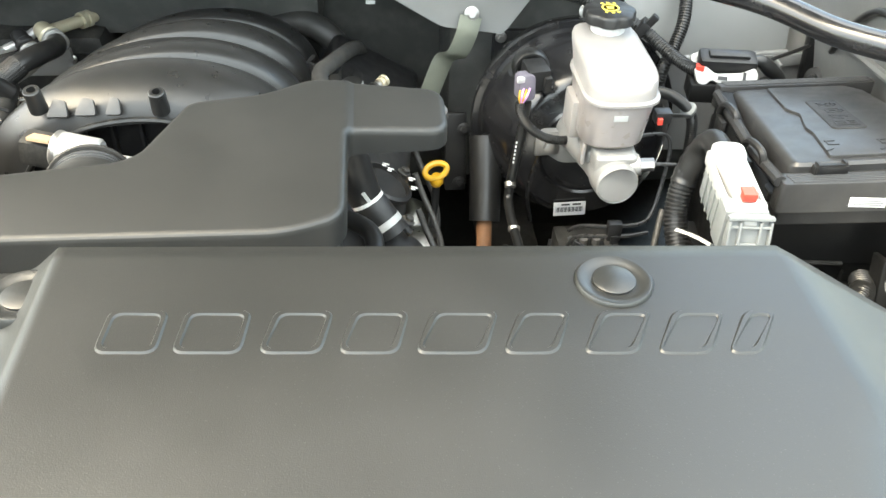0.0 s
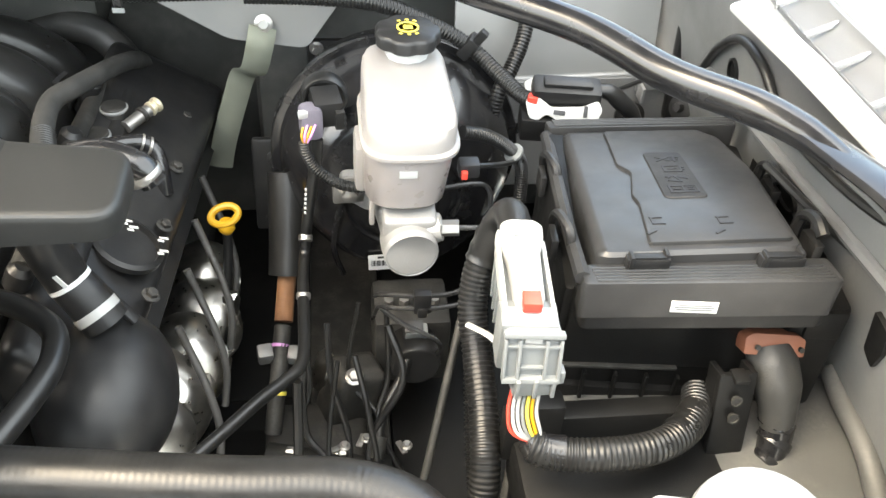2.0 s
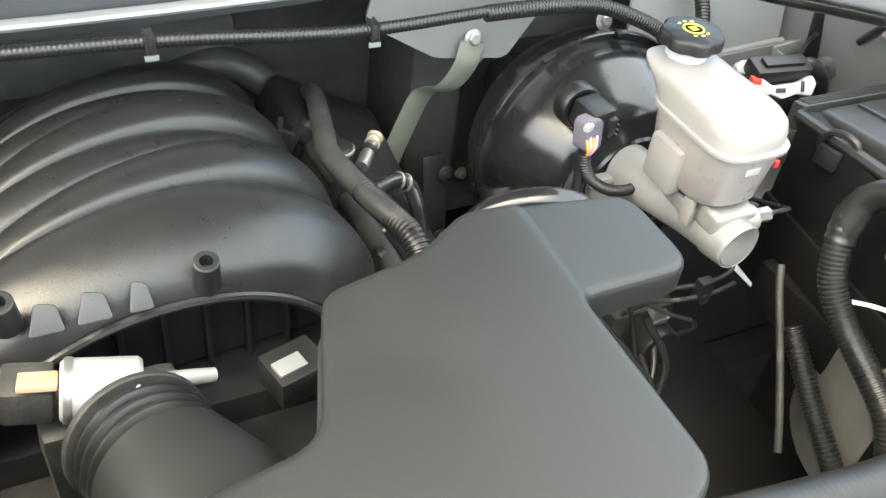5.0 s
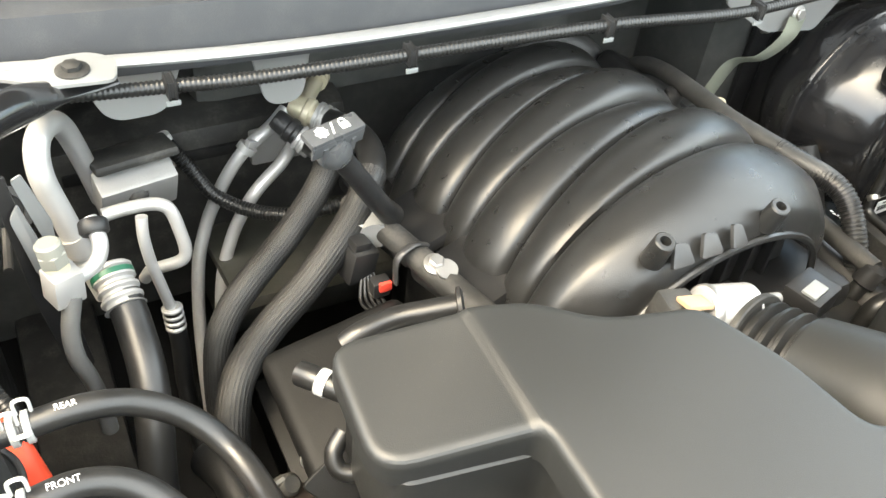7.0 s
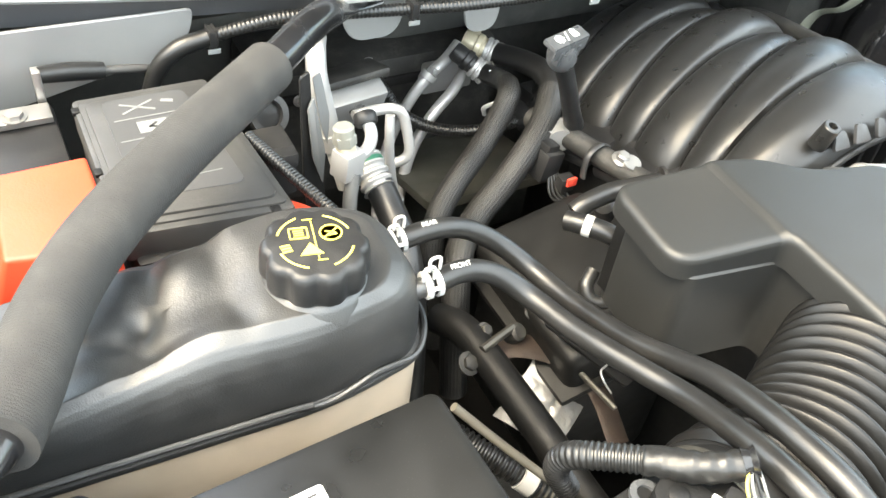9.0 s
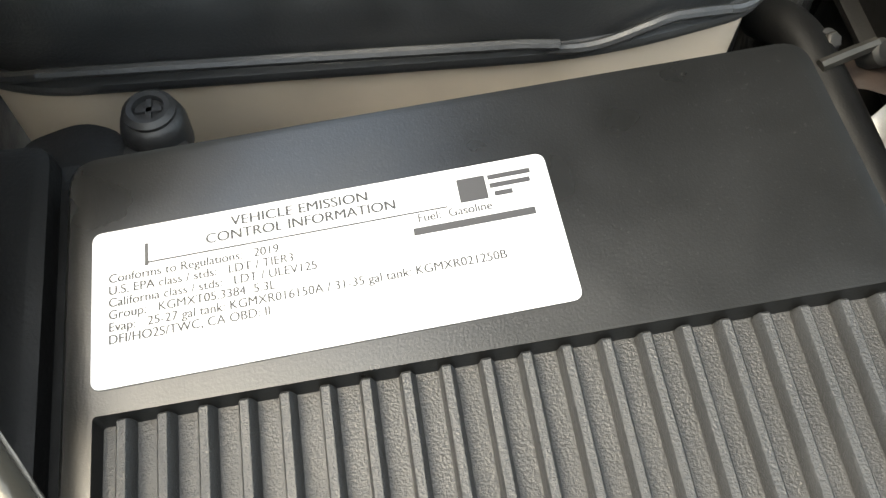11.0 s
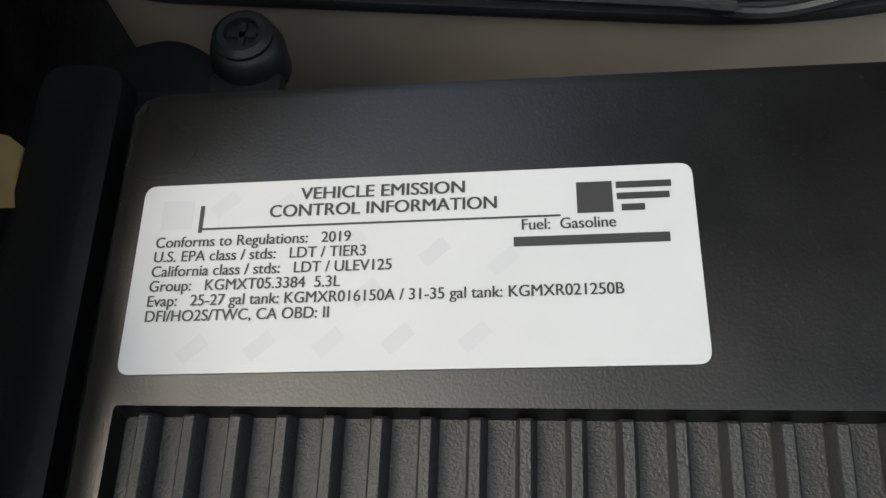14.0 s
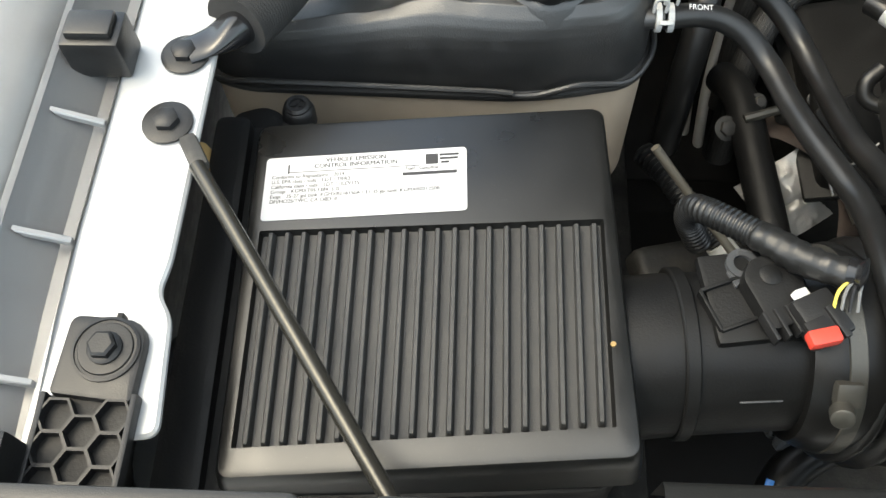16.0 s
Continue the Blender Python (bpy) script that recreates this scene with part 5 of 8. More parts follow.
for x, y in ((0.857, 0.505), (0.868, 0.60)):
    part("latch", on_lid(join(tube([(x, y + 0.02, -0.035), (x + 0.002, y + 0.02, -0.012), (x, y, -0.004), (x, y - 0.015, -0.012)], 0.005, 8), box((x + 0.004, y, -0.035), (0.008, 0.03, 0.025), 0.002, (0, 0, -8)))), BLACK, fuse)
for x, y in ((0.712, 0.472), (0.806, 0.457)):
    part("hinge_clip", on_lid(join(box((x, y, -0.008), (0.032, 0.012, 0.012), 0.003, (0, 0, -8)), box((x, y - 0.004, -0.0015), (0.022, 0.002, 0.0016), 0, (0, 0, -8)), box((x - 0.013, y, -0.004), (0.003, 0.012, 0.010), 0.001, (0, 0, -8)), box((x + 0.013, y, -0.004), (0.003, 0.012, 0.010), 0.001, (0, 0, -8)))), BLACK, fuse)
part("label", box((0.771, 0.4755, 0.9435), (0.041, 0.0008, 0.013), 0.0002, (-2, 0, -6)), PAPER, fuse, "white paper label")
for i in range(16):
    part("print_bar", box((0.757 + i * 0.0018, 0.4762 - 0.00019 * i, 0.9408), (0.0010, 0.0012, 0.0045), 0, (-2, 0, -6)), INK, fuse)
for i in range(2):
    part("print_bar", box((0.766, 0.4757, 0.9455 + 0.0022 * i), (0.022, 0.0012, 0.0011), 0, (-2, 0, -6)), INK, fuse)
for i in range(6):
    part("rib", box((0.690 + 0.026 * i, 0.4840 - 0.0037 * i, 0.815), (0.003, 0.006, 0.10), 0.001, (0, 0, -8)), DEEP, fuse)
part("skirt", box((0.750, 0.4815, 0.915), (0.165, 0.006, 0.085), 0.002, (0, 0, -6)), DEEP, fuse)
part("seam", box((0.715, 0.4800, 0.874), (0.10, 0.004, 0.003), 0.0005, (0, 0, -6)), DARK, fuse, "worn seam")
bk = thing("connector_bracket", (0.79, 0.42, 0.84), "black two-hole bracket beside the fuse box", "bracket")
part("plate", join(box((0.792, 0.4245, 0.874), (0.031, 0.007, 0.078), 0.002, (-14, 0, 2)), box((0.779, 0.432, 0.874), (0.005, 0.020, 0.076), 0.001, (-14, 0, 2)), box((0.805, 0.432, 0.874), (0.005, 0.020, 0.076), 0.001, (-14, 0, 2)), box((0.792, 0.430, 0.912), (0.012, 0.014, 0.004), 0.001)), DEEP, bk)
for z in (0.894, 0.878):
    part("hole", lathe([(0.0048, 0), (0.0048, 0.0012), (0.0034, 0.0012), (0.0034, -0.003)], (0.791, 0.4165 + 0.25 * (z - 0.878), z), (0, -0.97, 0.24), 20), DARK, bk, "dark bolt hole")
oc = thing("orange_collar_plug", (0.83, 0.47, 0.90), "dark grey booted plug with a faded orange collar", "plug")
part("collar", moved(prism(rounded([(-0.024, -0.008), (0.024, -0.008), (0.024, 0.006), (0.018, 0.010), (-0.018, 0.010), (-0.024, 0.006)], 0.002), -0.010, 0.010, 0.001), Matrix.Translation((0.829, 0.461, 0.915)) @ Matrix.Rotation(radians(-8), 4, "Z") @ Matrix.Rotation(radians(62), 4, "X")), ORANGE, oc)
for dx in (-0.017, 0.017):
    part("peg", lathe([(0.0022, 0), (0.0022, 0.003)], (0.829 + dx, 0.449 - 0.14 * dx, 0.921), (0, -0.9, 0.45), 10), DARK, oc)
part("boot", tube([(0.830, 0.461, 0.908), (0.831, 0.449, 0.900), (0.833, 0.438, 0.889), (0.835, 0.429, 0.874), (0.836, 0.422, 0.858)], [0.019, 0.0205, 0.0195, 0.0155, 0.0135], 18), GREYRUB, oc, "soft dark rubber boot")
part("taped_lead", tube([(0.836, 0.430, 0.872), (0.837, 0.420, 0.850), (0.832, 0.412, 0.832), (0.815, 0.402, 0.820), (0.792, 0.395, 0.815), (0.765, 0.392, 0.815)], [0.0145, 0.0135, 0.0125, 0.0115, 0.011, 0.010], 14), GLOSS, oc, "lead wrapped in shiny black tape")
for k, (x, y, z) in enumerate(((0.8365, 0.424, 0.860), (0.8365, 0.418, 0.845), (0.829, 0.409, 0.829), (0.812, 0.401, 0.819))):
    part("tape_turn", lathe([(0.0140, -0.004), (0.0150, -0.003), (0.0146, 0.003), (0.0138, 0.004)], (x, y, z), (0.3 + 0.2 * k, 0.4, 0.8 - 0.2 * k), 16), GLOSS, oc, "turn of shiny tape")
# battery-tray shelf below
stand = thing("fuse_box_stand", (0.77, 0.55, 0.60), "black plastic stand below the fuse box", "stand")
part("shelf", box((0.77, 0.55, 0.76), (0.21, 0.24, 0.06), 0.006), DEEP, stand)
part("front_tray", join(box((0.705, 0.405, 0.815), (0.165, 0.085, 0.05), 0.006), box((0.70, 0.445, 0.84), (0.17, 0.02, 0.05), 0.004)), DEEP, stand)
part("post", box((0.645, 0.44, 0.80), (0.03, 0.02, 0.17), 0.004), DEEP, stand)
part("leg", box((0.80, 0.58, 0.62), (0.10, 0.16, 0.24), 0.006), DEEP, stand)

# ---- large lever connector ----
con = thing("lever_connector", (0.62, 0.46, 0.93), "white and grey lever connector with a red lock", "connector")
CM = Matrix.Translation((0.6215, 0.468, 0.977)) @ Matrix.Rotation(radians(-5), 4, "Z") @ Matrix.Rotation(radians(2), 4, "X")
part("shell", moved(join(box((0, 0.004, -0.020), (0.035, 0.092, 0.042), 0.005), box((0, -0.030, -0.017), (0.042, 0.026, 0.047), 0.004)), CM), GREY, con)
for s in (-1, 1):
    for k in range(4):
        part("side_rib", moved(box((s * 0.0185, -0.012 + 0.014 * k, -0.020), (0.002, 0.003, 0.036), 0.0008), CM), GREY, con)
part("lever", moved(prism(rounded([(-0.0095, -0.030), (0.0095, -0.030), (0.0115, 0.020), (0.0155, 0.034), (0.0165, 0.050), (0.010, 0.056), (-0.010, 0.056), (-0.0165, 0.050), (-0.0155, 0.034), (-0.0115, 0.020)], 0.004), 0.002, 0.020, 0.005, 3), CM), CREAM, con)
part("lever_arm", moved(join(*[box((s * 0.0170, 0.002, 0.002), (0.0035, 0.082, 0.016), 0.0015) for s in (-1, 1)], box((0, 0.050, 0.002), (0.036, 0.012, 0.016), 0.004), box((0, -0.034, 0.006), (0.037, 0.010, 0.012), 0.003)), CM), CREAM, con)
part("groove", moved(join(*[box((s * 0.0062, 0.004, 0.0203), (0.0016, 0.052, 0.0016), 0.0005) for s in (-1, 1)], box((0, 0.036, 0.0203), (0.014, 0.0016, 0.0016), 0.0005)), CM), GREY, con, "moulded grooves")
part("lock", moved(box((0.000, -0.031, 0.0185), (0.0135, 0.014, 0.009), 0.0015), CM), REDTAB, con, "red lock tab")
FFM = Matrix.Translation((0.6195, 0.4185, 0.960)) @ Matrix.Rotation(radians(-5), 4, "Z") @ Matrix.Rotation(radians(-14), 4, "X")
part("front_frame", moved(join(box((0, 0.005, 0), (0.039, 0.014, 0.042), 0.003), box((0, -0.003, 0.0185), (0.043, 0.007, 0.004), 0.001), box((0, -0.003, 0.0095), (0.041, 0.005, 0.0025), 0.0008), box((0, -0.003, -0.0185), (0.041, 0.007, 0.004), 0.001), box((0, -0.003, -0.008), (0.018, 0.004, 0.0025), 0.0008), *[box((s, -0.003, -0.002), (0.0025, 0.006, 0.034), 0.0008) for s in (-0.0195, -0.0095, 0.0095, 0.0195)]), FFM), GREY, con)
part("window", moved(box((0.0, -0.0022, 0.013), (0.012, 0.001, 0.004), 0.0004), FFM), CREAM, con, "pale window")
part("foot", join(box((0.623, 0.417, 0.936), (0.032, 0.016, 0.020), 0.003), *[box((0.623 + s, 0.408, 0.936), (0.003, 0.004, 0.018), 0.001) for s in (-0.013, 0.0, 0.013)], box((0.641, 0.414, 0.944), (0.006, 0.010, 0.012), 0.002)), GREY, con)
for i, m in enumerate((REDTAB, CREAM, CREAM, GREY, YINK, YELLOW, CREAM)):
    x = 0.609 + 0.0035 * i
    part("wire", tube([(x, 0.417, 0.930), (x - 0.003, 0.408, 0.912), (x, 0.400, 0.898), (0.626 + 0.001 * i, 0.398, 0.887)], 0.0014, 6), m, con, "coloured wire")
cl = thing("connector_loom", (0.68, 0.40, 0.86), "corrugated black loom taped at the connector", "loom")
part("sleeve", tube([(0.624, 0.398, 0.885), (0.64, 0.392, 0.882), (0.675, 0.386, 0.884), (0.715, 0.390, 0.883), (0.745, 0.405, 0.879), (0.763, 0.425, 0.876), (0.775, 0.45, 0.872)], 0.0128, 18, ripple=(0.0042, 0.0009)), LOOM, cl)
part("tape_wrap", tube([(0.622, 0.401, 0.889), (0.630, 0.396, 0.883), (0.648, 0.391, 0.882)], [0.009, 0.0125, 0.0136], 14), GLOSS, cl, "wrinkled black tape")
part("tape_wrap", tube([(0.738, 0.402, 0.880), (0.752, 0.413, 0.877), (0.766, 0.430, 0.8755)], 0.0134, 14, ripple=(0.013, 0.0005)), RUBBER, cl, "wrinkled black tape")
ml = thing("main_loom", (0.60, 0.50, 0.80), "thick corrugated main loom with taped ends", "loom", "main looms")
part("sleeve", tube([(0.622, 0.575, 0.948), (0.608, 0.562, 0.918), (0.602, 0.545, 0.886), (0.604, 0.515, 0.858), (0.605, 0.475, 0.836), (0.603, 0.438, 0.816), (0.600, 0.415, 0.785), (0.597, 0.40, 0.745)], 0.0132, 18, ripple=(0.0045, 0.0011)), LOOM, ml)
part("tape_wrap", tube([(0.626, 0.565, 0.968), (0.618, 0.570, 0.945), (0.608, 0.562, 0.920)], 0.0146, 14, ripple=(0.012, 0.0008)), RUBBER, ml, "wrinkled black tape")
ml2 = thing("main_loom", (0.612, 0.5, 0.72), "thinner corrugated loom beside the main loom", "loom", "main looms")
part("sleeve", tube([(0.615, 0.57, 0.80), (0.612, 0.51, 0.75), (0.612, 0.46, 0.71), (0.62, 0.42, 0.66)], 0.0115, 14, ripple=(0.0045, 0.0018)), LOOM, ml2)
solo("cable_tie", tube([(0.592, 0.515, 0.895), (0.607, 0.50, 0.897), (0.618, 0.48, 0.90)], 0.0032, 6, flat=0.4), CREAM, "white cable tie tail on the loom", "cable tie")
solo("loom_elbow", tube([(0.612, 0.565, 0.930), (0.622, 0.566, 0.962), (0.626, 0.548, 0.982), (0.624, 0.512, 0.980)], 0.0135, 16), RUBBER, "black taped loom elbow", "loom")
# white plug behind the fuse box
wp = thing("white_lever_plug", (0.725, 0.80, 0.90), "white lever plug with a black cover and red lock", "plug")
WPM = Matrix.Translation((0.728, 0.784, 0.934)) @ Matrix.Rotation(radians(-14), 4, "Z") @ Matrix.Rotation(radians(58), 4, "X")
cheek = rounded([(-0.040, 0.006), (-0.028, 0.012), (-0.012, 0.002), (0.020, 0.006), (0.036, 0.014), (0.042, 0.004), (0.036, -0.010), (0.018, -0.007), (0.000, -0.013), (-0.016, -0.006), (-0.024, -0.014), (-0.034, -0.012)], 0.004)
part("lever", moved(prism(cheek, -0.004, 0.004, 0.0015), WPM), CREAM, wp)
part("lever_arm", moved(prism(cheek, -0.004, 0.004, 0.0015), Matrix.Translation((0.004, 0.032, 0.004)) @ WPM), CREAM, wp)
part("slot", moved(join(box((-0.003, -0.003, 0.0045), (0.012, 0.005, 0.002), 0.0006), box((0.024, 0.001, 0.0045), (0.004, 0.012, 0.002), 0.0006)), WPM), INK, wp, "dark slot in the lever")
part("cover", join(box((0.735, 0.803, 0.946), (0.074, 0.030, 0.020), 0.006, (12, 0, -8)), box((0.735, 0.800, 0.957), (0.052, 0.014, 0.006), 0.002, (12, 0, -8))), BLACK, wp)
part("base", box((0.722, 0.795, 0.912), (0.070, 0.040, 0.026), 0.004, (0, 0, -8)), DEEP, wp)
part("lock", box((0.698, 0.796, 0.940), (0.011, 0.012, 0.010), 0.002, (0, 0, -20)), REDTAB, wp)
solo("white_plug_lead", tube([(0.765, 0.802, 0.946), (0.782, 0.802, 0.945), (0.795, 0.80, 0.935), (0.812, 0.80, 0.918), (0.825, 0.80, 0.88)], [0.006, 0.009, 0.010, 0.009, 0.009], 12), RUBBER, "black taped lead of the white plug", "lead")

# ---- brace, rail bolts, gutter pieces on the fuse box side ----
br = thing("bay_brace", (0.65, 0.7, 1.02), "glossy black tubular brace with a flattened bolted end", "brace", "bay braces")
part("bar", tube([(0.44, 0.895, 1.07), (0.52, 0.835, 1.082), (0.619, 0.745, 1.082), (0.70, 0.672, 1.082), (0.752, 0.60, 1.078), (0.80, 0.548, 1.080), (0.822, 0.505, 1.083), (0.8315, 0.46, 1.086), (0.836, 0.43, 1.088)], [0.0145, 0.0145, 0.0145, 0.0145, 0.0145, 0.0145, 0.0125, 0.008, 0.003], 20), GLOSS, br)
part("flat_end", tube([(0.806, 0.538, 1.081), (0.824, 0.500, 1.085), (0.832, 0.455, 1.090), (0.838, 0.42, 1.0935), (0.8405, 0.392, 1.0945), (0.842, 0.372, 1.0945)], [0.0125, 0.0150, 0.0165, 0.0175, 0.018, 0.013], 16, 8, flat=0.32), GLOSS, br)
part("bolt", hexbolt((0.8395, 0.391, 1.0955), (0, 0, 1), 0.0095, 1.75, 0.008), BLACK, br, "black flanged bolt")

solo("wing_rubber_flap", moved(prism(rounded([(-0.010, -0.018), (0.004, -0.026), (0.012, -0.004), (0.012, 0.022), (-0.008, 0.026)], 0.003), -0.002, 0.003, 0.001), Matrix.Translation((0.8925, 0.430, 0.945)) @ Matrix.Rotation(radians(-11), 4, "Y") @ Matrix(((0, 0, -1, 0), (-1, 0, 0, 0), (0, 1, 0, 0), (0, 0, 0, 1)))), DEEP, "black rubber plug in the inner wing", "plug")
solo("wing_cable", tube([(0.888, 0.83, 0.945), (0.882, 0.803, 0.981), (0.874, 0.77, 1.015), (0.867, 0.721, 1.048), (0.866, 0.671, 1.050), (0.870, 0.641, 1.033), (0.875, 0.622, 1.015)], 0.0045, 10), RUBBER, "black cable arching over the inner wing", "cable", "wing cables")
solo("wing_bracket", join(box((0.897, 0.60, 0.90), (0.006, 0.16, 0.10), 0.003), box((0.890, 0.56, 0.93), (0.014, 0.012, 0.06), 0.003), box((0.890, 0.63, 0.925), (0.014, 0.012, 0.06), 0.003)), DEEP, "black plastic bracket beside the fuse box", "bracket")
for pts in ([(0.87, 0.62, 1.02), (0.875, 0.50, 1.03), (0.885, 0.40, 1.05), (0.88, 0.30, 1.07)], [(0.86, 0.60, 0.99), (0.885, 0.48, 0.99), (0.892, 0.40, 1.01), (0.89, 0.30, 1.02)]):
    solo("wing_cable", tube(pts, 0.004, 8), RUBBER, "black cable along the inner wing", "cable", "wing cables")
# bulkhead corner sheet, pipes
cs = thing("bulkhead_corner_sheet", (0.79, 0.95, 0.80), "pale grey folded sheet metal bulkhead corner", "sheet metal")
part("upper_sheet", moved(prism(rounded([(0.635, 0.0), (0.885, 0.012), (0.885, 0.17), (0.635, 0.17)], 0.006), 0, 0.004, 0.001, 1), Matrix(((1, 0, 0, 0), (0, 0.22, -1, 0.945), (0, 1, 0, 0.880), (0, 0, 0, 1)))), SHEET, cs)
part("fold", tube([(0.635, 0.941, 0.880), (0.76, 0.939, 0.885), (0.885, 0.938, 0.892)], 0.0045, 10), SHEET, cs, "rounded fold")
part("lower_sheet", moved(prism(rounded([(0.62, -0.14), (0.91, -0.14), (0.91, 0.012), (0.62, 0.0)], 0.006), 0, 0.004, 0.001, 1), Matrix(((1, 0, 0, 0), (0, 0.10, -1, 0.935), (0, 1, 0, 0.880), (0, 0, 0, 1)))), WING, cs)
for x, z in ((0.70, 0.888), (0.78, 0.8905), (0.86, 0.893)):
    part("spot_rivet", lathe([(0.0035, 0), (0.003, 0.0015)], (x, 0.934, z - 0.014), (0, -1, 0.1), 12), STEEL, cs)
part("drain_socket", lathe([(0.026, -0.02), (0.026, 0.004), (0.022, 0.006), (0.018, 0.002), (0.0, -0.006)], (0.715, 0.965, 1.005), (0, -0.9, 0.45), 28), GREYRUB, cs, "dark rubber drain socket")
part("bracket", join(box((0.885, 0.925, 0.886), (0.05, 0.004, 0.018), 0.001, (0, -6, 0)), box((0.865, 0.915, 0.878), (0.004, 0.02, 0.02), 0.001)), SHEET, cs, "bent steel bracket")
part("grommet", lathe([(0.019, 0), (0.019, 0.004), (0.012, 0.006), (0.006, 0.010), (0.0, 0.011)], (0.852, 0.905, 0.852), (0, -1, 0.15), 24), RUBBER, cs, "black rubber grommet")
bhl = thing("bulkhead_loom", (0.56, 0.89, 0.98), "corrugated black loom from cowl to plug", "loom")
part("sleeve", tube([(0.40, 0.895, 1.008), (0.47, 0.897, 1.006), (0.54, 0.90, 0.998), (0.60, 0.896, 0.976), (0.642, 0.888, 0.954), (0.672, 0.858, 0.936), (0.690, 0.826, 0.930), (0.702, 0.805, 0.932)], 0.0088, 16, ripple=(0.0040, 0.0009)), LOOM, bhl)
part("clip", join(box((0.642, 0.888, 0.954), (0.014, 0.024, 0.026), 0.003, (0, 35, -20)), box((0.652, 0.880, 0.968), (0.010, 0.010, 0.020), 0.002, (0, 35, -20))), BLACK, bhl, "black plastic loom clip")
solo("bulkhead_pipe", tube([(0.714, 0.955, 0.998), (0.715, 0.938, 0.982), (0.708, 0.911, 0.954), (0.694, 0.890, 0.928), (0.678, 0.871, 0.907), (0.668, 0.86, 0.87)], 0.0092, 16, ripple=(0.0040, 0.0012)), LOOM, "corrugated black drain pipe", "pipe")
solo("bulkhead_bolt", hexbolt((0.573, 0.925, 0.964), (0, -1, 0.4), 0.006, 1.8, 0.006), STEEL, "steel bolt on the bulkhead lip", "bolt")
solo("corner_cable", tube([(0.775, 0.81, 0.935), (0.82, 0.85, 0.925), (0.87, 0.885, 0.920), (0.905, 0.90, 0.925)], 0.0028, 8), RUBBER, "thin black cable to the wing", "cable")
# washer filler cap
wc = thing("washer_cap", (0.668, 0.218, 1.05), "pale grey washer filler cap with dark moulded symbols", "cap")
WM = Matrix.Translation((0.668, 0.206, 1.064)) @ Matrix.Rotation(radians(-18), 4, "Z") @ Matrix.Rotation(radians(8), 4, "X")
part("disc", moved(lathe([(0.031, 0), (0.034, 0.004), (0.033, 0.008), (0.031, 0.009), (0.0, 0.0095)], (0, 0, 0), (0, 0, 1), 40), WM), CAPGREY, wc)
part("neck", tube([(0.668, 0.208, 1.074), (0.670, 0.21, 0.98), (0.68, 0.24, 0.60)], 0.026, 20), BLACK, wc, "black filler neck")
part("tab", moved(prism(rounded([(-0.052, -0.004), (-0.028, -0.012), (-0.028, 0.012), (-0.050, 0.010)], 0.005), 0.001, 0.007, 0.002), WM), CAPGREY, wc)
for dx, dy, w, h, a in ((-0.016, 0.004, 0.010, 0.0016, 0), (-0.018, -0.002, 0.0016, 0.010, 0), (-0.014, -0.002, 0.0016, 0.010, 0), (-0.010, -0.002, 0.0016, 0.010, 0), (0.002, 0.008, 0.012, 0.0016, 35), (0.013, 0.007, 0.012, 0.0016, -35), (0.007, -0.006, 0.022, 0.0016, 0),
                        (-0.001, -0.001, 0.0016, 0.010, 0), (0.017, -0.001, 0.0016, 0.010, 0), (0.022, 0.006, 0.004, 0.0016, 30), (0.024, 0.0, 0.004, 0.0016, 0)):
    part("symbol_bar", moved(box((dx, dy, 0.0098), (w, h, 0.0008), 0, (0, 0, a)), WM), INK, wc, "dark moulded bar")

# ---- air cleaner ----
ac = thing("air_cleaner", (-0.665, 0.35, 0.86), "black air cleaner box with a ribbed lid", "air cleaner")
SX = 0.075
lid_z = lambda x, y: (x + 0.665) * SX
lid_pts = [(-0.764, 0.236), (-0.552, 0.250), (-0.562, 0.462), (-0.772, 0.456)]


def lid_shell():
    """The lid with a sunken field for the ribs."""
    bm = bmesh.new()
    out = rounded(lid_pts, 0.008, 5)
    hole = rounded([(-0.757, 0.2525), (-0.5645, 0.2655), (-0.5655, 0.3835), (-0.7605, 0.3795)], 0.0012, 5)
    grow = lambda k: [(-0.6625 + (x + 0.6625) * (1 + k / 0.105), 0.351 + (y - 0.351) * (1 + k / 0.105)) for x, y in out]
    sets = [(grow(0.004), 1.018), (grow(0.0015), 1.040), (grow(0.0), 1.0490), (grow(-0.0015), 1.0515), (grow(-0.0045), 1.0525), (hole, 1.0525), ([(-0.6625 + (x + 0.6625) * 0.985, 0.318 + (y - 0.318) * 0.975) for x, y in hole], 1.0475)]
    loops = [[bm.verts.new((x, y, z + lid_z(x, y))) for x, y in pl] for pl, z in sets]
    n = len(out)
    for a, b in zip(loops, loops[1:]):
        for k in range(n):
            bm.faces.new((a[k], a[(k + 1) % n], b[(k + 1) % n], b[k]))
    bm.faces.new(loops[-1])
    bm.faces.new(loops[0][::-1])
    return bm


lidb = part("lid", lid_shell(), LIDTOP, ac, sharp=30)
part("rib_floor", prism([(-0.7555, 0.2540), (-0.5655, 0.2668), (-0.5665, 0.3822), (-0.7595, 0.3782)], 1.0460, 1.0479, 0, zfun=lid_z), RIBFLOOR, lidb, "grained floor between the ribs")
part("housing", prism(rounded([(-0.80, 0.225), (-0.556, 0.243), (-0.566, 0.470), (-0.800, 0.472)], 0.02), 0.85, 1.022, 0.006), DEEP, ac)
# Deep black here puts the shadow beside the lid into the colour.
part("side_flange", prism(rounded([(-0.802, 0.228), (-0.774, 0.228), (-0.782, 0.474), (-0.806, 0.474)], 0.008), 1.0, 1.030, 0.005), DEEP, ac)
NR = 20
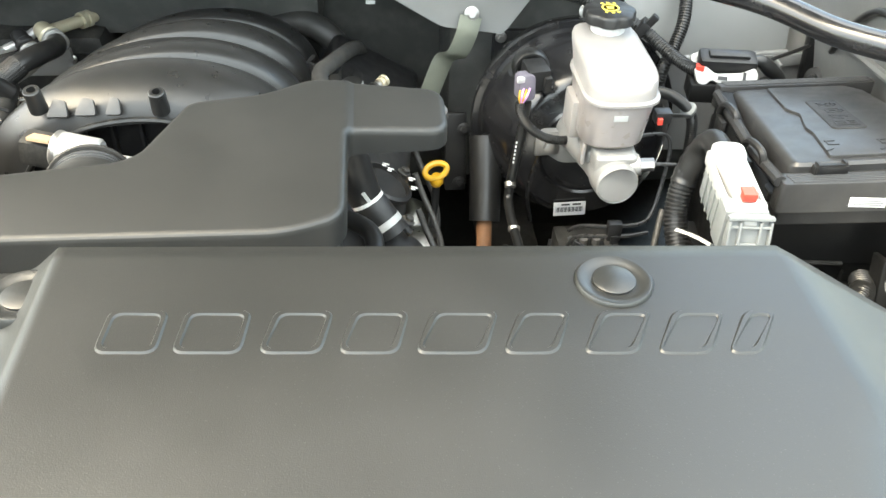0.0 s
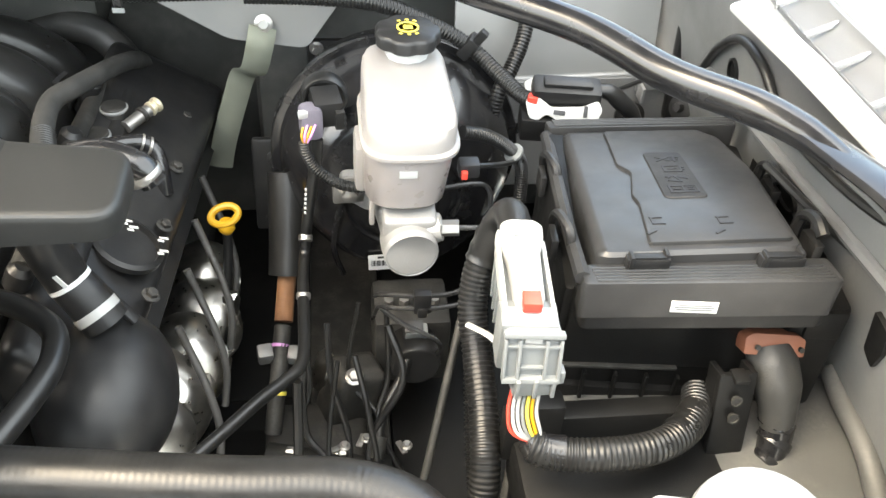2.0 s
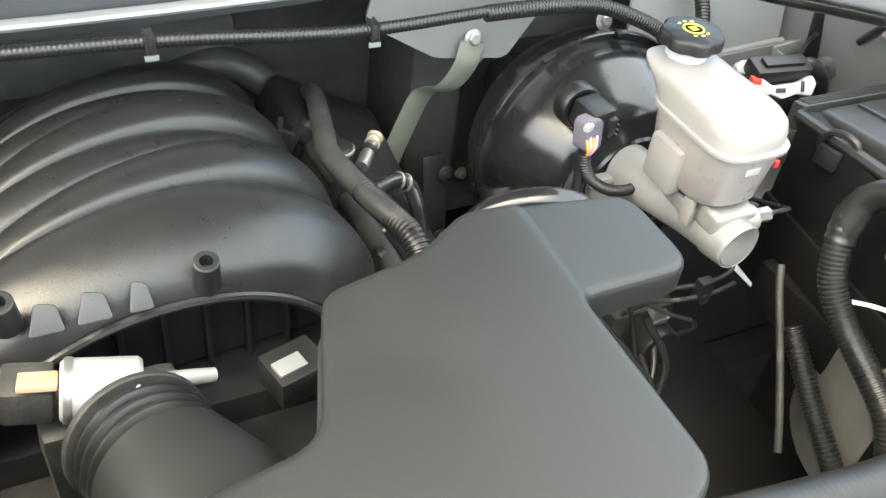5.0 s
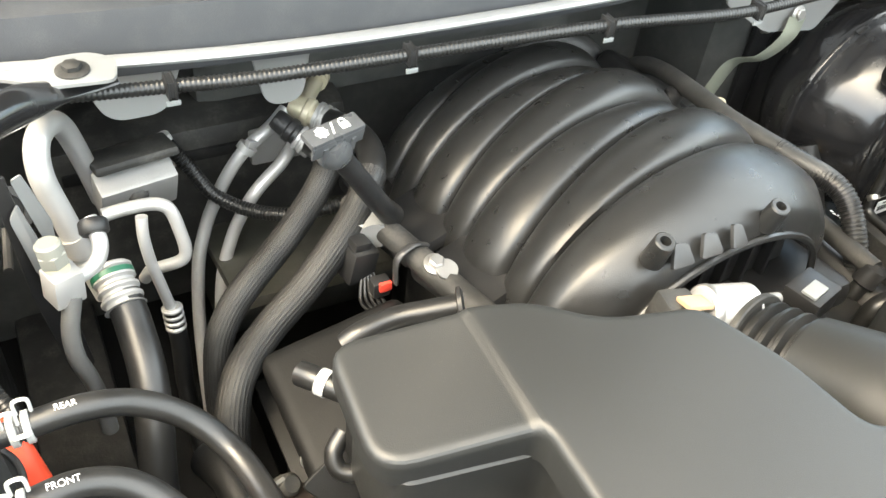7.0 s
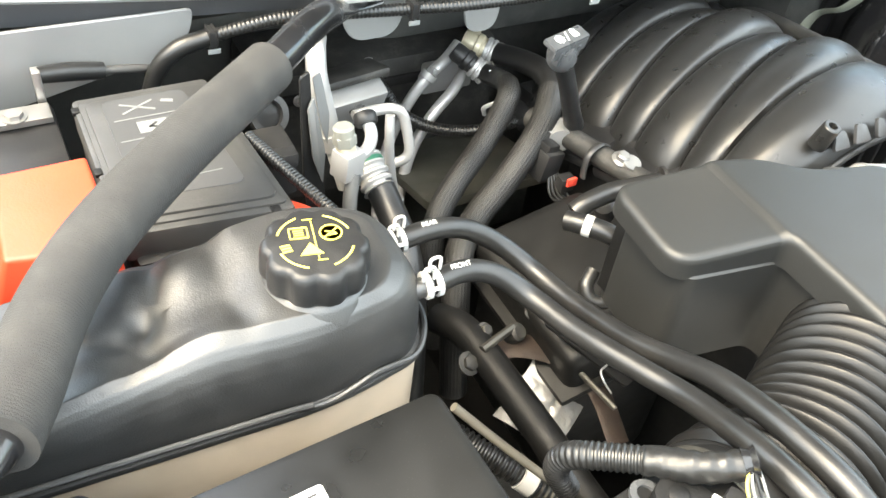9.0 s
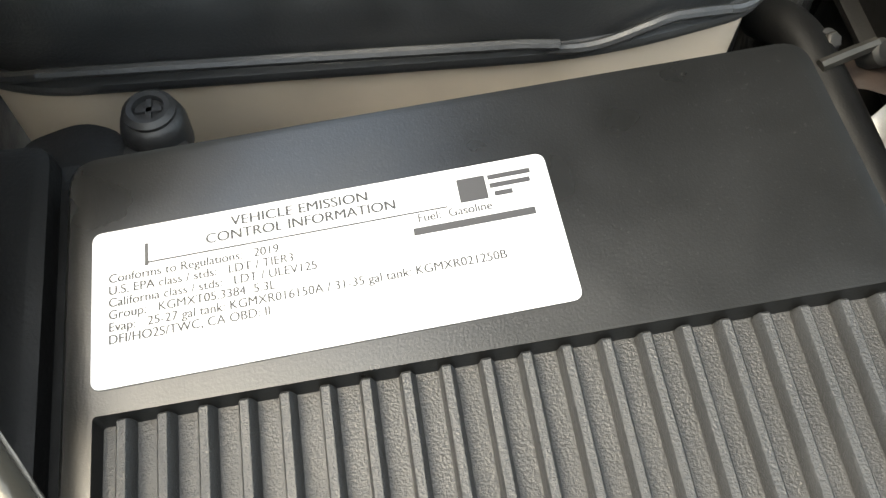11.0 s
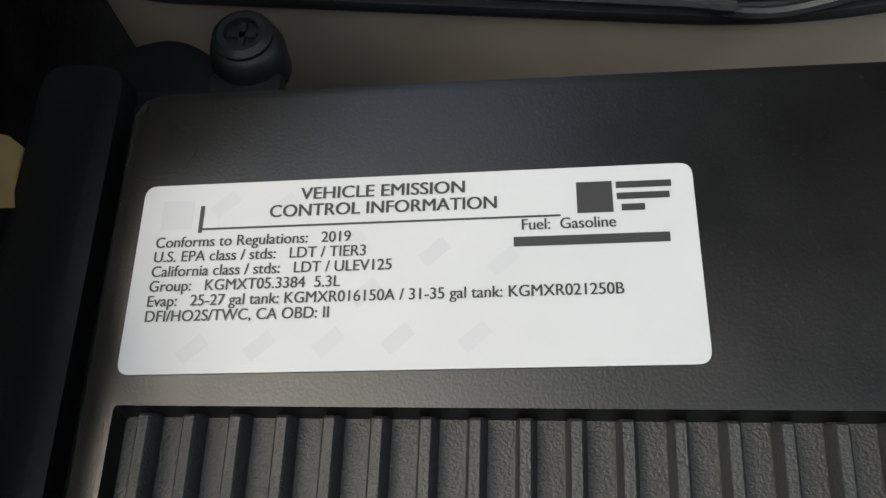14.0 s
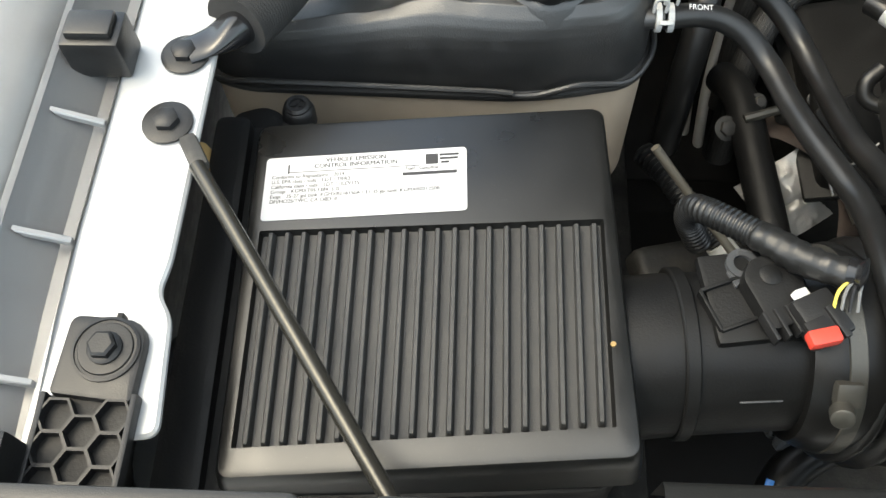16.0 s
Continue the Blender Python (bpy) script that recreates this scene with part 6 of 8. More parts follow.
for i in range(NR):
    u = (i + 0.5) / NR
    xt, xb = -0.758 + u * 0.192, -0.7545 + u * 0.188
    yt, yb = 0.379 + 0.003 * u, 0.253 + 0.014 * u
    ang = math.degrees(math.atan2(xt - xb, yt - yb))
    rib = box((0, 0, 0), (0.0042, yt - yb, 0.0056), 0.0007, (0, 0, 0), 1)
    for v in rib.verts:
        if v.co.z > 0.001:
            v.co.y *= 0.985
            v.co.x *= 0.7
    rx = (xt + xb) / 2
    part("rib", moved(rib, Matrix.Translation((rx, (yt + yb) / 2, 1.0502 + (rx + 0.665) * SX)) @ Matrix.Rotation(radians(-ang), 4, "Z") @ Matrix.Rotation(radians(-4.3), 4, "Y")), RIBFLOOR, lidb)
clip = part("clip", join(lathe([(0.0112, 0.0), (0.0112, 0.010), (0.0100, 0.0135), (0.0080, 0.0150)], (-0.758, 0.492, 1.000), (0, 0.05, 1), 28), box((-0.758, 0.480, 1.004), (0.022, 0.014, 0.008), 0.003)), BLACK, ac, "black screw clip of the lid")
part("screw", lathe([(0.0085, 0), (0.0088, 0.0016), (0.0070, 0.0030), (0.0052, 0.0028), (0.0050, 0.0006)], (-0.758, 0.493, 1.0148), (0, 0.05, 1), 24), BLACK, clip, "hollow black screw")
part("screw_cross", join(box((-0.758, 0.493, 1.0160), (0.0085, 0.0018, 0.0012), 0), box((-0.758, 0.493, 1.0160), (0.0018, 0.0085, 0.0012), 0)), BLACK, clip)
part("tongue", box((-0.756, 0.4735, 1.0105), (0.020, 0.0022, 0.0030), 0.0006), CAPGREY, clip, "thin pale edge")
part("arm", prism(rounded([(-0.800, 0.470), (-0.768, 0.474), (-0.766, 0.492), (-0.782, 0.500), (-0.804, 0.492)], 0.008), 0.985, 1.008, 0.005), DEEP, clip)
part("speck", lathe([(0.0016, 0), (0.0014, 0.0008)], (-0.564, 0.309, 1.0601), (0, 0, 1), 10), OCHRE, lidb, "small tan speck")

# printed emission label
lb = thing("emission_label", (-0.70, 0.41, 1.05), "white emission control label with black print", "label")
TL, TR, BR = Vector((-0.763, 0.429, 1.0445)), Vector((-0.643, 0.434, 1.0535)), Vector((-0.641, 0.391, 1.0538))
ex = (TR - TL).normalized()
ez = Vector((-SX, 0, 1)).normalized()
ey = ez.cross(ex).normalized()
LW, LH = (TR - TL).length, 0.0437
org = (TL + BR) / 2
org.z = 1.0527 + (org.x + 0.665) * SX
LBM = Matrix(((ex.x, ey.x, ez.x, org.x), (ex.y, ey.y, ez.y, org.y), (ex.z, ey.z, ez.z, org.z), (0, 0, 0, 1)))
part("sheet", moved(prism(rounded([(-LW / 2, -LH / 2), (LW / 2, -LH / 2), (LW / 2, LH / 2), (-LW / 2, LH / 2)], 0.0028), 0, 0.00025, 0), LBM), PAPER, lb)


def print_at(text, u, v, size, align="LEFT", bold=0.0, squeeze=0.9):
    """Print on the label; u, v run from its upper left corner, in shares of its width and height."""
    for k in range(2 if bold else 1):
        writing(text, size, INK, LBM @ Matrix.Translation(((u - 0.5) * LW + k * bold, (0.5 - v) * LH, 0.0004 + 0.00002 * k)), lb, "line of black print", align, "print_line", 0.0, 0.0, squeeze)


def bar_at(u, v, w, h, mat=INK, turn=0.0, name="print_bar"):
    part(name, moved(box((0, 0, 0), (w * LW, h * LH, 0.00004), 0), LBM @ Matrix.Translation(((u - 0.5) * LW, (0.5 - v) * LH, 0.00028 if mat is PALEINK else 0.00034)) @ Matrix.Rotation(radians(turn), 4, "Z")), mat, lb)


print_at("VEHICLE EMISSION", 0.452, 0.112, 0.0042, "CENTER", 0.00022, 1.04)
print_at("CONTROL INFORMATION", 0.452, 0.204, 0.0042, "CENTER", 0.00022, 1.0)
bar_at(0.445, 0.255, 0.65, 0.011)
for k, text in enumerate(("Conforms to Regulations:   2019", "U.S. EPA class / stds:   LDT / TIER3", "California class / stds:   LDT / ULEV125", "Group:   KGMXT05.3384  5.3L",
                          "Evap:   25-27 gal tank: KGMXR016150A / 31-35 gal tank: KGMXR021250B", "DFI/HO2S/TWC, CA OBD: II")):
    print_at(text, 0.035, 0.350 + 0.078 * k, 0.0036, bold=0.00013, squeeze=0.92)
print_at("Fuel:  Gasoline", 0.70, 0.325, 0.0036, bold=0.00013, squeeze=0.92)
bar_at(0.820, 0.385, 0.265, 0.05)
bar_at(0.83, 0.165, 0.062, 0.165)
for k in range(3):
    bar_at(0.925 - (0.01, 0.012, 0.03)[k], 0.105 + 0.06 * k, (0.095, 0.09, 0.04)[k], 0.035)
bar_at(0.117, 0.20, 0.008, 0.15)
bar_at(0.07, 0.17, 0.06, 0.16, PALEINK)
for u, v in ((0.16, 0.12), (0.27, 0.14), (0.13, 0.88), (0.25, 0.87), (0.37, 0.86), (0.49, 0.85), (0.62, 0.85), (0.40, 0.36), (0.55, 0.42), (0.67, 0.48), (0.43, 0.62)):
    bar_at(u, v, 0.055, 0.075, PALEINK, 40, "faint_watermark")

# prop rod and the wing flange pieces
solo("prop_rod", tube([(-0.786, 0.392, 1.093), (-0.752, 0.342, 1.093), (-0.673, 0.225, 1.091), (-0.62, 0.147, 1.09)], 0.0045, 14), ROD, "slim grey steel bonnet prop rod", "prop rod")
solo("prop_rod_pivot", join(box((-0.790, 0.402, 1.090), (0.010, 0.024, 0.008), 0.003, (0, 0, 30)), tube([(-0.790, 0.40, 1.06), (-0.789, 0.398, 1.092)], 0.004, 8)), DARK, "dull prop rod pivot", "pivot")
leaf_edge = [(0.011 * math.cos(a) * (1 - 0.25 * math.cos(2 * a)), 0.007 * math.sin(a) * (1 + 0.22 * math.cos(5 * a))) for a in np.linspace(0, 2 * math.pi, 25)[:-1]]
leaf = prism(leaf_edge, 0, 0.0006, 0, zfun=lambda x, y: 40 * y * y + 12 * x * x - 0.15 * x)
solo("dead_leaf", moved(leaf, Matrix.Translation((-0.809, 0.4375, 1.030)) @ Matrix.Scale(1.3, 4) @ Euler((0.5, 0.5, 0.9)).to_matrix().to_4x4()), OCHRE, "curled ochre dead leaf", "leaf")
for x, y in ((-0.807, 0.470), (-0.808, 0.421), ):
    solo("flange_bolt", hexbolt((x, y, 1.091), (0, 0, 1), 0.0075, 1.9, 0.006), BLACK, "black flanged bolt on the wing flange", "bolt", "flange bolts")
hb = thing("honeycomb_bracket", (-0.81, 0.25, 1.09), "black plastic honeycomb bracket bolted to the flange", "bracket")
part("head", prism(rounded([(-0.832, 0.262), (-0.792, 0.258), (-0.791, 0.300), (-0.830, 0.302)], [0.003, 0.003, 0.014, 0.006]), 1.0905, 1.097, 0.002), BLACK, hb)
part("washer", lathe([(0.0165, 0), (0.0165, 0.0012), (0.0150, 0.0016), (0.0148, 0.0008), (0.0135, 0.0008), (0.0130, 0.0016), (0.0110, 0.0018)], (-0.809, 0.284, 1.097), (0, 0, 1), 36), BLACK, hb)
part("slot", box((-0.806, 0.2995, 1.0945), (0.0030, 0.007, 0.0066), 0.0005), DEEP, hb, "dark slot")
part("bolt", hexbolt((-0.809, 0.284, 1.0985), (0, 0, 1), 0.0070, 1.2, 0.006), BLACK, hb)
part("tail", prism(rounded([(-0.836, 0.12), (-0.790, 0.12), (-0.790, 0.262), (-0.832, 0.264)], 0.003), 1.0905, 1.092, 0), DEEP, hb)
for s in (-0.8335, -0.7905):
    part("edge", box((s, 0.19, 1.094), (0.003, 0.145, 0.008), 0.001), BLACK, hb)
cell = lathe([(0.0094, 0), (0.0093, 0.006), (0.0080, 0.006), (0.0078, 0.0)], (0, 0, 0), (0, 0, 1), 6)
cell_mesh = mesh_of("cell", cell, BLACK)
for r in range(9):
    for c in range(3):
        ob = new("cell", cell_mesh)
        ob.parent = hb
        ob.matrix_parent_inverse = Matrix.Translation(hb.location).inverted()
        ob.matrix_basis = Matrix.Translation((-0.8254 + 0.0134 * c, 0.2515 - 0.0155 * r - 0.00775 * (c % 2), 1.0915))
for y in (0.465, 0.225):
    solo("bonnet_stop", join(box((-0.851, y, 1.105), (0.034, 0.026, 0.028), 0.003), box((-0.851, y, 1.121), (0.026, 0.018, 0.006), 0.002)), RUBBER, "square black rubber bonnet stop", "bonnet stop", "bonnet stops")

# ---- airflow meter tube and the big bellows ----
maf = thing("airflow_tube", (-0.49, 0.33, 0.96), "black airflow meter tube with a steel clamp", "airflow tube")
part("tube", tube([(-0.556, 0.322, 1.008), (-0.52, 0.325, 1.011), (-0.445, 0.33, 1.012)], [0.047, 0.046, 0.045], 32), DEEP, maf)
part("tube_step", lathe([(0.0478, -0.004), (0.0490, -0.003), (0.0490, 0.003), (0.0478, 0.004)], (-0.523, 0.325, 1.011), (1, 0.05, 0), 48), DEEP, maf, "raised ring of the tube")
part("clamp", lathe([(0.0572, -0.0050), (0.0585, -0.0042), (0.0585, 0.0042), (0.0572, 0.0050)], (-0.444, 0.3303, 1.0118), (1, 0.05, 0), 48), WORN, maf, "worn steel hose clamp")
part("clamp_screw", join(box((-0.447, 0.289, 1.052), (0.014, 0.014, 0.009), 0.003, (45, 0, 0)), lathe([(0.0055, 0), (0.0060, 0.001), (0.0060, 0.008), (0.0045, 0.009)], (-0.450, 0.282, 1.048), (-0.2, -0.8, 0.5), 16)), WORN, maf)
part("mould_line", box((-0.487, 0.287, 1.0415), (0.022, 0.0010, 0.0010), 0.0003, (0, 0, 4)), SMOKE, maf, "fine moulded line")
part("sensor_seat", box((-0.486, 0.340, 1.056), (0.056, 0.052, 0.008), 0.003, (0, 0, 8)), DEEP, maf)
part("seat_frame", moved(join(box((-0.0, 0.012, 0), (0.028, 0.002, 0.006), 0.0006), box((-0.0, -0.012, 0), (0.028, 0.002, 0.006), 0.0006), box((-0.014, 0, 0), (0.002, 0.024, 0.006), 0.0006), box((0.014, 0, 0), (0.002, 0.024, 0.006), 0.0006)), Matrix.Translation((-0.500, 0.334, 1.0595)) @ Matrix.Rotation(radians(22), 4, "Z")), DEEP, maf, "raised frame on the seat")
part("sensor", moved(join(prism(rounded([(-0.014, -0.020), (0.014, -0.020), (0.014, 0.012), (0.006, 0.020), (-0.006, 0.020), (-0.014, 0.012)], 0.004), 0, 0.012, 0.002), lathe([(0.0058, 0.010), (0.0058, 0.0125), (0.0045, 0.0132)], (0, 0.008, 0), (0, 0, 1), 24)), Matrix.Translation((-0.480, 0.338, 1.059)) @ Matrix.Rotation(radians(22), 4, "Z")), DEEP, maf)
for i in range(4):
    part("sensor_rib", box((-0.487 + 0.006 * i, 0.316 + 0.0022 * i, 1.069), (0.0022, 0.016, 0.008), 0.0006, (0, 0, 22)), BLACK, maf)
part("bushing", join(lathe([(0.0085, 0), (0.0085, 0.004), (0.0048, 0.004), (0.0048, 0.001)], (-0.494, 0.356, 1.0595), (0, 0, 1), 28), prism(rounded([(-0.5025, 0.352), (-0.493, 0.349), (-0.4985, 0.342)], 0.001), 1.0595, 1.0620, 0.0006)), SMOKE, maf, "grey metal keyhole bushing")
part("bushing_hole", lathe([(0.0047, 0), (0.0047, 0.0012)], (-0.494, 0.356, 1.0600), (0, 0, 1), 20), DEEP, maf)
part("chip", box((-0.470, 0.331, 1.0745), (0.008, 0.009, 0.005), 0.001, (0, 20, 28)), WINK, maf, "small white tab")
part("plug", join(box((-0.463, 0.320, 1.073), (0.022, 0.026, 0.013), 0.003, (0, 0, 26)), box((-0.467, 0.312, 1.0800), (0.012, 0.010, 0.003), 0.001, (0, 0, 26)), box((-0.457, 0.316, 1.0800), (0.004, 0.018, 0.003), 0.001, (0, 0, 26))), BLACK, maf)
part("lock", box((-0.4655, 0.3070, 1.0800), (0.016, 0.0085, 0.0075), 0.002, (0, 0, 14)), REDTAB, maf, "bright red lock")
for i, m in enumerate((YINK, CAPGREY, BLACK, CAPGREY)):
    part("wire", tube([(-0.458 + 0.004 * i, 0.322, 1.078), (-0.456 + 0.0035 * i, 0.330, 1.084), (-0.450 + 0.002 * i, 0.336, 1.086)], 0.0009, 6), m, maf)
al = thing("airflow_loom", (-0.50, 0.41, 1.0), "corrugated loom to the airflow meter with a taped end", "loom")
AL = [(-0.500, 0.400, 1.005), (-0.511, 0.403, 1.028), (-0.513, 0.399, 1.048), (-0.507, 0.389, 1.060), (-0.487, 0.370, 1.070), (-0.466, 0.350, 1.079), (-0.446, 0.340, 1.083)]
part("sleeve", tube(AL[:6], 0.0080, 20, ripple=(0.0034, 0.0008)), LOOM, al)
tape = tube(AL[4:], 0.0086, 20, ripple=(0.0075, 0.0006))
for v in tape.verts:
    v.co += 0.0011 * noise.noise_vector(v.co * 160)
part("tape_wrap", tape, RUBBER, al, "wrinkled shiny black tape", sharp=80)
part("tape_end", moved(lathe([(0.004, 0), (0.0085, 0.002), (0.0070, 0.006), (0.0090, 0.009), (0.003, 0.010)], (0, 0, 0), (0, 0, 1), 9), Matrix.Translation((-0.450, 0.342, 1.083)) @ Euler((1.1, 0.4, 0.9)).to_matrix().to_4x4()), GLOSS, al, "frayed tape end")
bel = thing("intake_bellows", (-0.33, 0.38, 0.95), "large ribbed black rubber intake bellows", "bellows")
line = resample(catmull([(-0.446, 0.330, 1.008), (-0.40, 0.336, 1.000), (-0.34, 0.356, 0.996), (-0.27, 0.39, 0.99), (-0.20, 0.42, 0.98), (-0.12, 0.44, 0.975)], 24), 0.0150 / 8)
wave = (0.0, 0.04, 0.45, 0.9, 1.0, 0.9, 0.45, 0.04)
swell = lambda x: 0.0575 + 0.0085 * smooth((x + 0.452) / 0.025) * (1 - smooth((x + 0.40) / 0.09))
part("bellows", sweep(line, [swell(p.x) - (0.0075 + 0.005 * smooth((p.x + 0.42) / 0.06)) * (1 - wave[i % 8]) for i, p in enumerate(line)], 40), BELLOW, bel, sharp=80)
part("cuff", tube([(-0.462, 0.330, 1.012), (-0.450, 0.330, 1.012), (-0.432, 0.331, 1.0115), (-0.424, 0.332, 1.011)], [0.052, 0.0575, 0.0575, 0.054], 36), BELLOW, bel)

# ---- coolant tank ----
tank = thing("coolant_tank", (-0.66, 0.58, 0.88), "coolant tank with a black upper shell and tan lower half", "coolant tank")
ring = rounded([(-0.535, 0.535), (-0.518, 0.56), (-0.518, 0.620), (-0.56, 0.645), (-0.82, 0.645), (-0.83, 0.54), (-0.80, 0.528), (-0.60, 0.522)], [0.02, 0.02, 0.03, 0.03, 0.03, 0.02, 0.03, 0.03], 6)


def grown(poly, k):
    cx, cy = -0.674, 0.587
    return [(cx + (x - cx) * (1 + k / 0.15), cy + (y - cy) * (1 + k / 0.07)) for x, y in poly]


CC = Vector((-0.593, 0.569, 1.061))
SIDE = [(0.0, 1.030), (0.012, 1.027), (0.024, 1.017), (0.034, 0.998), (0.042, 0.968), (0.049, 0.925), (0.0545, 0.87), (0.058, 0.80), (0.0605, 0.75), (0.061, 0.5), (0.061, 0.02)]
hump = lambda x, y, cx, cy, rx, ry: math.exp(-((x - cx) / rx) ** 2 - ((y - cy) / ry) ** 2)


def tank_relief(x, y):
    """Rise and fall of the blown shell: a flat round the cap, a step beside it, two pinched dents, lumps between them."""
    z = 0.003 - 0.008 * smooth((-0.628 - x) / 0.020) * smooth((y - 0.53) / 0.03) - 0.016 * smooth((-0.66 - x) / 0.13)
    z += 0.006 * hump(x, y, -0.664, 0.606, 0.020, 0.022) + 0.005 * hump(x, y, -0.662, 0.552, 0.022, 0.016) + 0.005 * hump(x, y, -0.735, 0.578, 0.024, 0.024) + 0.003 * hump(x, y, -0.745, 0.612, 0.03, 0.02)
    z -= 0.006 * hump(x, y, -0.698, 0.580, 0.008, 0.010) + 0.0035 * hump(x, y, -0.698, 0.554, 0.007, 0.010)
    z -= 0.003 * hump(x - 0.35 * (y - 0.58), 0, -0.699, 0, 0.008, 1) * smooth((y - 0.53) / 0.02)
    z -= 0.003 * hump(0, y + 0.25 * (x + 0.7), 0, 0.566, 1, 0.008) * smooth((-0.69 - x) / 0.03)
    z -= 0.0025 * hump(x, y, -0.632, 0.592, 0.005, 0.022)
    return z


def tank_upper():
    """The upper shell, drawn in as it rises, with its blown lumps and dents."""
    bm = bmesh.new()
    c = Vector((-0.674, 0.587, 0))
    rim = resample([Vector((x, y, 0)) for x, y in ring + ring[:1]], 0.0048)[:-1]
    prof = []
    for (h0, s0), (h1, s1) in zip(SIDE, SIDE[1:]):
        m = 12 if s1 in (0.5, 0.02) else 4
        prof += [(h0 + (h1 - h0) * k / m, s0 + (s1 - s0) * k / m) for k in range(m)]
    prof.append(SIDE[-1])
    rows = []
    for h, s in prof:
        row = []
        for p in rim:
            d = (p - c).normalized()
            q = p - d * (1.03 - max(s, 0.75)) * 0.085
            q = c + (q - c) * min(1.0, s / 0.75)
            w = smooth(h / 0.05)
            z = 0.998 + h + w * tank_relief(q.x, q.y) + (1 - smooth(h / 0.02)) * (0.0035 * math.sin((q.x + 0.66) * 84) - 0.0008)
            row.append(bm.verts.new((q.x, q.y + 0.003 * w * (1 - s) * math.sin(q.x * 48), z)))
        rows.append(row)
    for a, b in zip(rows, rows[1:]):
        m = len(a)
        for i in range(m):
            bm.faces.new((a[i], a[(i + 1) % m], b[(i + 1) % m], b[i]))
    bm.faces.new(rows[-1])
    return bm


part("upper_shell", tank_upper(), TANK, tank, sharp=80)
part("seam", tube([(*p, 0.9995 + 0.0035 * math.sin((p[0] + 0.66) * 84)) for p in grown(ring, 0.0045)] + [(*grown(ring, 0.0045)[0], 0.9995 + 0.0035 * math.sin((grown(ring, 0.0045)[0][0] + 0.66) * 84))], 0.0022, 8, 2), TANK, tank, "rolled bead of the seam")
part("flange", prism(grown(ring, 0.0055), 0.9905, 0.9960, 0.002, 2, None, True), TANK, tank, "pinched seam")
part("lower_half", prism(grown(ring, 0.001), 0.86, 0.992, 0.003), TAN, tank, "tan translucent lower half")
part("pedestal", lathe([(0.038, -0.010), (0.034, -0.001), (0.0315, 0.0025), (0.029, 0.004)], CC, (0, 0, 1), 40), TANK, tank)
part("neck", lathe([(0.029, -0.004), (0.0275, 0.006), (0.027, 0.012)], CC, (0, 0, 1), 36), TANK, tank)
ccap = part("cap", lathe([(0.0295, 0.0045), (0.0335, 0.0055), (0.0342, 0.008), (0.0338, 0.022), (0.0328, 0.0262), (0.0305, 0.0282), (0.0285, 0.0288), (0.0, 0.029)], CC, (0, 0, 1), 110, 10, 0.085), BLACK, tank, "ribbed black screw cap")


def cap_mark(bm, name="symbol"):
    part(name, moved(bm, Matrix.Translation(CC + Vector((0, 0, 0.0293))) @ Matrix.Rotation(radians(-12), 4, "Z")), YINK, ccap, "yellow printed symbol")


for a0, a1 in ((20, 70), (112, 160), (200, 252), (290, 340)):
    cap_mark(tube([(0.0232 * math.cos(radians(a)), 0.0232 * math.sin(radians(a)), 0) for a in np.linspace(a0, a1, 6)], 0.0007, 6, 2, flat=0.4), "symbol_arc")
cap_mark(join(box((0, 0.001, 0), (0.0007, 0.033, 0.0005), 0), box((-0.002, 0.0195, 0), (0.006, 0.0007, 0.0005), 0), box((0.002, -0.0165, 0), (0.006, 0.0007, 0.0005), 0)), "symbol_cross")
cap_mark(join(box((-0.009, 0.0125, 0), (0.011, 0.0009, 0.0006), 0), box((-0.009, 0.0035, 0), (0.011, 0.0009, 0.0006), 0), box((-0.0145, 0.008, 0), (0.0009, 0.009, 0.0006), 0), box((-0.0035, 0.008, 0), (0.0009, 0.009, 0.0006), 0)), "symbol_book")
cap_mark(join(*[box((-0.009, 0.006 + 0.002 * k, 0), (0.006, 0.0007, 0.0006), 0) for k in range(3)]), "symbol_lines")
cap_mark(lathe([(0.0072, -0.0002), (0.0072, 0.0003), (0.0062, 0.0003), (0.0062, -0.0002)], (0.0105, 0.006, 0), (0, 0, 1), 24), "symbol_ring")
cap_mark(join(box((0.0105, 0.006, 0), (0.0125, 0.0009, 0.0006), 0, (0, 0, 40)), box((0.0105, 0.0065, 0), (0.007, 0.0008, 0.0006), 0, (0, 0, -20)), box((0.0112, 0.004, 0), (0.006, 0.0008, 0.0006), 0, (0, 0, 5))), "symbol_strike")
cap_mark(prism([(-0.0105, -0.0115), (0.0035, -0.0115), (-0.0035, -0.0015)], -0.0002, 0.0004, 0), "symbol_triangle")
cap_mark(join(*[box((-0.0185 + 0.0005 * k, -0.002 - 0.0024 * k, 0), (0.006, 0.0013, 0.0006), 0, (0, 0, 10)) for k in range(3)]), "symbol_bars")
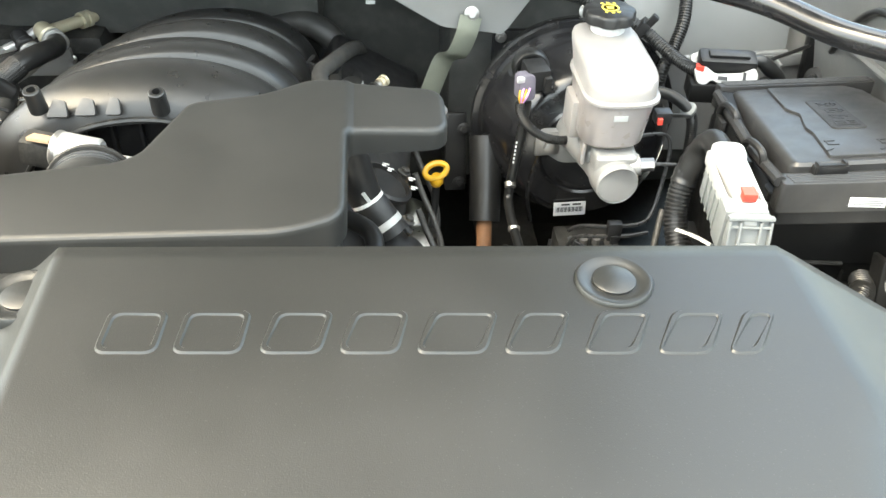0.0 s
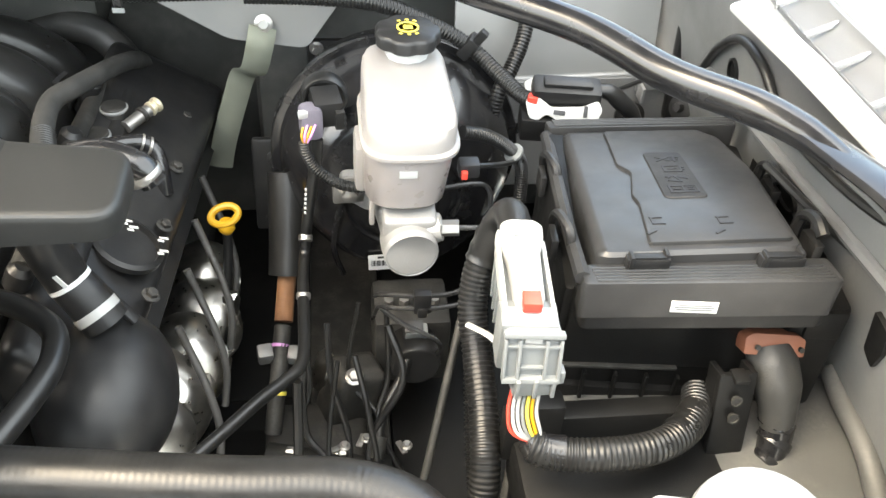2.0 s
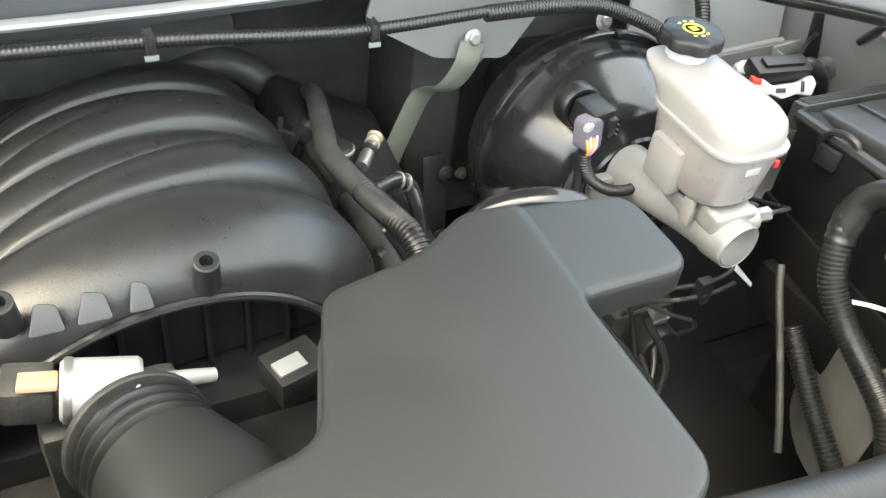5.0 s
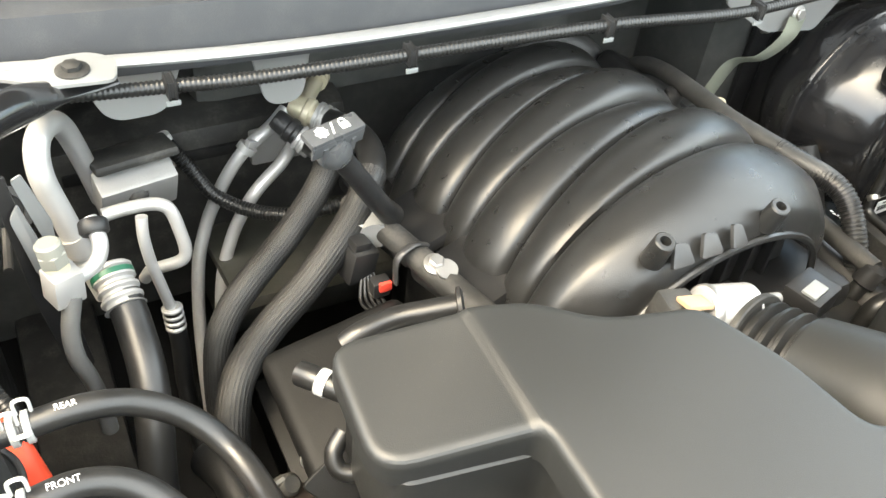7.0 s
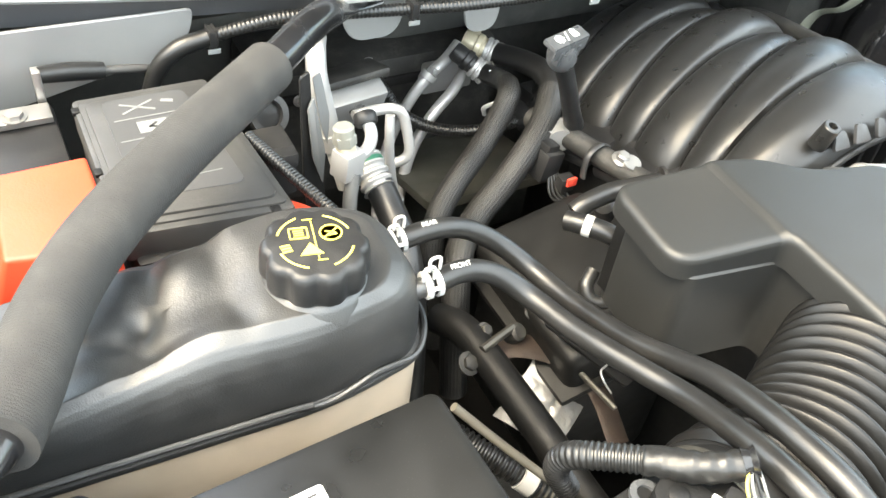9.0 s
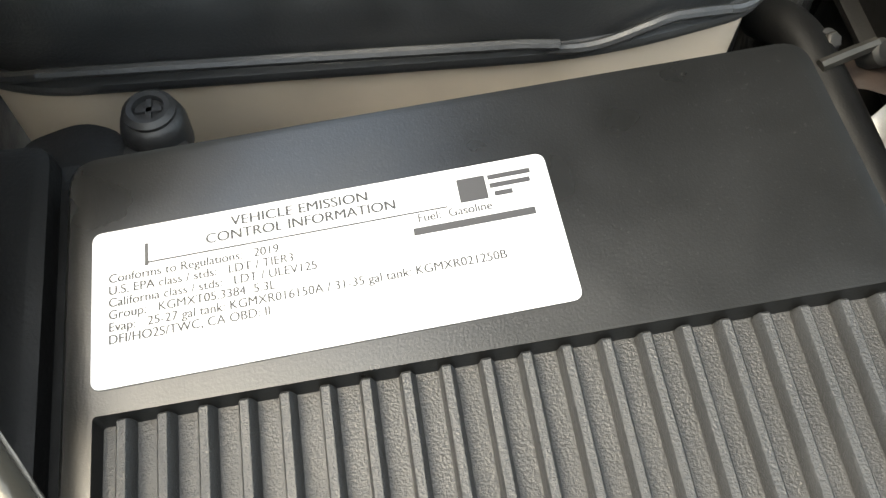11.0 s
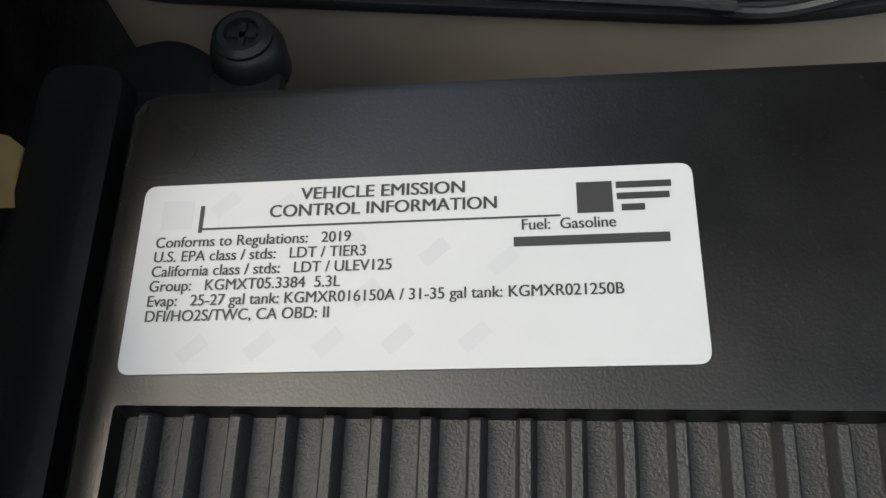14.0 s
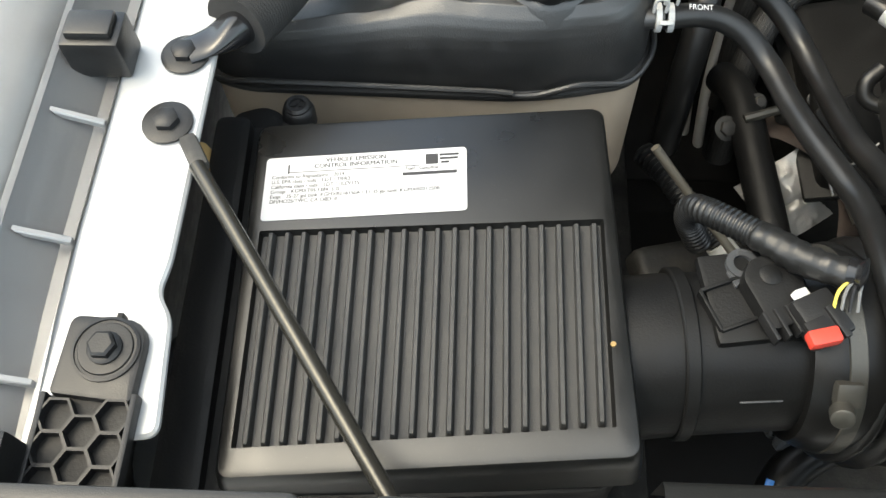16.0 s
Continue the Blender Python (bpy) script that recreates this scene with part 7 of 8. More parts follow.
for nm, x, y, z in (("rear", -0.508, 0.622, 1.014), ("front", -0.514, 0.557, 1.034)):
    sc = thing("spring_clamp", (x, y, z), "bright white spring hose clamp with two raised ears", "hose clamp", "spring clamps")
    for dx in (-0.0052, 0.0028):
        part("band", lathe([(0.0086, -0.0022), (0.0098, -0.0018), (0.0098, 0.0018), (0.0086, 0.0022)], (x + dx + 0.001, y, z), (1, 0, 0.05), 28), CREAM, sc)
    part("bridge", box((x, y - 0.0088, z + 0.004), (0.009, 0.003, 0.005), 0.001, (40, 0, 0)), CREAM, sc)
    for dx, dy in ((-0.0045, -0.003), (0.0035, 0.004)):
        loop = [(x + dx - 0.004, y + dy, z + 0.008), (x + dx - 0.004, y + dy, z + 0.017), (x + dx - 0.002, y + dy, z + 0.0195), (x + dx + 0.002, y + dy, z + 0.0195), (x + dx + 0.004, y + dy, z + 0.017), (x + dx + 0.004, y + dy, z + 0.008)]
        part("ear", tube(loop, 0.0012, 6, 3), CREAM, sc, "bent wire ear")
    part("nozzle", tube([(x - 0.035, y, z - 0.004), (x, y, z)], 0.0072, 14), TANK, tank)
hose_r = thing("return_hose", (-0.45, 0.55, 1.0), "black coolant hose marked REAR", "hose", "coolant hoses")
part("hose", tube([(-0.508, 0.622, 1.014), (-0.475, 0.623, 1.015), (-0.445, 0.622, 1.005), (-0.418, 0.611, 0.988), (-0.400, 0.588, 0.975), (-0.392, 0.555, 0.975), (-0.390, 0.515, 0.987), (-0.389, 0.476, 1.003), (-0.387, 0.445, 1.020), (-0.389, 0.415, 1.040), (-0.394, 0.385, 1.057), (-0.398, 0.345, 1.071), (-0.396, 0.30, 1.072), (-0.388, 0.24, 1.05), (-0.378, 0.16, 1.0)], 0.0082, 18), RUBBER, hose_r)
writing("REAR", 0.0052, WINK, Matrix.Translation((-0.489, 0.6182, 1.0256)) @ Matrix.Rotation(radians(-1), 4, "Z") @ Matrix.Rotation(radians(22), 4, "X"), hose_r, "white printed word")
hose_f = thing("feed_hose", (-0.45, 0.50, 1.0), "black coolant hose marked FRONT", "hose", "coolant hoses")
part("hose", tube([(-0.514, 0.557, 1.034), (-0.485, 0.562, 1.031), (-0.460, 0.557, 1.022), (-0.441, 0.537, 1.011), (-0.432, 0.505, 1.012), (-0.426, 0.475, 1.019), (-0.417, 0.442, 1.026), (-0.411, 0.418, 1.032), (-0.412, 0.395, 1.043), (-0.418, 0.365, 1.060), (-0.422, 0.335, 1.072), (-0.42, 0.30, 1.072), (-0.41, 0.24, 1.05), (-0.40, 0.16, 1.0)], 0.0082, 18), RUBBER, hose_f)
writing("FRONT", 0.0052, WINK, Matrix.Translation((-0.499, 0.5572, 1.0418)) @ Matrix.Rotation(radians(5), 4, "Z") @ Matrix.Rotation(radians(8), 4, "Y") @ Matrix.Rotation(radians(22), 4, "X"), hose_f, "white printed word")
# ---- battery, red terminal cover ----
bat = thing("battery", (-0.63, 0.77, 0.86), "black battery with a grey warning sticker", "battery")
part("case", box((-0.625, 0.785, 0.915), (0.118, 0.180, 0.14), 0.006, (0, 0, 2)), BLACK, bat)
BT = [(-0.688, 0.704), (-0.559, 0.690), (-0.573, 0.884), (-0.688, 0.884)]
bt_in = lambda k: [(-0.627 + (x + 0.627) * k, 0.79 + (y - 0.79) * k) for x, y in BT]
part("top", prism(rounded(BT, 0.006), 0.982, 1.0075, 0.004), CELL, bat)
part("rim", prism(rounded(bt_in(0.93), 0.006), 1.0070, 1.0095, 0.001), CELL, bat, "raised rim of the battery top")
part("top_pad", prism(rounded(bt_in(0.86), 0.010), 1.0090, 1.0120, 0.0015), CELL, bat)
for x, y in ((-0.686, 0.868), (-0.686, 0.782), (-0.575, 0.694)):
    part("notch", box((x, y, 1.0066), (0.0075, 0.0085, 0.0036), 0.001), DEEP, bat, "dark lug notch")
stk = part("sticker", prism(rounded([(-0.667, 0.735), (-0.586, 0.727), (-0.598, 0.866), (-0.667, 0.866)], 0.010), 1.0122, 1.0128, 0.0002, 1), STICKER, bat, "grey sticker with dark warning marks")
for k, (w, y) in enumerate(((0.060, 0.835), (0.062, 0.806), (0.066, 0.748))):
    part("warning_bar", box((-0.632, y, 1.0130), (w, 0.0010, 0.0005), 0), CAPGREY, stk, "pale rule")
part("warning_mark", join(box((-0.640, 0.850, 1.0131), (0.030, 0.0018, 0.0006), 0, (0, 0, 28)), box((-0.640, 0.850, 1.0131), (0.030, 0.0018, 0.0006), 0, (0, 0, -28)), box((-0.615, 0.852, 1.0131), (0.010, 0.004, 0.0006), 0, (0, 0, -20))), CAPGREY, stk)
part("warning_panel", box((-0.634, 0.8205, 1.0130), (0.024, 0.016, 0.0005), 0), CAPGREY, stk)
part("warning_sign", join(box((-0.634, 0.8215, 1.0134), (0.009, 0.0022, 0.0005), 0, (0, 0, 40)), box((-0.634, 0.8190, 1.0134), (0.007, 0.0022, 0.0005), 0, (0, 0, -30))), INK, stk)
part("warning_ring", lathe([(0.0052, -0.0002), (0.0052, 0.0003), (0.0040, 0.0003), (0.0040, -0.0002)], (-0.612, 0.778, 1.0130), (0, 0, 1), 24), CAPGREY, stk)
part("ledge", box((-0.617, 0.686, 0.960), (0.128, 0.020, 0.020), 0.004, (0, 0, 5)), BLACK, bat)
part("terminal", join(box((-0.733, 0.915, 0.979), (0.060, 0.024, 0.006), 0.001), box((-0.707, 0.936, 0.992), (0.007, 0.012, 0.036), 0.001), lathe([(0.008, 0), (0.008, 0.005)], (-0.733, 0.912, 0.982), (0, 0, 1), 6), lathe([(0.011, 0), (0.011, 0.002)], (-0.733, 0.912, 0.981), (0, 0, 1), 20)), STEEL, bat, "bright bolted battery terminal")
part("terminal_post", box((-0.742, 0.885, 0.945), (0.085, 0.11, 0.058), 0.006), BLACK, bat)
rc = thing("terminal_cover", (-0.73, 0.70, 0.95), "orange-red plastic terminal cover", "cover")


def cover_hood():
    """A flat-topped hood with a steep front and a side that leans out."""
    bm = bmesh.new()
    top = [(-0.763, 0.668, 1.043), (-0.694, 0.656, 1.043), (-0.695, 0.757, 1.044), (-0.759, 0.756, 1.044)]
    low = [(-0.797, 0.664, 0.940), (-0.692, 0.652, 0.940), (-0.694, 0.762, 0.940), (-0.792, 0.762, 0.940)]
    a, b = [bm.verts.new(p) for p in top], [bm.verts.new(p) for p in low]
    bm.faces.new(a)
    bm.faces.new(b[::-1])
    for i in range(4):
        bm.faces.new((b[i], b[(i + 1) % 4], a[(i + 1) % 4], a[i]))
    bmesh.ops.bevel(bm, geom=bm.edges[:], offset=0.0035, segments=3, affect="EDGES", profile=0.6)
    return bm


part("hood", cover_hood(), RED, rc)
part("lip", box((-0.738, 0.763, 0.975), (0.090, 0.004, 0.03), 0.001), RED, rc)
part("latch", box((-0.692, 0.725, 0.985), (0.006, 0.022, 0.022), 0.002), RED, rc)
solo("red_cable", tube([(-0.57, 0.745, 0.966), (-0.55, 0.722, 0.972), (-0.537, 0.696, 0.976), (-0.527, 0.67, 0.973), (-0.518, 0.646, 0.96), (-0.513, 0.635, 0.94)], 0.0095, 16), RED, "red battery cable sleeve", "cable")
solo("battery_loom", tube([(-0.562, 0.80, 0.999), (-0.546, 0.745, 0.997), (-0.528, 0.69, 0.992), (-0.508, 0.645, 0.978)], 0.0055, 12, ripple=(0.0036, 0.0009)), LOOM, "corrugated loom beside the battery", "loom")
solo("relay_block", join(box((-0.540, 0.80, 0.965), (0.03, 0.04, 0.05), 0.004), box((-0.538, 0.778, 0.985), (0.022, 0.014, 0.014), 0.002)), BLACK, "black relay block beside the battery", "relay")
bcab = thing("battery_cable", (-0.70, 0.94, 1.0), "black sleeved cable from the battery terminal", "cable")
part("sleeve", tube([(-0.706, 0.938, 1.003), (-0.680, 0.944, 0.998), (-0.650, 0.950, 0.990)], [0.0075, 0.0088, 0.0080], 14), RUBBER, bcab)
part("wire", tube([(-0.652, 0.950, 0.990), (-0.625, 0.955, 0.984), (-0.595, 0.962, 0.975)], 0.0040, 10), LEAD, bcab, "bare grey cable")

# ---- brace in its foam sleeve ----
brl = thing("bay_brace", (-0.65, 0.7, 1.02), "glossy black brace in a dull foam sleeve", "brace", "bay braces")
LINE = [(-0.396, 0.908, 1.046), (-0.415, 0.902, 1.048), (-0.440, 0.886, 1.056), (-0.470, 0.856, 1.068), (-0.502, 0.824, 1.075), (-0.552, 0.775, 1.077), (-0.627, 0.708, 1.080), (-0.665, 0.672, 1.081), (-0.703, 0.631, 1.083), (-0.731, 0.594, 1.084), (-0.750, 0.560, 1.085), (-0.765, 0.526, 1.087), (-0.777, 0.498, 1.090), (-0.790, 0.480, 1.094), (-0.806, 0.470, 1.0945)]
bar = tube(LINE, [0.012, 0.0125, 0.0135] + [0.0145] * 9 + [0.0125, 0.011, 0.010], 24)
for v in bar.verts:
    k = smooth((v.co.x + 0.47) / 0.05)
    if v.co.x < -0.775:
        v.co.z += 0.75 * smooth((-0.775 - v.co.x) / 0.02) * (1.0945 - v.co.z)
    v.co.z += k * 0.72 * (1.047 + 0.25 * max(0.0, -0.41 - v.co.x) - v.co.z)
part("bar", bar, GLOSS, brl)
part("foam_sleeve", tube([(-0.548, 0.779, 1.077)] + LINE[6:12] + [(-0.781, 0.493, 1.0915)], 0.0206, 28, ripple=(0.0022, 0.00016)), FOAM, brl, "ribbed grey foam sleeve")
part("end_tab", prism(rounded([(-0.488, 0.911), (-0.454, 0.890), (-0.448, 0.882), (-0.396, 0.877), (-0.390, 0.906), (-0.408, 0.922), (-0.440, 0.922), (-0.452, 0.913)], [0.002, 0.006, 0.006, 0.008, 0.012, 0.01, 0.008, 0.006]), 1.0610, 1.0640, 0.001), SHEET, brl, "pale bolted tab")
part("bolt", hexbolt((-0.424, 0.898, 1.064), (0, 0, 1), 0.0075, 1.7, 0.006), DARK, brl)
# ---- heater hoses, air-conditioning lines ----
for nm, p0, pts, bend, r in (("a", (-0.226, 1.008, 0.893), [(-0.208, 0.988, 0.879), (-0.201, 0.962, 0.884), (-0.209, 0.926, 0.899), (-0.222, 0.902, 0.903), (-0.242, 0.884, 0.892), (-0.280, 0.858, 0.873), (-0.320, 0.833, 0.858), (-0.347, 0.816, 0.840), (-0.362, 0.802, 0.812), (-0.370, 0.78, 0.76), (-0.372, 0.75, 0.69)], 3, 0.0136),
                             ("b", (-0.199, 1.029, 0.894), [(-0.179, 1.008, 0.888), (-0.167, 0.966, 0.900), (-0.169, 0.918, 0.914), (-0.184, 0.874, 0.919), (-0.209, 0.845, 0.905), (-0.237, 0.826, 0.886), (-0.274, 0.811, 0.857), (-0.318, 0.791, 0.835), (-0.351, 0.762, 0.828), (-0.369, 0.735, 0.812), (-0.378, 0.71, 0.76), (-0.38, 0.69, 0.68)], 4, 0.0155)):
    hh = thing("heater_hose", pts[0], "braided black heater hose with crimped end", "hose", "heater hoses")
    part("hose", corded(pts[bend - 1:], r, 26), HOSE, hh, sharp=80)
    part("bare_end", tube(pts[:bend + 1], r * 0.90, 20), RUBBER, hh, "smooth rubber end")
    d = (Vector(pts[0]) - Vector(p0)).normalized()
    part("crimp_collar", lathe([(r * 0.92, -0.004), (r * 1.06, -0.003), (r * 1.08, 0.001), (r * 0.98, 0.002), (r * 0.98, 0.004), (r * 1.08, 0.005), (r * 1.08, 0.008), (r * 0.98, 0.009), (r * 0.98, 0.011), (r * 1.06, 0.012), (r * 1.02, 0.016), (r * 0.9, 0.017)], Vector(pts[0]) - d * 0.008, d, 28), ALU, hh, "ribbed aluminium crimp collar")
    part("quick_fitting", lathe([(r * 0.75, -0.012), (r * 0.86, -0.008), (r * 0.86, 0.004), (r * 1.0, 0.006), (r * 1.0, 0.012), (r * 0.86, 0.014), (r * 0.86, 0.022)], Vector(p0), d, 24), BRASS if nm == "b" else BLACK, hh, "moulded quick fitting")
    if nm == "b":
        stub = Vector((0.055, 0.080, -0.009)).normalized()
        part("pipe_stub", join(tube([Vector(p0), Vector(p0) + stub * 0.05, Vector(p0) + stub * 0.10], 0.0088, 18), lathe([(0.0085, -0.009), (0.0125, -0.008), (0.0125, -0.002), (0.0105, -0.001), (0.0105, 0.002), (0.0125, 0.003), (0.0125, 0.009), (0.0085, 0.010)], Vector(p0) + stub * 0.072, stub, 24)), BRASS, hh, "brassy ringed pipe stub")
    m = Vector(pts[0]) + (Vector(pts[1]) - Vector(pts[0])) * 0.62
    part("print_mark", moved(box((0, 0, 0), (0.0090, 0.0035, 0.0008), 0), Matrix.Translation(m + Vector((-0.1, -0.55, 0.83)).normalized() * r * 0.90) @ Matrix.Rotation(radians(-18), 4, "Z") @ Matrix.Rotation(radians(34), 4, "X")), WINK, hh, "small white print bar")
oilcap = thing("oil_filler", (-0.262, 0.778, 1.03), "black oil filler with a smoky winged cap", "oil filler")
CAPM = Matrix.Translation((-0.262, 0.776, 1.053)) @ Matrix.Rotation(radians(16), 4, "Z") @ Matrix.Rotation(radians(12), 4, "X")
part("cap", moved(join(box((0, 0, 0), (0.050, 0.017, 0.006), 0.0025), box((0, -0.0075, -0.007), (0.048, 0.0025, 0.012), 0.001)), CAPM), SMOKE, oilcap)
for dx in (-0.012, 0.014):
    part("claw", moved(box((dx, -0.005, -0.013), (0.005, 0.010, 0.016), 0.0015), CAPM), SMOKE, oilcap)
part("symbol", moved(join(lathe([(0.0048, 0), (0.0048, 0.0005), (0.0034, 0.0005), (0.0034, 0)], (-0.011, 0.0005, 0.0031), (0, 0, 1), 20), *[box((-0.011 + 0.0051 * math.cos(a), 0.0005 + 0.0051 * math.sin(a), 0.0033), (0.0010, 0.0010, 0.0005), 0, (0, 0, math.degrees(a))) for a in np.linspace(0, 2 * math.pi, 8, endpoint=False)]), CAPM), WINK, oilcap, "white moulded gear mark")
part("symbol", moved(box((-0.001, 0.0005, 0.0034), (0.0013, 0.011, 0.0006), 0, (0, 0, -22)), CAPM), WINK, oilcap, "white moulded stroke")
part("symbol", moved(join(box((0.0095, -0.001, 0.0034), (0.0072, 0.0058, 0.0006), 0), tube([(0.0070, 0.0015, 0.0033), (0.0072, 0.0045, 0.0033), (0.0095, 0.0062, 0.0033), (0.0118, 0.0045, 0.0033), (0.0120, 0.0015, 0.0033)], 0.0006, 6, 3)), CAPM), WINK, oilcap, "white moulded padlock mark")
part("collar", lathe([(0.0125, -0.012), (0.0145, -0.008), (0.0145, 0.002), (0.011, 0.010)], (-0.262, 0.778, 1.036), (-0.3, -0.2, 0.9), 28), SMOKE, oilcap)
part("neck", tube([(-0.260, 0.780, 1.032), (-0.236, 0.792, 0.992), (-0.205, 0.810, 0.938), (-0.184, 0.824, 0.905)], [0.0092, 0.0092, 0.0098, 0.0115], 20), BLACK, oilcap)
for pts, clip in (([(-0.215, 1.036, 0.892), (-0.235, 1.026, 0.881), (-0.266, 1.014, 0.868), (-0.286, 1.012, 0.845), (-0.305, 1.010, 0.812), (-0.322, 1.002, 0.780), (-0.338, 0.985, 0.74), (-0.35, 0.96, 0.66), (-0.36, 0.91, 0.57), (-0.365, 0.85, 0.50)], ALU),
                  ([(-0.198, 1.030, 0.862), (-0.214, 1.020, 0.853), (-0.232, 1.008, 0.842), (-0.262, 0.995, 0.826), (-0.282, 0.990, 0.802), (-0.300, 0.982, 0.772), (-0.318, 0.965, 0.73), (-0.33, 0.94, 0.66), (-0.342, 0.89, 0.57), (-0.348, 0.83, 0.50)], BRASS)):
    cp = thing("condenser_pipe", pts[0], "bright aluminium air-conditioning pipe", "pipe", "air-conditioning pipes")
    part("pipe", tube(pts, 0.0072, 14), PIPE, cp)
    a = Vector(pts[2 if clip is ALU else 0])
    d = (Vector(pts[3]) - Vector(pts[2])).normalized()
    part("clip", join(lathe([(0.0075, -0.005), (0.0105, -0.004), (0.0105, 0.004), (0.0075, 0.005)], a, d, 20), box(a + Vector((0.004, -0.004, 0.008)), (0.012, 0.008, 0.008), 0.0015, (0, 30, 20))), clip, cp, "pipe clip")
sp = thing("suction_pipe", (-0.45, 0.89, 0.95), "thick bent aluminium suction pipe", "pipe", "air-conditioning pipes")
part("pipe", tube([(-0.440, 0.862, 0.86), (-0.450, 0.872, 0.905), (-0.458, 0.878, 0.945), (-0.465, 0.884, 0.985), (-0.461, 0.900, 1.006), (-0.448, 0.930, 1.000), (-0.438, 0.958, 0.972), (-0.428, 0.985, 0.915), (-0.419, 0.998, 0.857)], 0.0100, 20, 10), PIPE, sp)
part("weld_collar", tube([(-0.4505, 0.8725, 0.906), (-0.4545, 0.8755, 0.924)], 0.0122, 20), ALU, sp, "welded collar")
fin = thing("pipe_fin", (-0.48, 0.85, 0.86), "pale bent sheet blade with a black edge plate beside the pipes", "metal strip")
FINM = Matrix(((1, 0, 0, 0), (0.25, 0, -1, 0.968), (0, 1, 0, 0), (0, 0, 0, 1)))
part("edge_plate", moved(prism(rounded([(-0.500, 1.018), (-0.489, 1.022), (-0.487, 0.988), (-0.473, 0.900), (-0.464, 0.790), (-0.484, 0.790), (-0.496, 0.900)], 0.004), 0, 0.003, 0.0008, 1), FINM), BLACK, fin, "black edge plate")
part("blade", moved(prism(rounded([(-0.494, 0.986), (-0.486, 0.996), (-0.474, 0.930), (-0.476, 0.890), (-0.487, 0.925)], 0.004), 0, 0.003, 0.0008, 1, lambda x, y: 0.004 + 30 * (x + 0.484) ** 2), FINM), SHEET, fin)
part("blade", moved(prism(rounded([(-0.486, 1.014), (-0.478, 1.018), (-0.466, 0.965), (-0.468, 0.930), (-0.476, 0.955)], 0.003), 0, 0.002, 0.0006, 1, lambda x, y: 0.001 - 20 * (x + 0.476) ** 2), FINM), SHEET, fin)
part("ring", join(lathe([(0.022, -0.003), (0.022, 0.003), (0.015, 0.003), (0.015, -0.003)], (-0.500, 0.93, 0.92), (0.2, -0.8, 0.5), 32), tube([(-0.503, 0.912, 0.915), (-0.506, 0.89, 0.91), (-0.508, 0.866, 0.91)], 0.004, 8)), FUSE, fin, "grey plastic ring")
xv = thing("expansion_block", (-0.39, 0.97, 0.86), "cast aluminium expansion valve block", "valve block")
part("body", box((-0.388, 0.975, 0.880), (0.075, 0.030, 0.050), 0.004, (22, 0, 8)), ALU, xv)
part("cap_plate", box((-0.385, 0.985, 0.912), (0.080, 0.045, 0.010), 0.004, (-14, 0, 8)), DARK, xv, "dull cover plate")
part("bolt", hexbolt((-0.388, 0.958, 0.884), (0, -1, 0.4), 0.0075, 1.3), DARK, xv)
solo("service_pipe", tube([(-0.428, 0.878, 0.936), (-0.408, 0.880, 0.936), (-0.388, 0.880, 0.935), (-0.377, 0.877, 0.932), (-0.372, 0.874, 0.924), (-0.369, 0.870, 0.908), (-0.367, 0.866, 0.892), (-0.368, 0.864, 0.882), (-0.374, 0.865, 0.875), (-0.386, 0.871, 0.868), (-0.398, 0.878, 0.860), (-0.404, 0.884, 0.846)], 0.0058, 14, 6), PIPE, "squared loop of bright aluminium service pipe", "pipe", "air-conditioning pipes")
svc = thing("service_port", (-0.472, 0.80, 0.93), "aluminium service port block with a dull hexagonal cap", "service port")
part("block", box((-0.470, 0.796, 0.948), (0.024, 0.022, 0.028), 0.002, (0, 6, 22)), PIPE, svc)
part("ring", lathe([(0.0095, 0), (0.0095, 0.006)], (-0.471, 0.799, 0.961), (-0.08, 0.12, 1), 20), BRASS, svc)
part("cap", join(lathe([(0.0108, 0), (0.0112, 0.001), (0.0112, 0.010), (0.0102, 0.011)], (-0.4715, 0.800, 0.967), (-0.08, 0.12, 1), 6), lathe([(0.0098, 0.010), (0.0098, 0.018), (0.008, 0.020)], (-0.4715, 0.800, 0.967), (-0.08, 0.12, 1), 20)), material("service_cap_plastic", (0.20, 0.197, 0.17), 0.45, var=0.1, bump=0.1), svc, "dull hexagonal service cap")
part("elbow", tube([(-0.458, 0.802, 0.946), (-0.444, 0.808, 0.950), (-0.437, 0.818, 0.960), (-0.440, 0.836, 0.972)], 0.0062, 12), PIPE, svc)
part("elbow_grommet", lathe([(0.010, -0.006), (0.0115, -0.004), (0.0115, 0.004), (0.010, 0.006)], (-0.4385, 0.829, 0.968), (0.05, 0.8, 0.55), 20), BLACK, svc, "black rubber grommet")
part("lower_pipe", tube([(-0.466, 0.791, 0.938), (-0.474, 0.779, 0.915), (-0.475, 0.772, 0.892), (-0.470, 0.770, 0.866), (-0.467, 0.768, 0.84), (-0.466, 0.765, 0.80)], 0.0070, 14), GREYPIPE, svc, "dull grey pipe below the block")
sh = thing("suction_hose", (-0.43, 0.78, 0.85), "black air-conditioning hose with a ribbed crimp collar", "hose")
part("hose", tube([(-0.430, 0.815, 0.903), (-0.428, 0.79, 0.890), (-0.428, 0.752, 0.872), (-0.434, 0.718, 0.845), (-0.442, 0.692, 0.80), (-0.446, 0.675, 0.72)], 0.0150, 18), RUBBER, sh)
part("collar", tube([(-0.434, 0.838, 0.914), (-0.430, 0.803, 0.897)], 0.0176, 24, ripple=(0.009, 0.0025)), ALU, sh, "ribbed aluminium crimp collar")
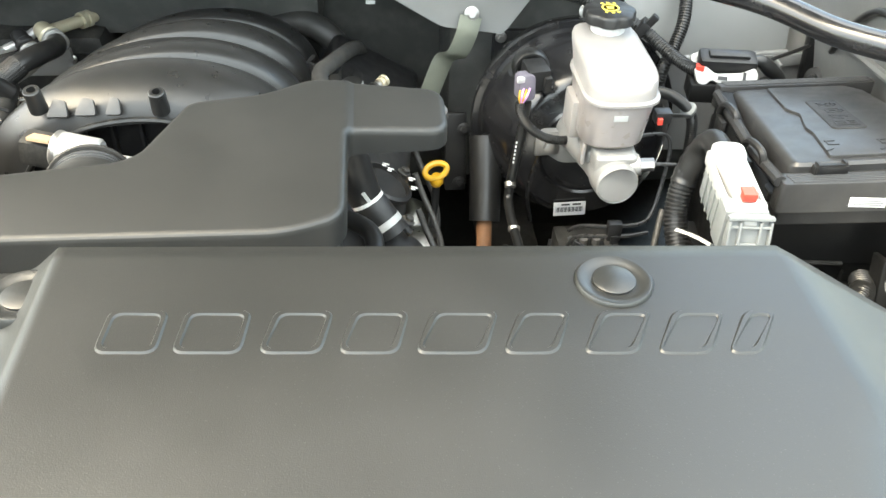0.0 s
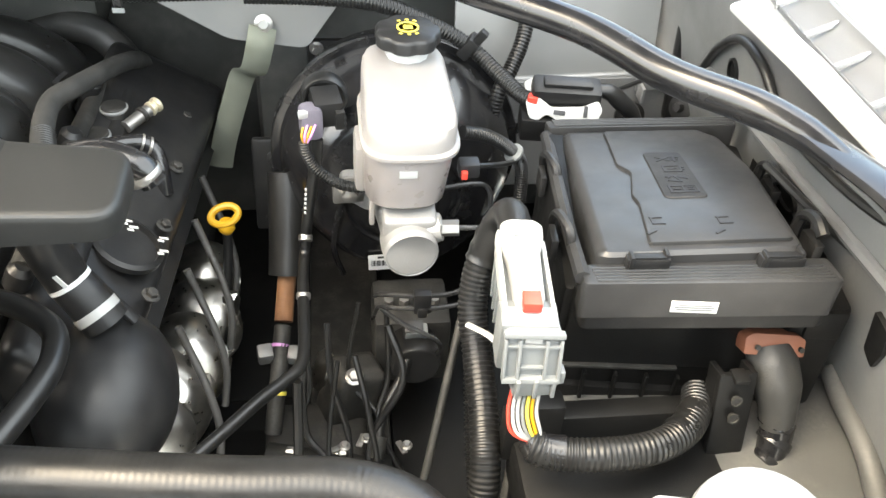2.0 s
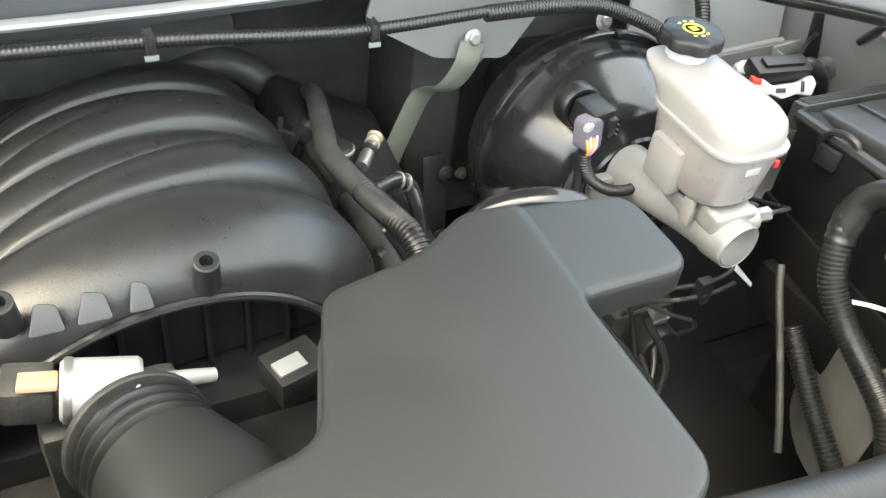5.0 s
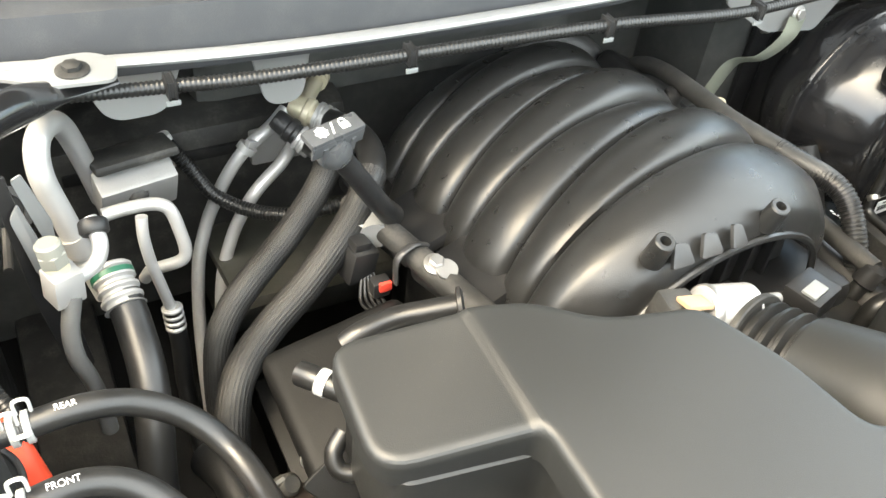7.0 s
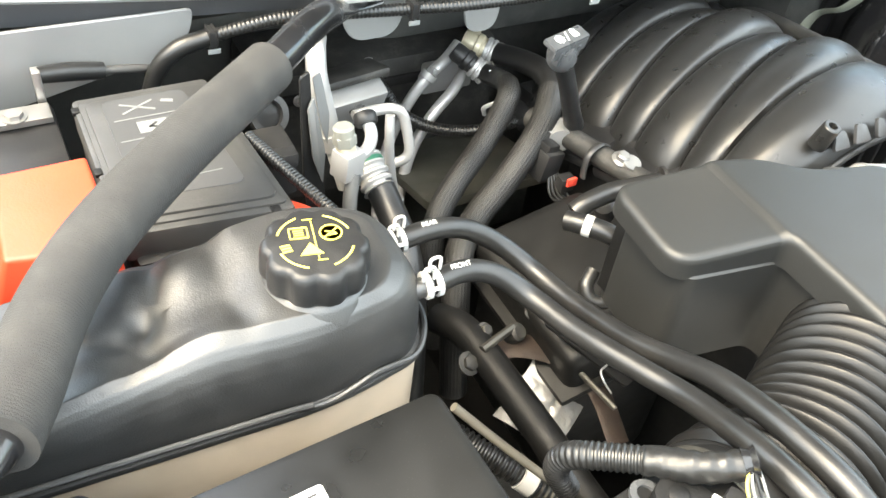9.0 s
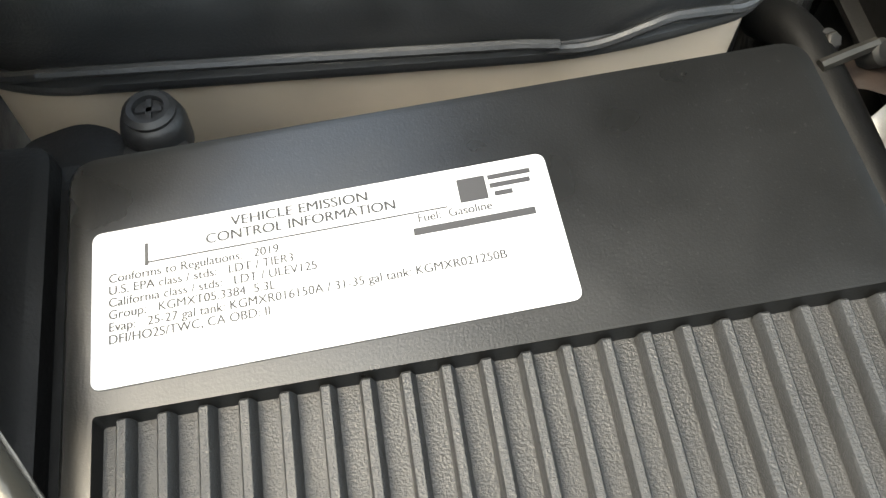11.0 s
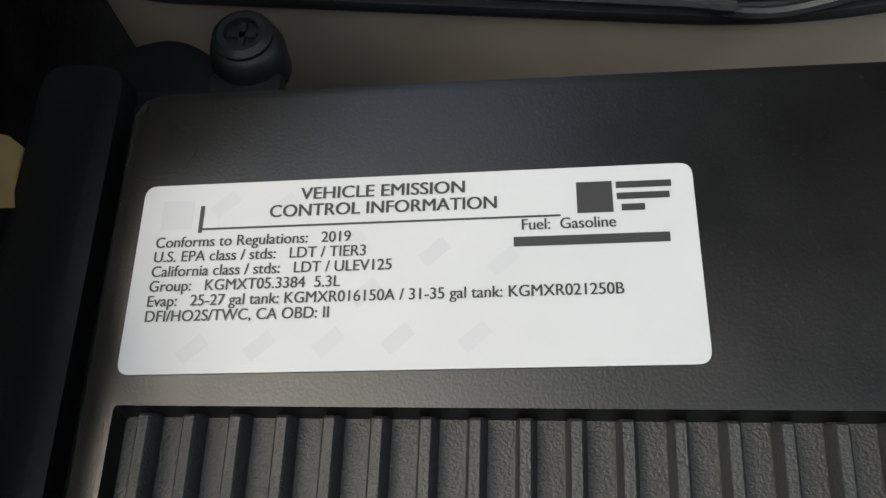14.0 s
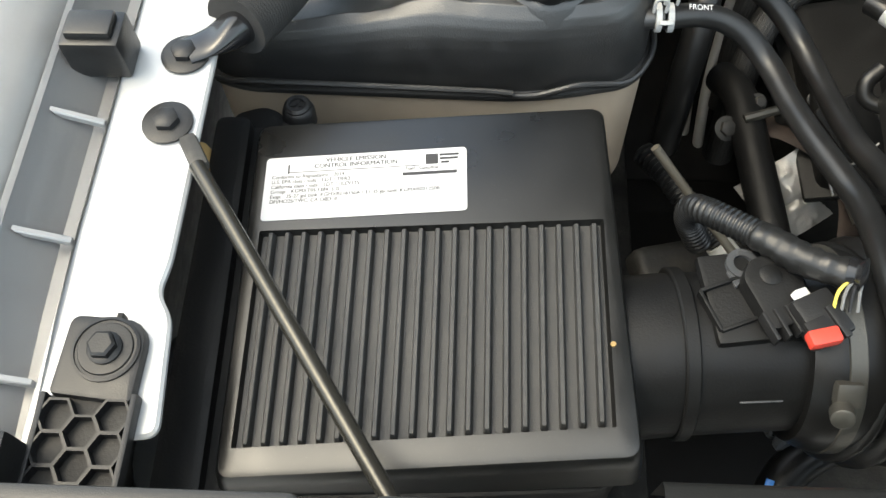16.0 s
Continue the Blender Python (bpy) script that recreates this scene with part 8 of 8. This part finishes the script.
part("band", tube([(-0.4335, 0.832, 0.911), (-0.433, 0.828, 0.909)], 0.0180, 24), material("green_band", (0.01, 0.09, 0.05), 0.4), sh, "green band")
lq = thing("liquid_hose", (-0.388, 0.86, 0.80), "thin black air-conditioning hose with a crimped ring", "hose")
part("pipe", tube([(-0.400, 0.852, 0.948), (-0.402, 0.847, 0.93), (-0.400, 0.846, 0.90), (-0.395, 0.846, 0.868), (-0.390, 0.844, 0.836)], 0.0050, 12), PIPE, lq, "thin bright pipe")
part("hose", tube([(-0.390, 0.844, 0.838), (-0.389, 0.838, 0.80), (-0.392, 0.825, 0.74), (-0.39, 0.80, 0.66)], 0.0085, 14), RUBBER, lq)
part("crimp_collar", tube([(-0.390, 0.845, 0.842), (-0.3895, 0.840, 0.815)], 0.0096, 20, ripple=(0.007, 0.0018)), ALU, lq, "ribbed crimp collar")
xl = thing("cross_loom", (-0.31, 0.99, 0.84), "corrugated loom behind the heater hoses", "loom")
part("sleeve", tube([(-0.348, 1.016, 0.898), (-0.340, 1.014, 0.882), (-0.328, 1.008, 0.862), (-0.312, 0.990, 0.838), (-0.285, 0.966, 0.828), (-0.255, 0.940, 0.832), (-0.225, 0.925, 0.840), (-0.19, 0.92, 0.845)], 0.0078, 14, ripple=(0.0038, 0.0010)), LOOM, xl)
part("end_band", tube([(-0.3505, 1.0165, 0.903), (-0.3475, 1.0155, 0.896)], 0.0084, 16), CREAM, xl, "pale taped end")
hb2 = thing("heater_box", (-0.30, 1.12, 0.70), "dull dark heater box behind the pipes", "heater box")
part("shell", box((-0.30, 1.12, 0.772), (0.34, 0.12, 0.20), 0.02), DARK, hb2)
part("flange", box((-0.30, 1.062, 0.838), (0.30, 0.012, 0.014), 0.003), DULL, hb2, "dark bolted flange")
for x in (-0.42, -0.34, -0.25, -0.18):
    part("bolt", hexbolt((x, 1.055, 0.838), (0, -1, 0.2), 0.005, 1.5, 0.005), STEEL, hb2)
part("pipe_plate", box((-0.215, 1.055, 0.835), (0.075, 0.012, 0.045), 0.006), ALU, hb2, "cast pipe plate")
solo("rear_cover_panel", moved(prism(rounded([(-0.135, -0.09), (0.05, -0.09), (0.05, 0.085), (-0.135, 0.085)], 0.012), 0, 0.012, 0.003), Matrix.Translation((-0.185, 0.970, 0.745)) @ Matrix.Rotation(radians(-14), 4, "X")), OLIVE, "dull olive-black panel behind the heater hoses", "panel")
solo("hose_clip", tube([(-0.222, 0.944, 0.846), (-0.228, 0.938, 0.862), (-0.218, 0.930, 0.872)], 0.003, 8, flat=0.6), CREAM, "pale plastic clip on a heater hose", "clip")
acc = thing("accessory_bracket", (-0.40, 0.50, 0.70), "grimy cast accessory bracket beside the engine", "bracket")
part("plate", box((-0.425, 0.500, 0.735), (0.13, 0.10, 0.03), 0.01, (10, 15, 20), 3), DARK, acc)
pul = thing("belt_pulley", (-0.37, 0.42, 0.72), "dark grooved belt pulley low in the bay", "pulley")
part("rim", lathe([(0.045, -0.014), (0.045, 0.014), (0.040, 0.014), (0.036, 0.006), (0.015, 0.004), (0.012, 0.016), (0.0, 0.017)], (-0.375, 0.42, 0.76), (0, -0.8, 0.6), 32), DARK, pul)
part("hub_bolt", hexbolt((-0.375, 0.406, 0.7705), (0, -0.8, 0.6), 0.008, 1.4, 0.006), STEEL, pul)
solo("injector_plug", join(box((-0.213, 0.782, 0.862), (0.018, 0.014, 0.018), 0.003), ), BLACK, "small black plug on a fuel injector", "plug")
solo("injector_lock", box((-0.211, 0.774, 0.868), (0.012, 0.004, 0.010), 0.001), REDTAB, "red injector plug lock", "lock")
fr = thing("fuel_rail", (-0.18, 0.75, 0.86), "dull black fuel rail with brackets and plugs", "fuel rail")
part("rail", tube([(-0.205, 0.875, 0.885), (-0.192, 0.82, 0.893), (-0.175, 0.735, 0.902), (-0.160, 0.665, 0.908)], 0.0125, 16), DARK, fr)
part("foot_plate", box((-0.150, 0.842, 0.868), (0.085, 0.090, 0.014), 0.005, (-14, -10, 12)), BLACK, fr)
part("foot_plate", box((-0.142, 0.735, 0.896), (0.080, 0.095, 0.014), 0.005, (-14, -10, 12)), BLACK, fr)
part("saddle", tube([(-0.205, 0.815, 0.893), (-0.196, 0.838, 0.893)], 0.0145, 18), SHEET, fr, "pale band round the rail")
part("stud", join(hexbolt((-0.180, 0.743, 0.914), (0, -0.3, 1), 0.007, 1.5, 0.008), lathe([(0.010, 0), (0.010, 0.003), (0.007, 0.003)], (-0.174, 0.733, 0.914), (0, -0.3, 1), 20)), STEEL, fr, "bright steel stud")
part("plug", join(box((-0.224, 0.812, 0.872), (0.028, 0.030, 0.036), 0.004, (0, 12, 10)), box((-0.222, 0.812, 0.893), (0.018, 0.018, 0.010), 0.003, (0, 12, 10))), BLACK, fr)
part("plug", box((-0.205, 0.700, 0.885), (0.026, 0.028, 0.034), 0.004, (0, 12, 10)), BLACK, fr)
part("plug_clip", tube([(-0.230, 0.824, 0.893), (-0.224, 0.826, 0.903), (-0.214, 0.822, 0.903)], 0.0014, 6), CREAM, fr, "pale wire clip")
part("plug_clip", tube([(-0.192, 0.850, 0.866), (-0.186, 0.848, 0.880), (-0.174, 0.850, 0.882)], 0.0013, 6), CREAM, fr, "pale wire clip")
part("saddle_loop", tube([(-0.206, 0.765, 0.880), (-0.204, 0.768, 0.906), (-0.188, 0.772, 0.914), (-0.172, 0.776, 0.906)], 0.0045, 10, flat=0.5), FUSE, fr, "grey saddle over the rail")
for k in range(5):
    part("wire", tube([(-0.224 + 0.003 * k, 0.800, 0.862), (-0.232 + 0.005 * k, 0.775, 0.85), (-0.215 + 0.002 * k, 0.74, 0.858 - 0.002 * k), (-0.205 + 0.003 * k, 0.712, 0.87)], 0.0016, 6), RUBBER, fr)
el = thing("side_breather_elbow", (-0.345, 0.61, 0.95), "black breather elbow with a pale band", "elbow")
part("hose", tube([(-0.343, 0.627, 0.978), (-0.335, 0.615, 0.981), (-0.320, 0.598, 0.980), (-0.306, 0.584, 0.972)], 0.0088, 16), RUBBER, el)
part("band", tube([(-0.3345, 0.6140, 0.9812), (-0.3300, 0.6085, 0.9812)], 0.0094, 20), CREAM, el, "pale paper band")
part("lower_curl", tube([(-0.322, 0.600, 0.935), (-0.333, 0.592, 0.927), (-0.332, 0.582, 0.919), (-0.320, 0.576, 0.919), (-0.310, 0.580, 0.927)], 0.0065, 14), RUBBER, el, "lower curl of black hose")
part("lower_band", tube([(-0.3200, 0.5760, 0.9190), (-0.3165, 0.5770, 0.9215)], 0.0071, 16), CREAM, el, "pale band")
vh = thing("vent_hose", (-0.29, 0.665, 0.95), "short black vent hose with a clip", "hose")
part("hose", tube([(-0.292, 0.674, 0.932), (-0.278, 0.674, 0.940), (-0.252, 0.674, 0.945), (-0.224, 0.665, 0.952), (-0.205, 0.658, 0.957)], 0.0095, 16), RUBBER, vh)
part("ring", lathe([(0.0098, -0.003), (0.0145, -0.002), (0.0150, 0.001), (0.0098, 0.003)], (-0.204, 0.658, 0.957), (0.9, -0.35, 0.2), 28), BLACK, vh, "flared black ring")
fb = bmesh.new()
bmesh.ops.create_grid(fb, x_segments=36, y_segments=28, size=0.5)
for v in fb.verts:
    x, y = v.co.x * 0.085, v.co.y * 0.072
    v.co = (x, y, -7 * x * x - 9 * y * y + 0.007 * noise.noise(Vector((x * 55, y * 40, 1.0))) + 0.004 * abs(noise.noise(Vector((x * 120, y * 150, 3.0)))) - 0.006 * math.exp(-((y + 0.004 + 0.15 * x) / 0.003) ** 2))
bmesh.ops.solidify(fb, geom=fb.faces[:], thickness=0.0008)
fb.transform(Matrix.Translation((-0.336, 0.585, 0.772)) @ Euler((0.55, -0.45, 0.5)).to_matrix().to_4x4())
solo("foil_shield", fb, ALU, "crinkled foil heat shield below the hoses", "heat shield", "heat shields", sharp=50)
rb = thing("rusty_bracket", (-0.33, 0.59, 0.74), "brown rusted steel bracket round the foil shield", "bracket")
part("strap", tube([(-0.372, 0.650, 0.795), (-0.345, 0.640, 0.800), (-0.312, 0.612, 0.796), (-0.296, 0.570, 0.786), (-0.300, 0.520, 0.765)], [0.016, 0.017, 0.015, 0.014, 0.014], 12, flat=0.25, up=(0.3, 0, 1)), RUSTDARK, rb)
part("lug", lathe([(0.008, -0.010), (0.0095, -0.006), (0.0095, 0.006), (0.007, 0.009)], (-0.350, 0.648, 0.812), (0.3, -0.5, 0.8), 20), DARK, rb, "round dull lug")
part("stay", tube([(-0.392, 0.640, 0.815), (-0.372, 0.645, 0.818), (-0.352, 0.650, 0.820)], 0.0045, 8), WORN, rb, "pale steel stay")
part("plate", moved(prism(rounded([(-0.055, -0.020), (0.050, -0.024), (0.058, 0.012), (-0.045, 0.022)], 0.006), 0, 0.004, 0.001, 1), Matrix.Translation((-0.300, 0.590, 0.845)) @ Euler((0.5, 0.5, -0.75)).to_matrix().to_4x4()), DEEP, rb, "black plate with a worn edge")
part("plate_edge", tube([(-0.332, 0.612, 0.826), (-0.318, 0.575, 0.815), (-0.306, 0.535, 0.806)], 0.003, 8), WORN, rb, "worn bright edge")
for x, y, z, r in ((-0.405, 0.640, 0.800, 0.008), (-0.375, 0.665, 0.808, 0.006), (-0.330, 0.655, 0.826, 0.005)):
    part("bolt", hexbolt((x, y, z), (0.2, -0.5, 0.8), r, 1.5, 0.007), DARK, rb)
lh = thing("lower_hose", (-0.38, 0.60, 0.78), "thick smooth black hose low beside the engine", "hose")
# Darker than the other rubber hoses: the tone carries the shade down here.
part("hose", tube([(-0.398, 0.715, 0.785), (-0.388, 0.682, 0.798), (-0.384, 0.640, 0.799), (-0.380, 0.590, 0.795), (-0.373, 0.540, 0.785), (-0.362, 0.48, 0.765), (-0.34, 0.42, 0.74)], 0.0165, 20), DEEP, lh)
part("print_mark", box((-0.387, 0.672, 0.8135), (0.004, 0.008, 0.0006), 0, (0, 0, 25)), WINK, lh, "small white print bar")
wb = thing("banded_loom", (-0.50, 0.44, 0.95), "corrugated black loom with a white band beside the air cleaner", "loom")
part("sleeve", tube([(-0.490, 0.598, 0.820), (-0.473, 0.573, 0.823), (-0.4575, 0.544, 0.8245), (-0.438, 0.518, 0.817), (-0.4185, 0.497, 0.804), (-0.3925, 0.478, 0.775), (-0.369, 0.458, 0.726)], 0.0110, 16, ripple=(0.0056, 0.0024)), LOOM, wb)
part("band", tube([(-0.4296, 0.5082, 0.8122), (-0.4206, 0.4992, 0.8058)], 0.0122, 18), CREAM, wb, "white band")
solo("tank_rod", tube([(-0.506, 0.517, 0.941), (-0.466, 0.491, 0.897), (-0.43, 0.467, 0.86)], 0.0036, 10), SHEETDULL, "thin pale metal rod beside the tank", "rod")
solo("bent_wire", tube([(-0.336, 0.532, 0.930), (-0.346, 0.524, 0.919), (-0.362, 0.517, 0.919), (-0.371, 0.513, 0.920), (-0.372, 0.505, 0.916), (-0.369, 0.497, 0.910)], 0.0009, 6), STEEL, "thin bent steel wire", "wire")
lph = thing("lower_pipe_hose", (-0.41, 0.31, 0.86), "black hose with a strip of blue tape", "hose")
LP = [(-0.30, 0.335, 0.855), (-0.342, 0.331, 0.862), (-0.384, 0.319, 0.862), (-0.412, 0.302, 0.858), (-0.428, 0.278, 0.850), (-0.434, 0.245, 0.835), (-0.43, 0.19, 0.80), (-0.42, 0.10, 0.74), (-0.40, 0.04, 0.66), (-0.38, 0.0, 0.52), (-0.37, 0.0, 0.438)]
part("hose", tube(LP, 0.0145, 20), BELLOW, lph)
tapeb = tube([(-0.424, 0.290, 0.8640), (-0.4305, 0.272, 0.8580), (-0.4345, 0.250, 0.8475)], 0.0028, 8, flat=0.35)
part("blue_tape", moved(tapeb, Matrix.Translation((-0.0085, 0.0, 0.0098))), BLUE, lph, "strip of blue tape")
gf = thing("grey_fitting", (-0.43, 0.34, 0.86), "stepped grey fitting low beside the airflow tube", "fitting")
for k in range(4):
    part("step", lathe([(0.0100, 0), (0.0108, 0.001), (0.0108, 0.006), (0.0085, 0.008)], (-0.431 + 0.0050 * k, 0.352 - 0.0095 * k, 0.866), (0.35, -0.85, 0.2), 18), SMOKE, gf)
for nm, c, d, lab in (("air_cleaner_stand", (-0.67, 0.35, 0.72), (0.26, 0.26, 0.27), "black plastic stand below the air cleaner"), ("battery_tray", (-0.66, 0.80, 0.74), (0.24, 0.24, 0.22), "black plastic tray below the battery"),
                      ("tank_stand", (-0.68, 0.59, 0.74), (0.28, 0.12, 0.25), "black plastic stand below the coolant tank")):
    solo(nm, box(c, d, 0.01), DEEP, lab, nm.split("_")[-1])

# ---- loom along the cowl ----
lc = thing("cowl_loom", (0, 0.90, 1.02), "corrugated black loom clipped along the cowl", "loom")
CL = [(-0.612, 0.948, 0.955), (-0.602, 0.944, 0.985), (-0.582, 0.940, 1.006), (-0.553, 0.938, 1.014), (-0.528, 0.932, 1.022), (-0.487, 0.926, 1.030), (-0.45, 0.920, 1.031), (-0.40, 0.915, 1.029), (-0.352, 0.913, 1.026), (-0.28, 0.903, 1.026), (-0.143, 0.892, 1.029), (0.071, 0.886, 1.026), (0.25, 0.885, 1.012), (0.40, 0.895, 1.010)]
part("sleeve", tube(CL, 0.0064, 14, ripple=(0.0042, 0.0008)), LOOM, lc)
part("bare_tube", tube(CL[:4], 0.0085, 14), RUBBER, lc, "smooth rubber end of the loom")
for x, y, z in ((-0.352, 0.913, 1.026), (-0.143, 0.892, 1.029), (0.071, 0.886, 1.026), (0.275, 0.886, 1.011), (-0.550, 0.938, 1.015)):
    part("clip", join(box((x, y, z), (0.010, 0.0165, 0.0165), 0.003), box((x - 0.0030, y, z), (0.002, 0.018, 0.018), 0.001), box((x + 0.0030, y, z), (0.002, 0.018, 0.018), 0.001)), BLACK, lc)
    part("clip_tab", box((x, y - 0.006, z - 0.013), (0.012, 0.002, 0.005), 0.0006), GREY, lc, "pale clip tab")
for x, hw, z0 in ((-0.376, 0.042, 0.975), (-0.243, 0.029, 0.962)):
    solo("drain_tab", moved(prism(rounded([(-hw, 0.0), (-hw * 0.62, z0 - 1.018), (hw * 0.62, z0 - 1.018), (hw, 0.0)], [0.002, 0.018, 0.018, 0.002], 8), 0, 0.003, 0.0008, 1), Matrix(((1, 0, 0, x), (0, 0.1, -1, 0.957), (0, 1, 0, 1.018), (0, 0, 0, 1)))), SHEET, "pale rounded metal tab below the cowl edge", "tab", "cowl tabs")
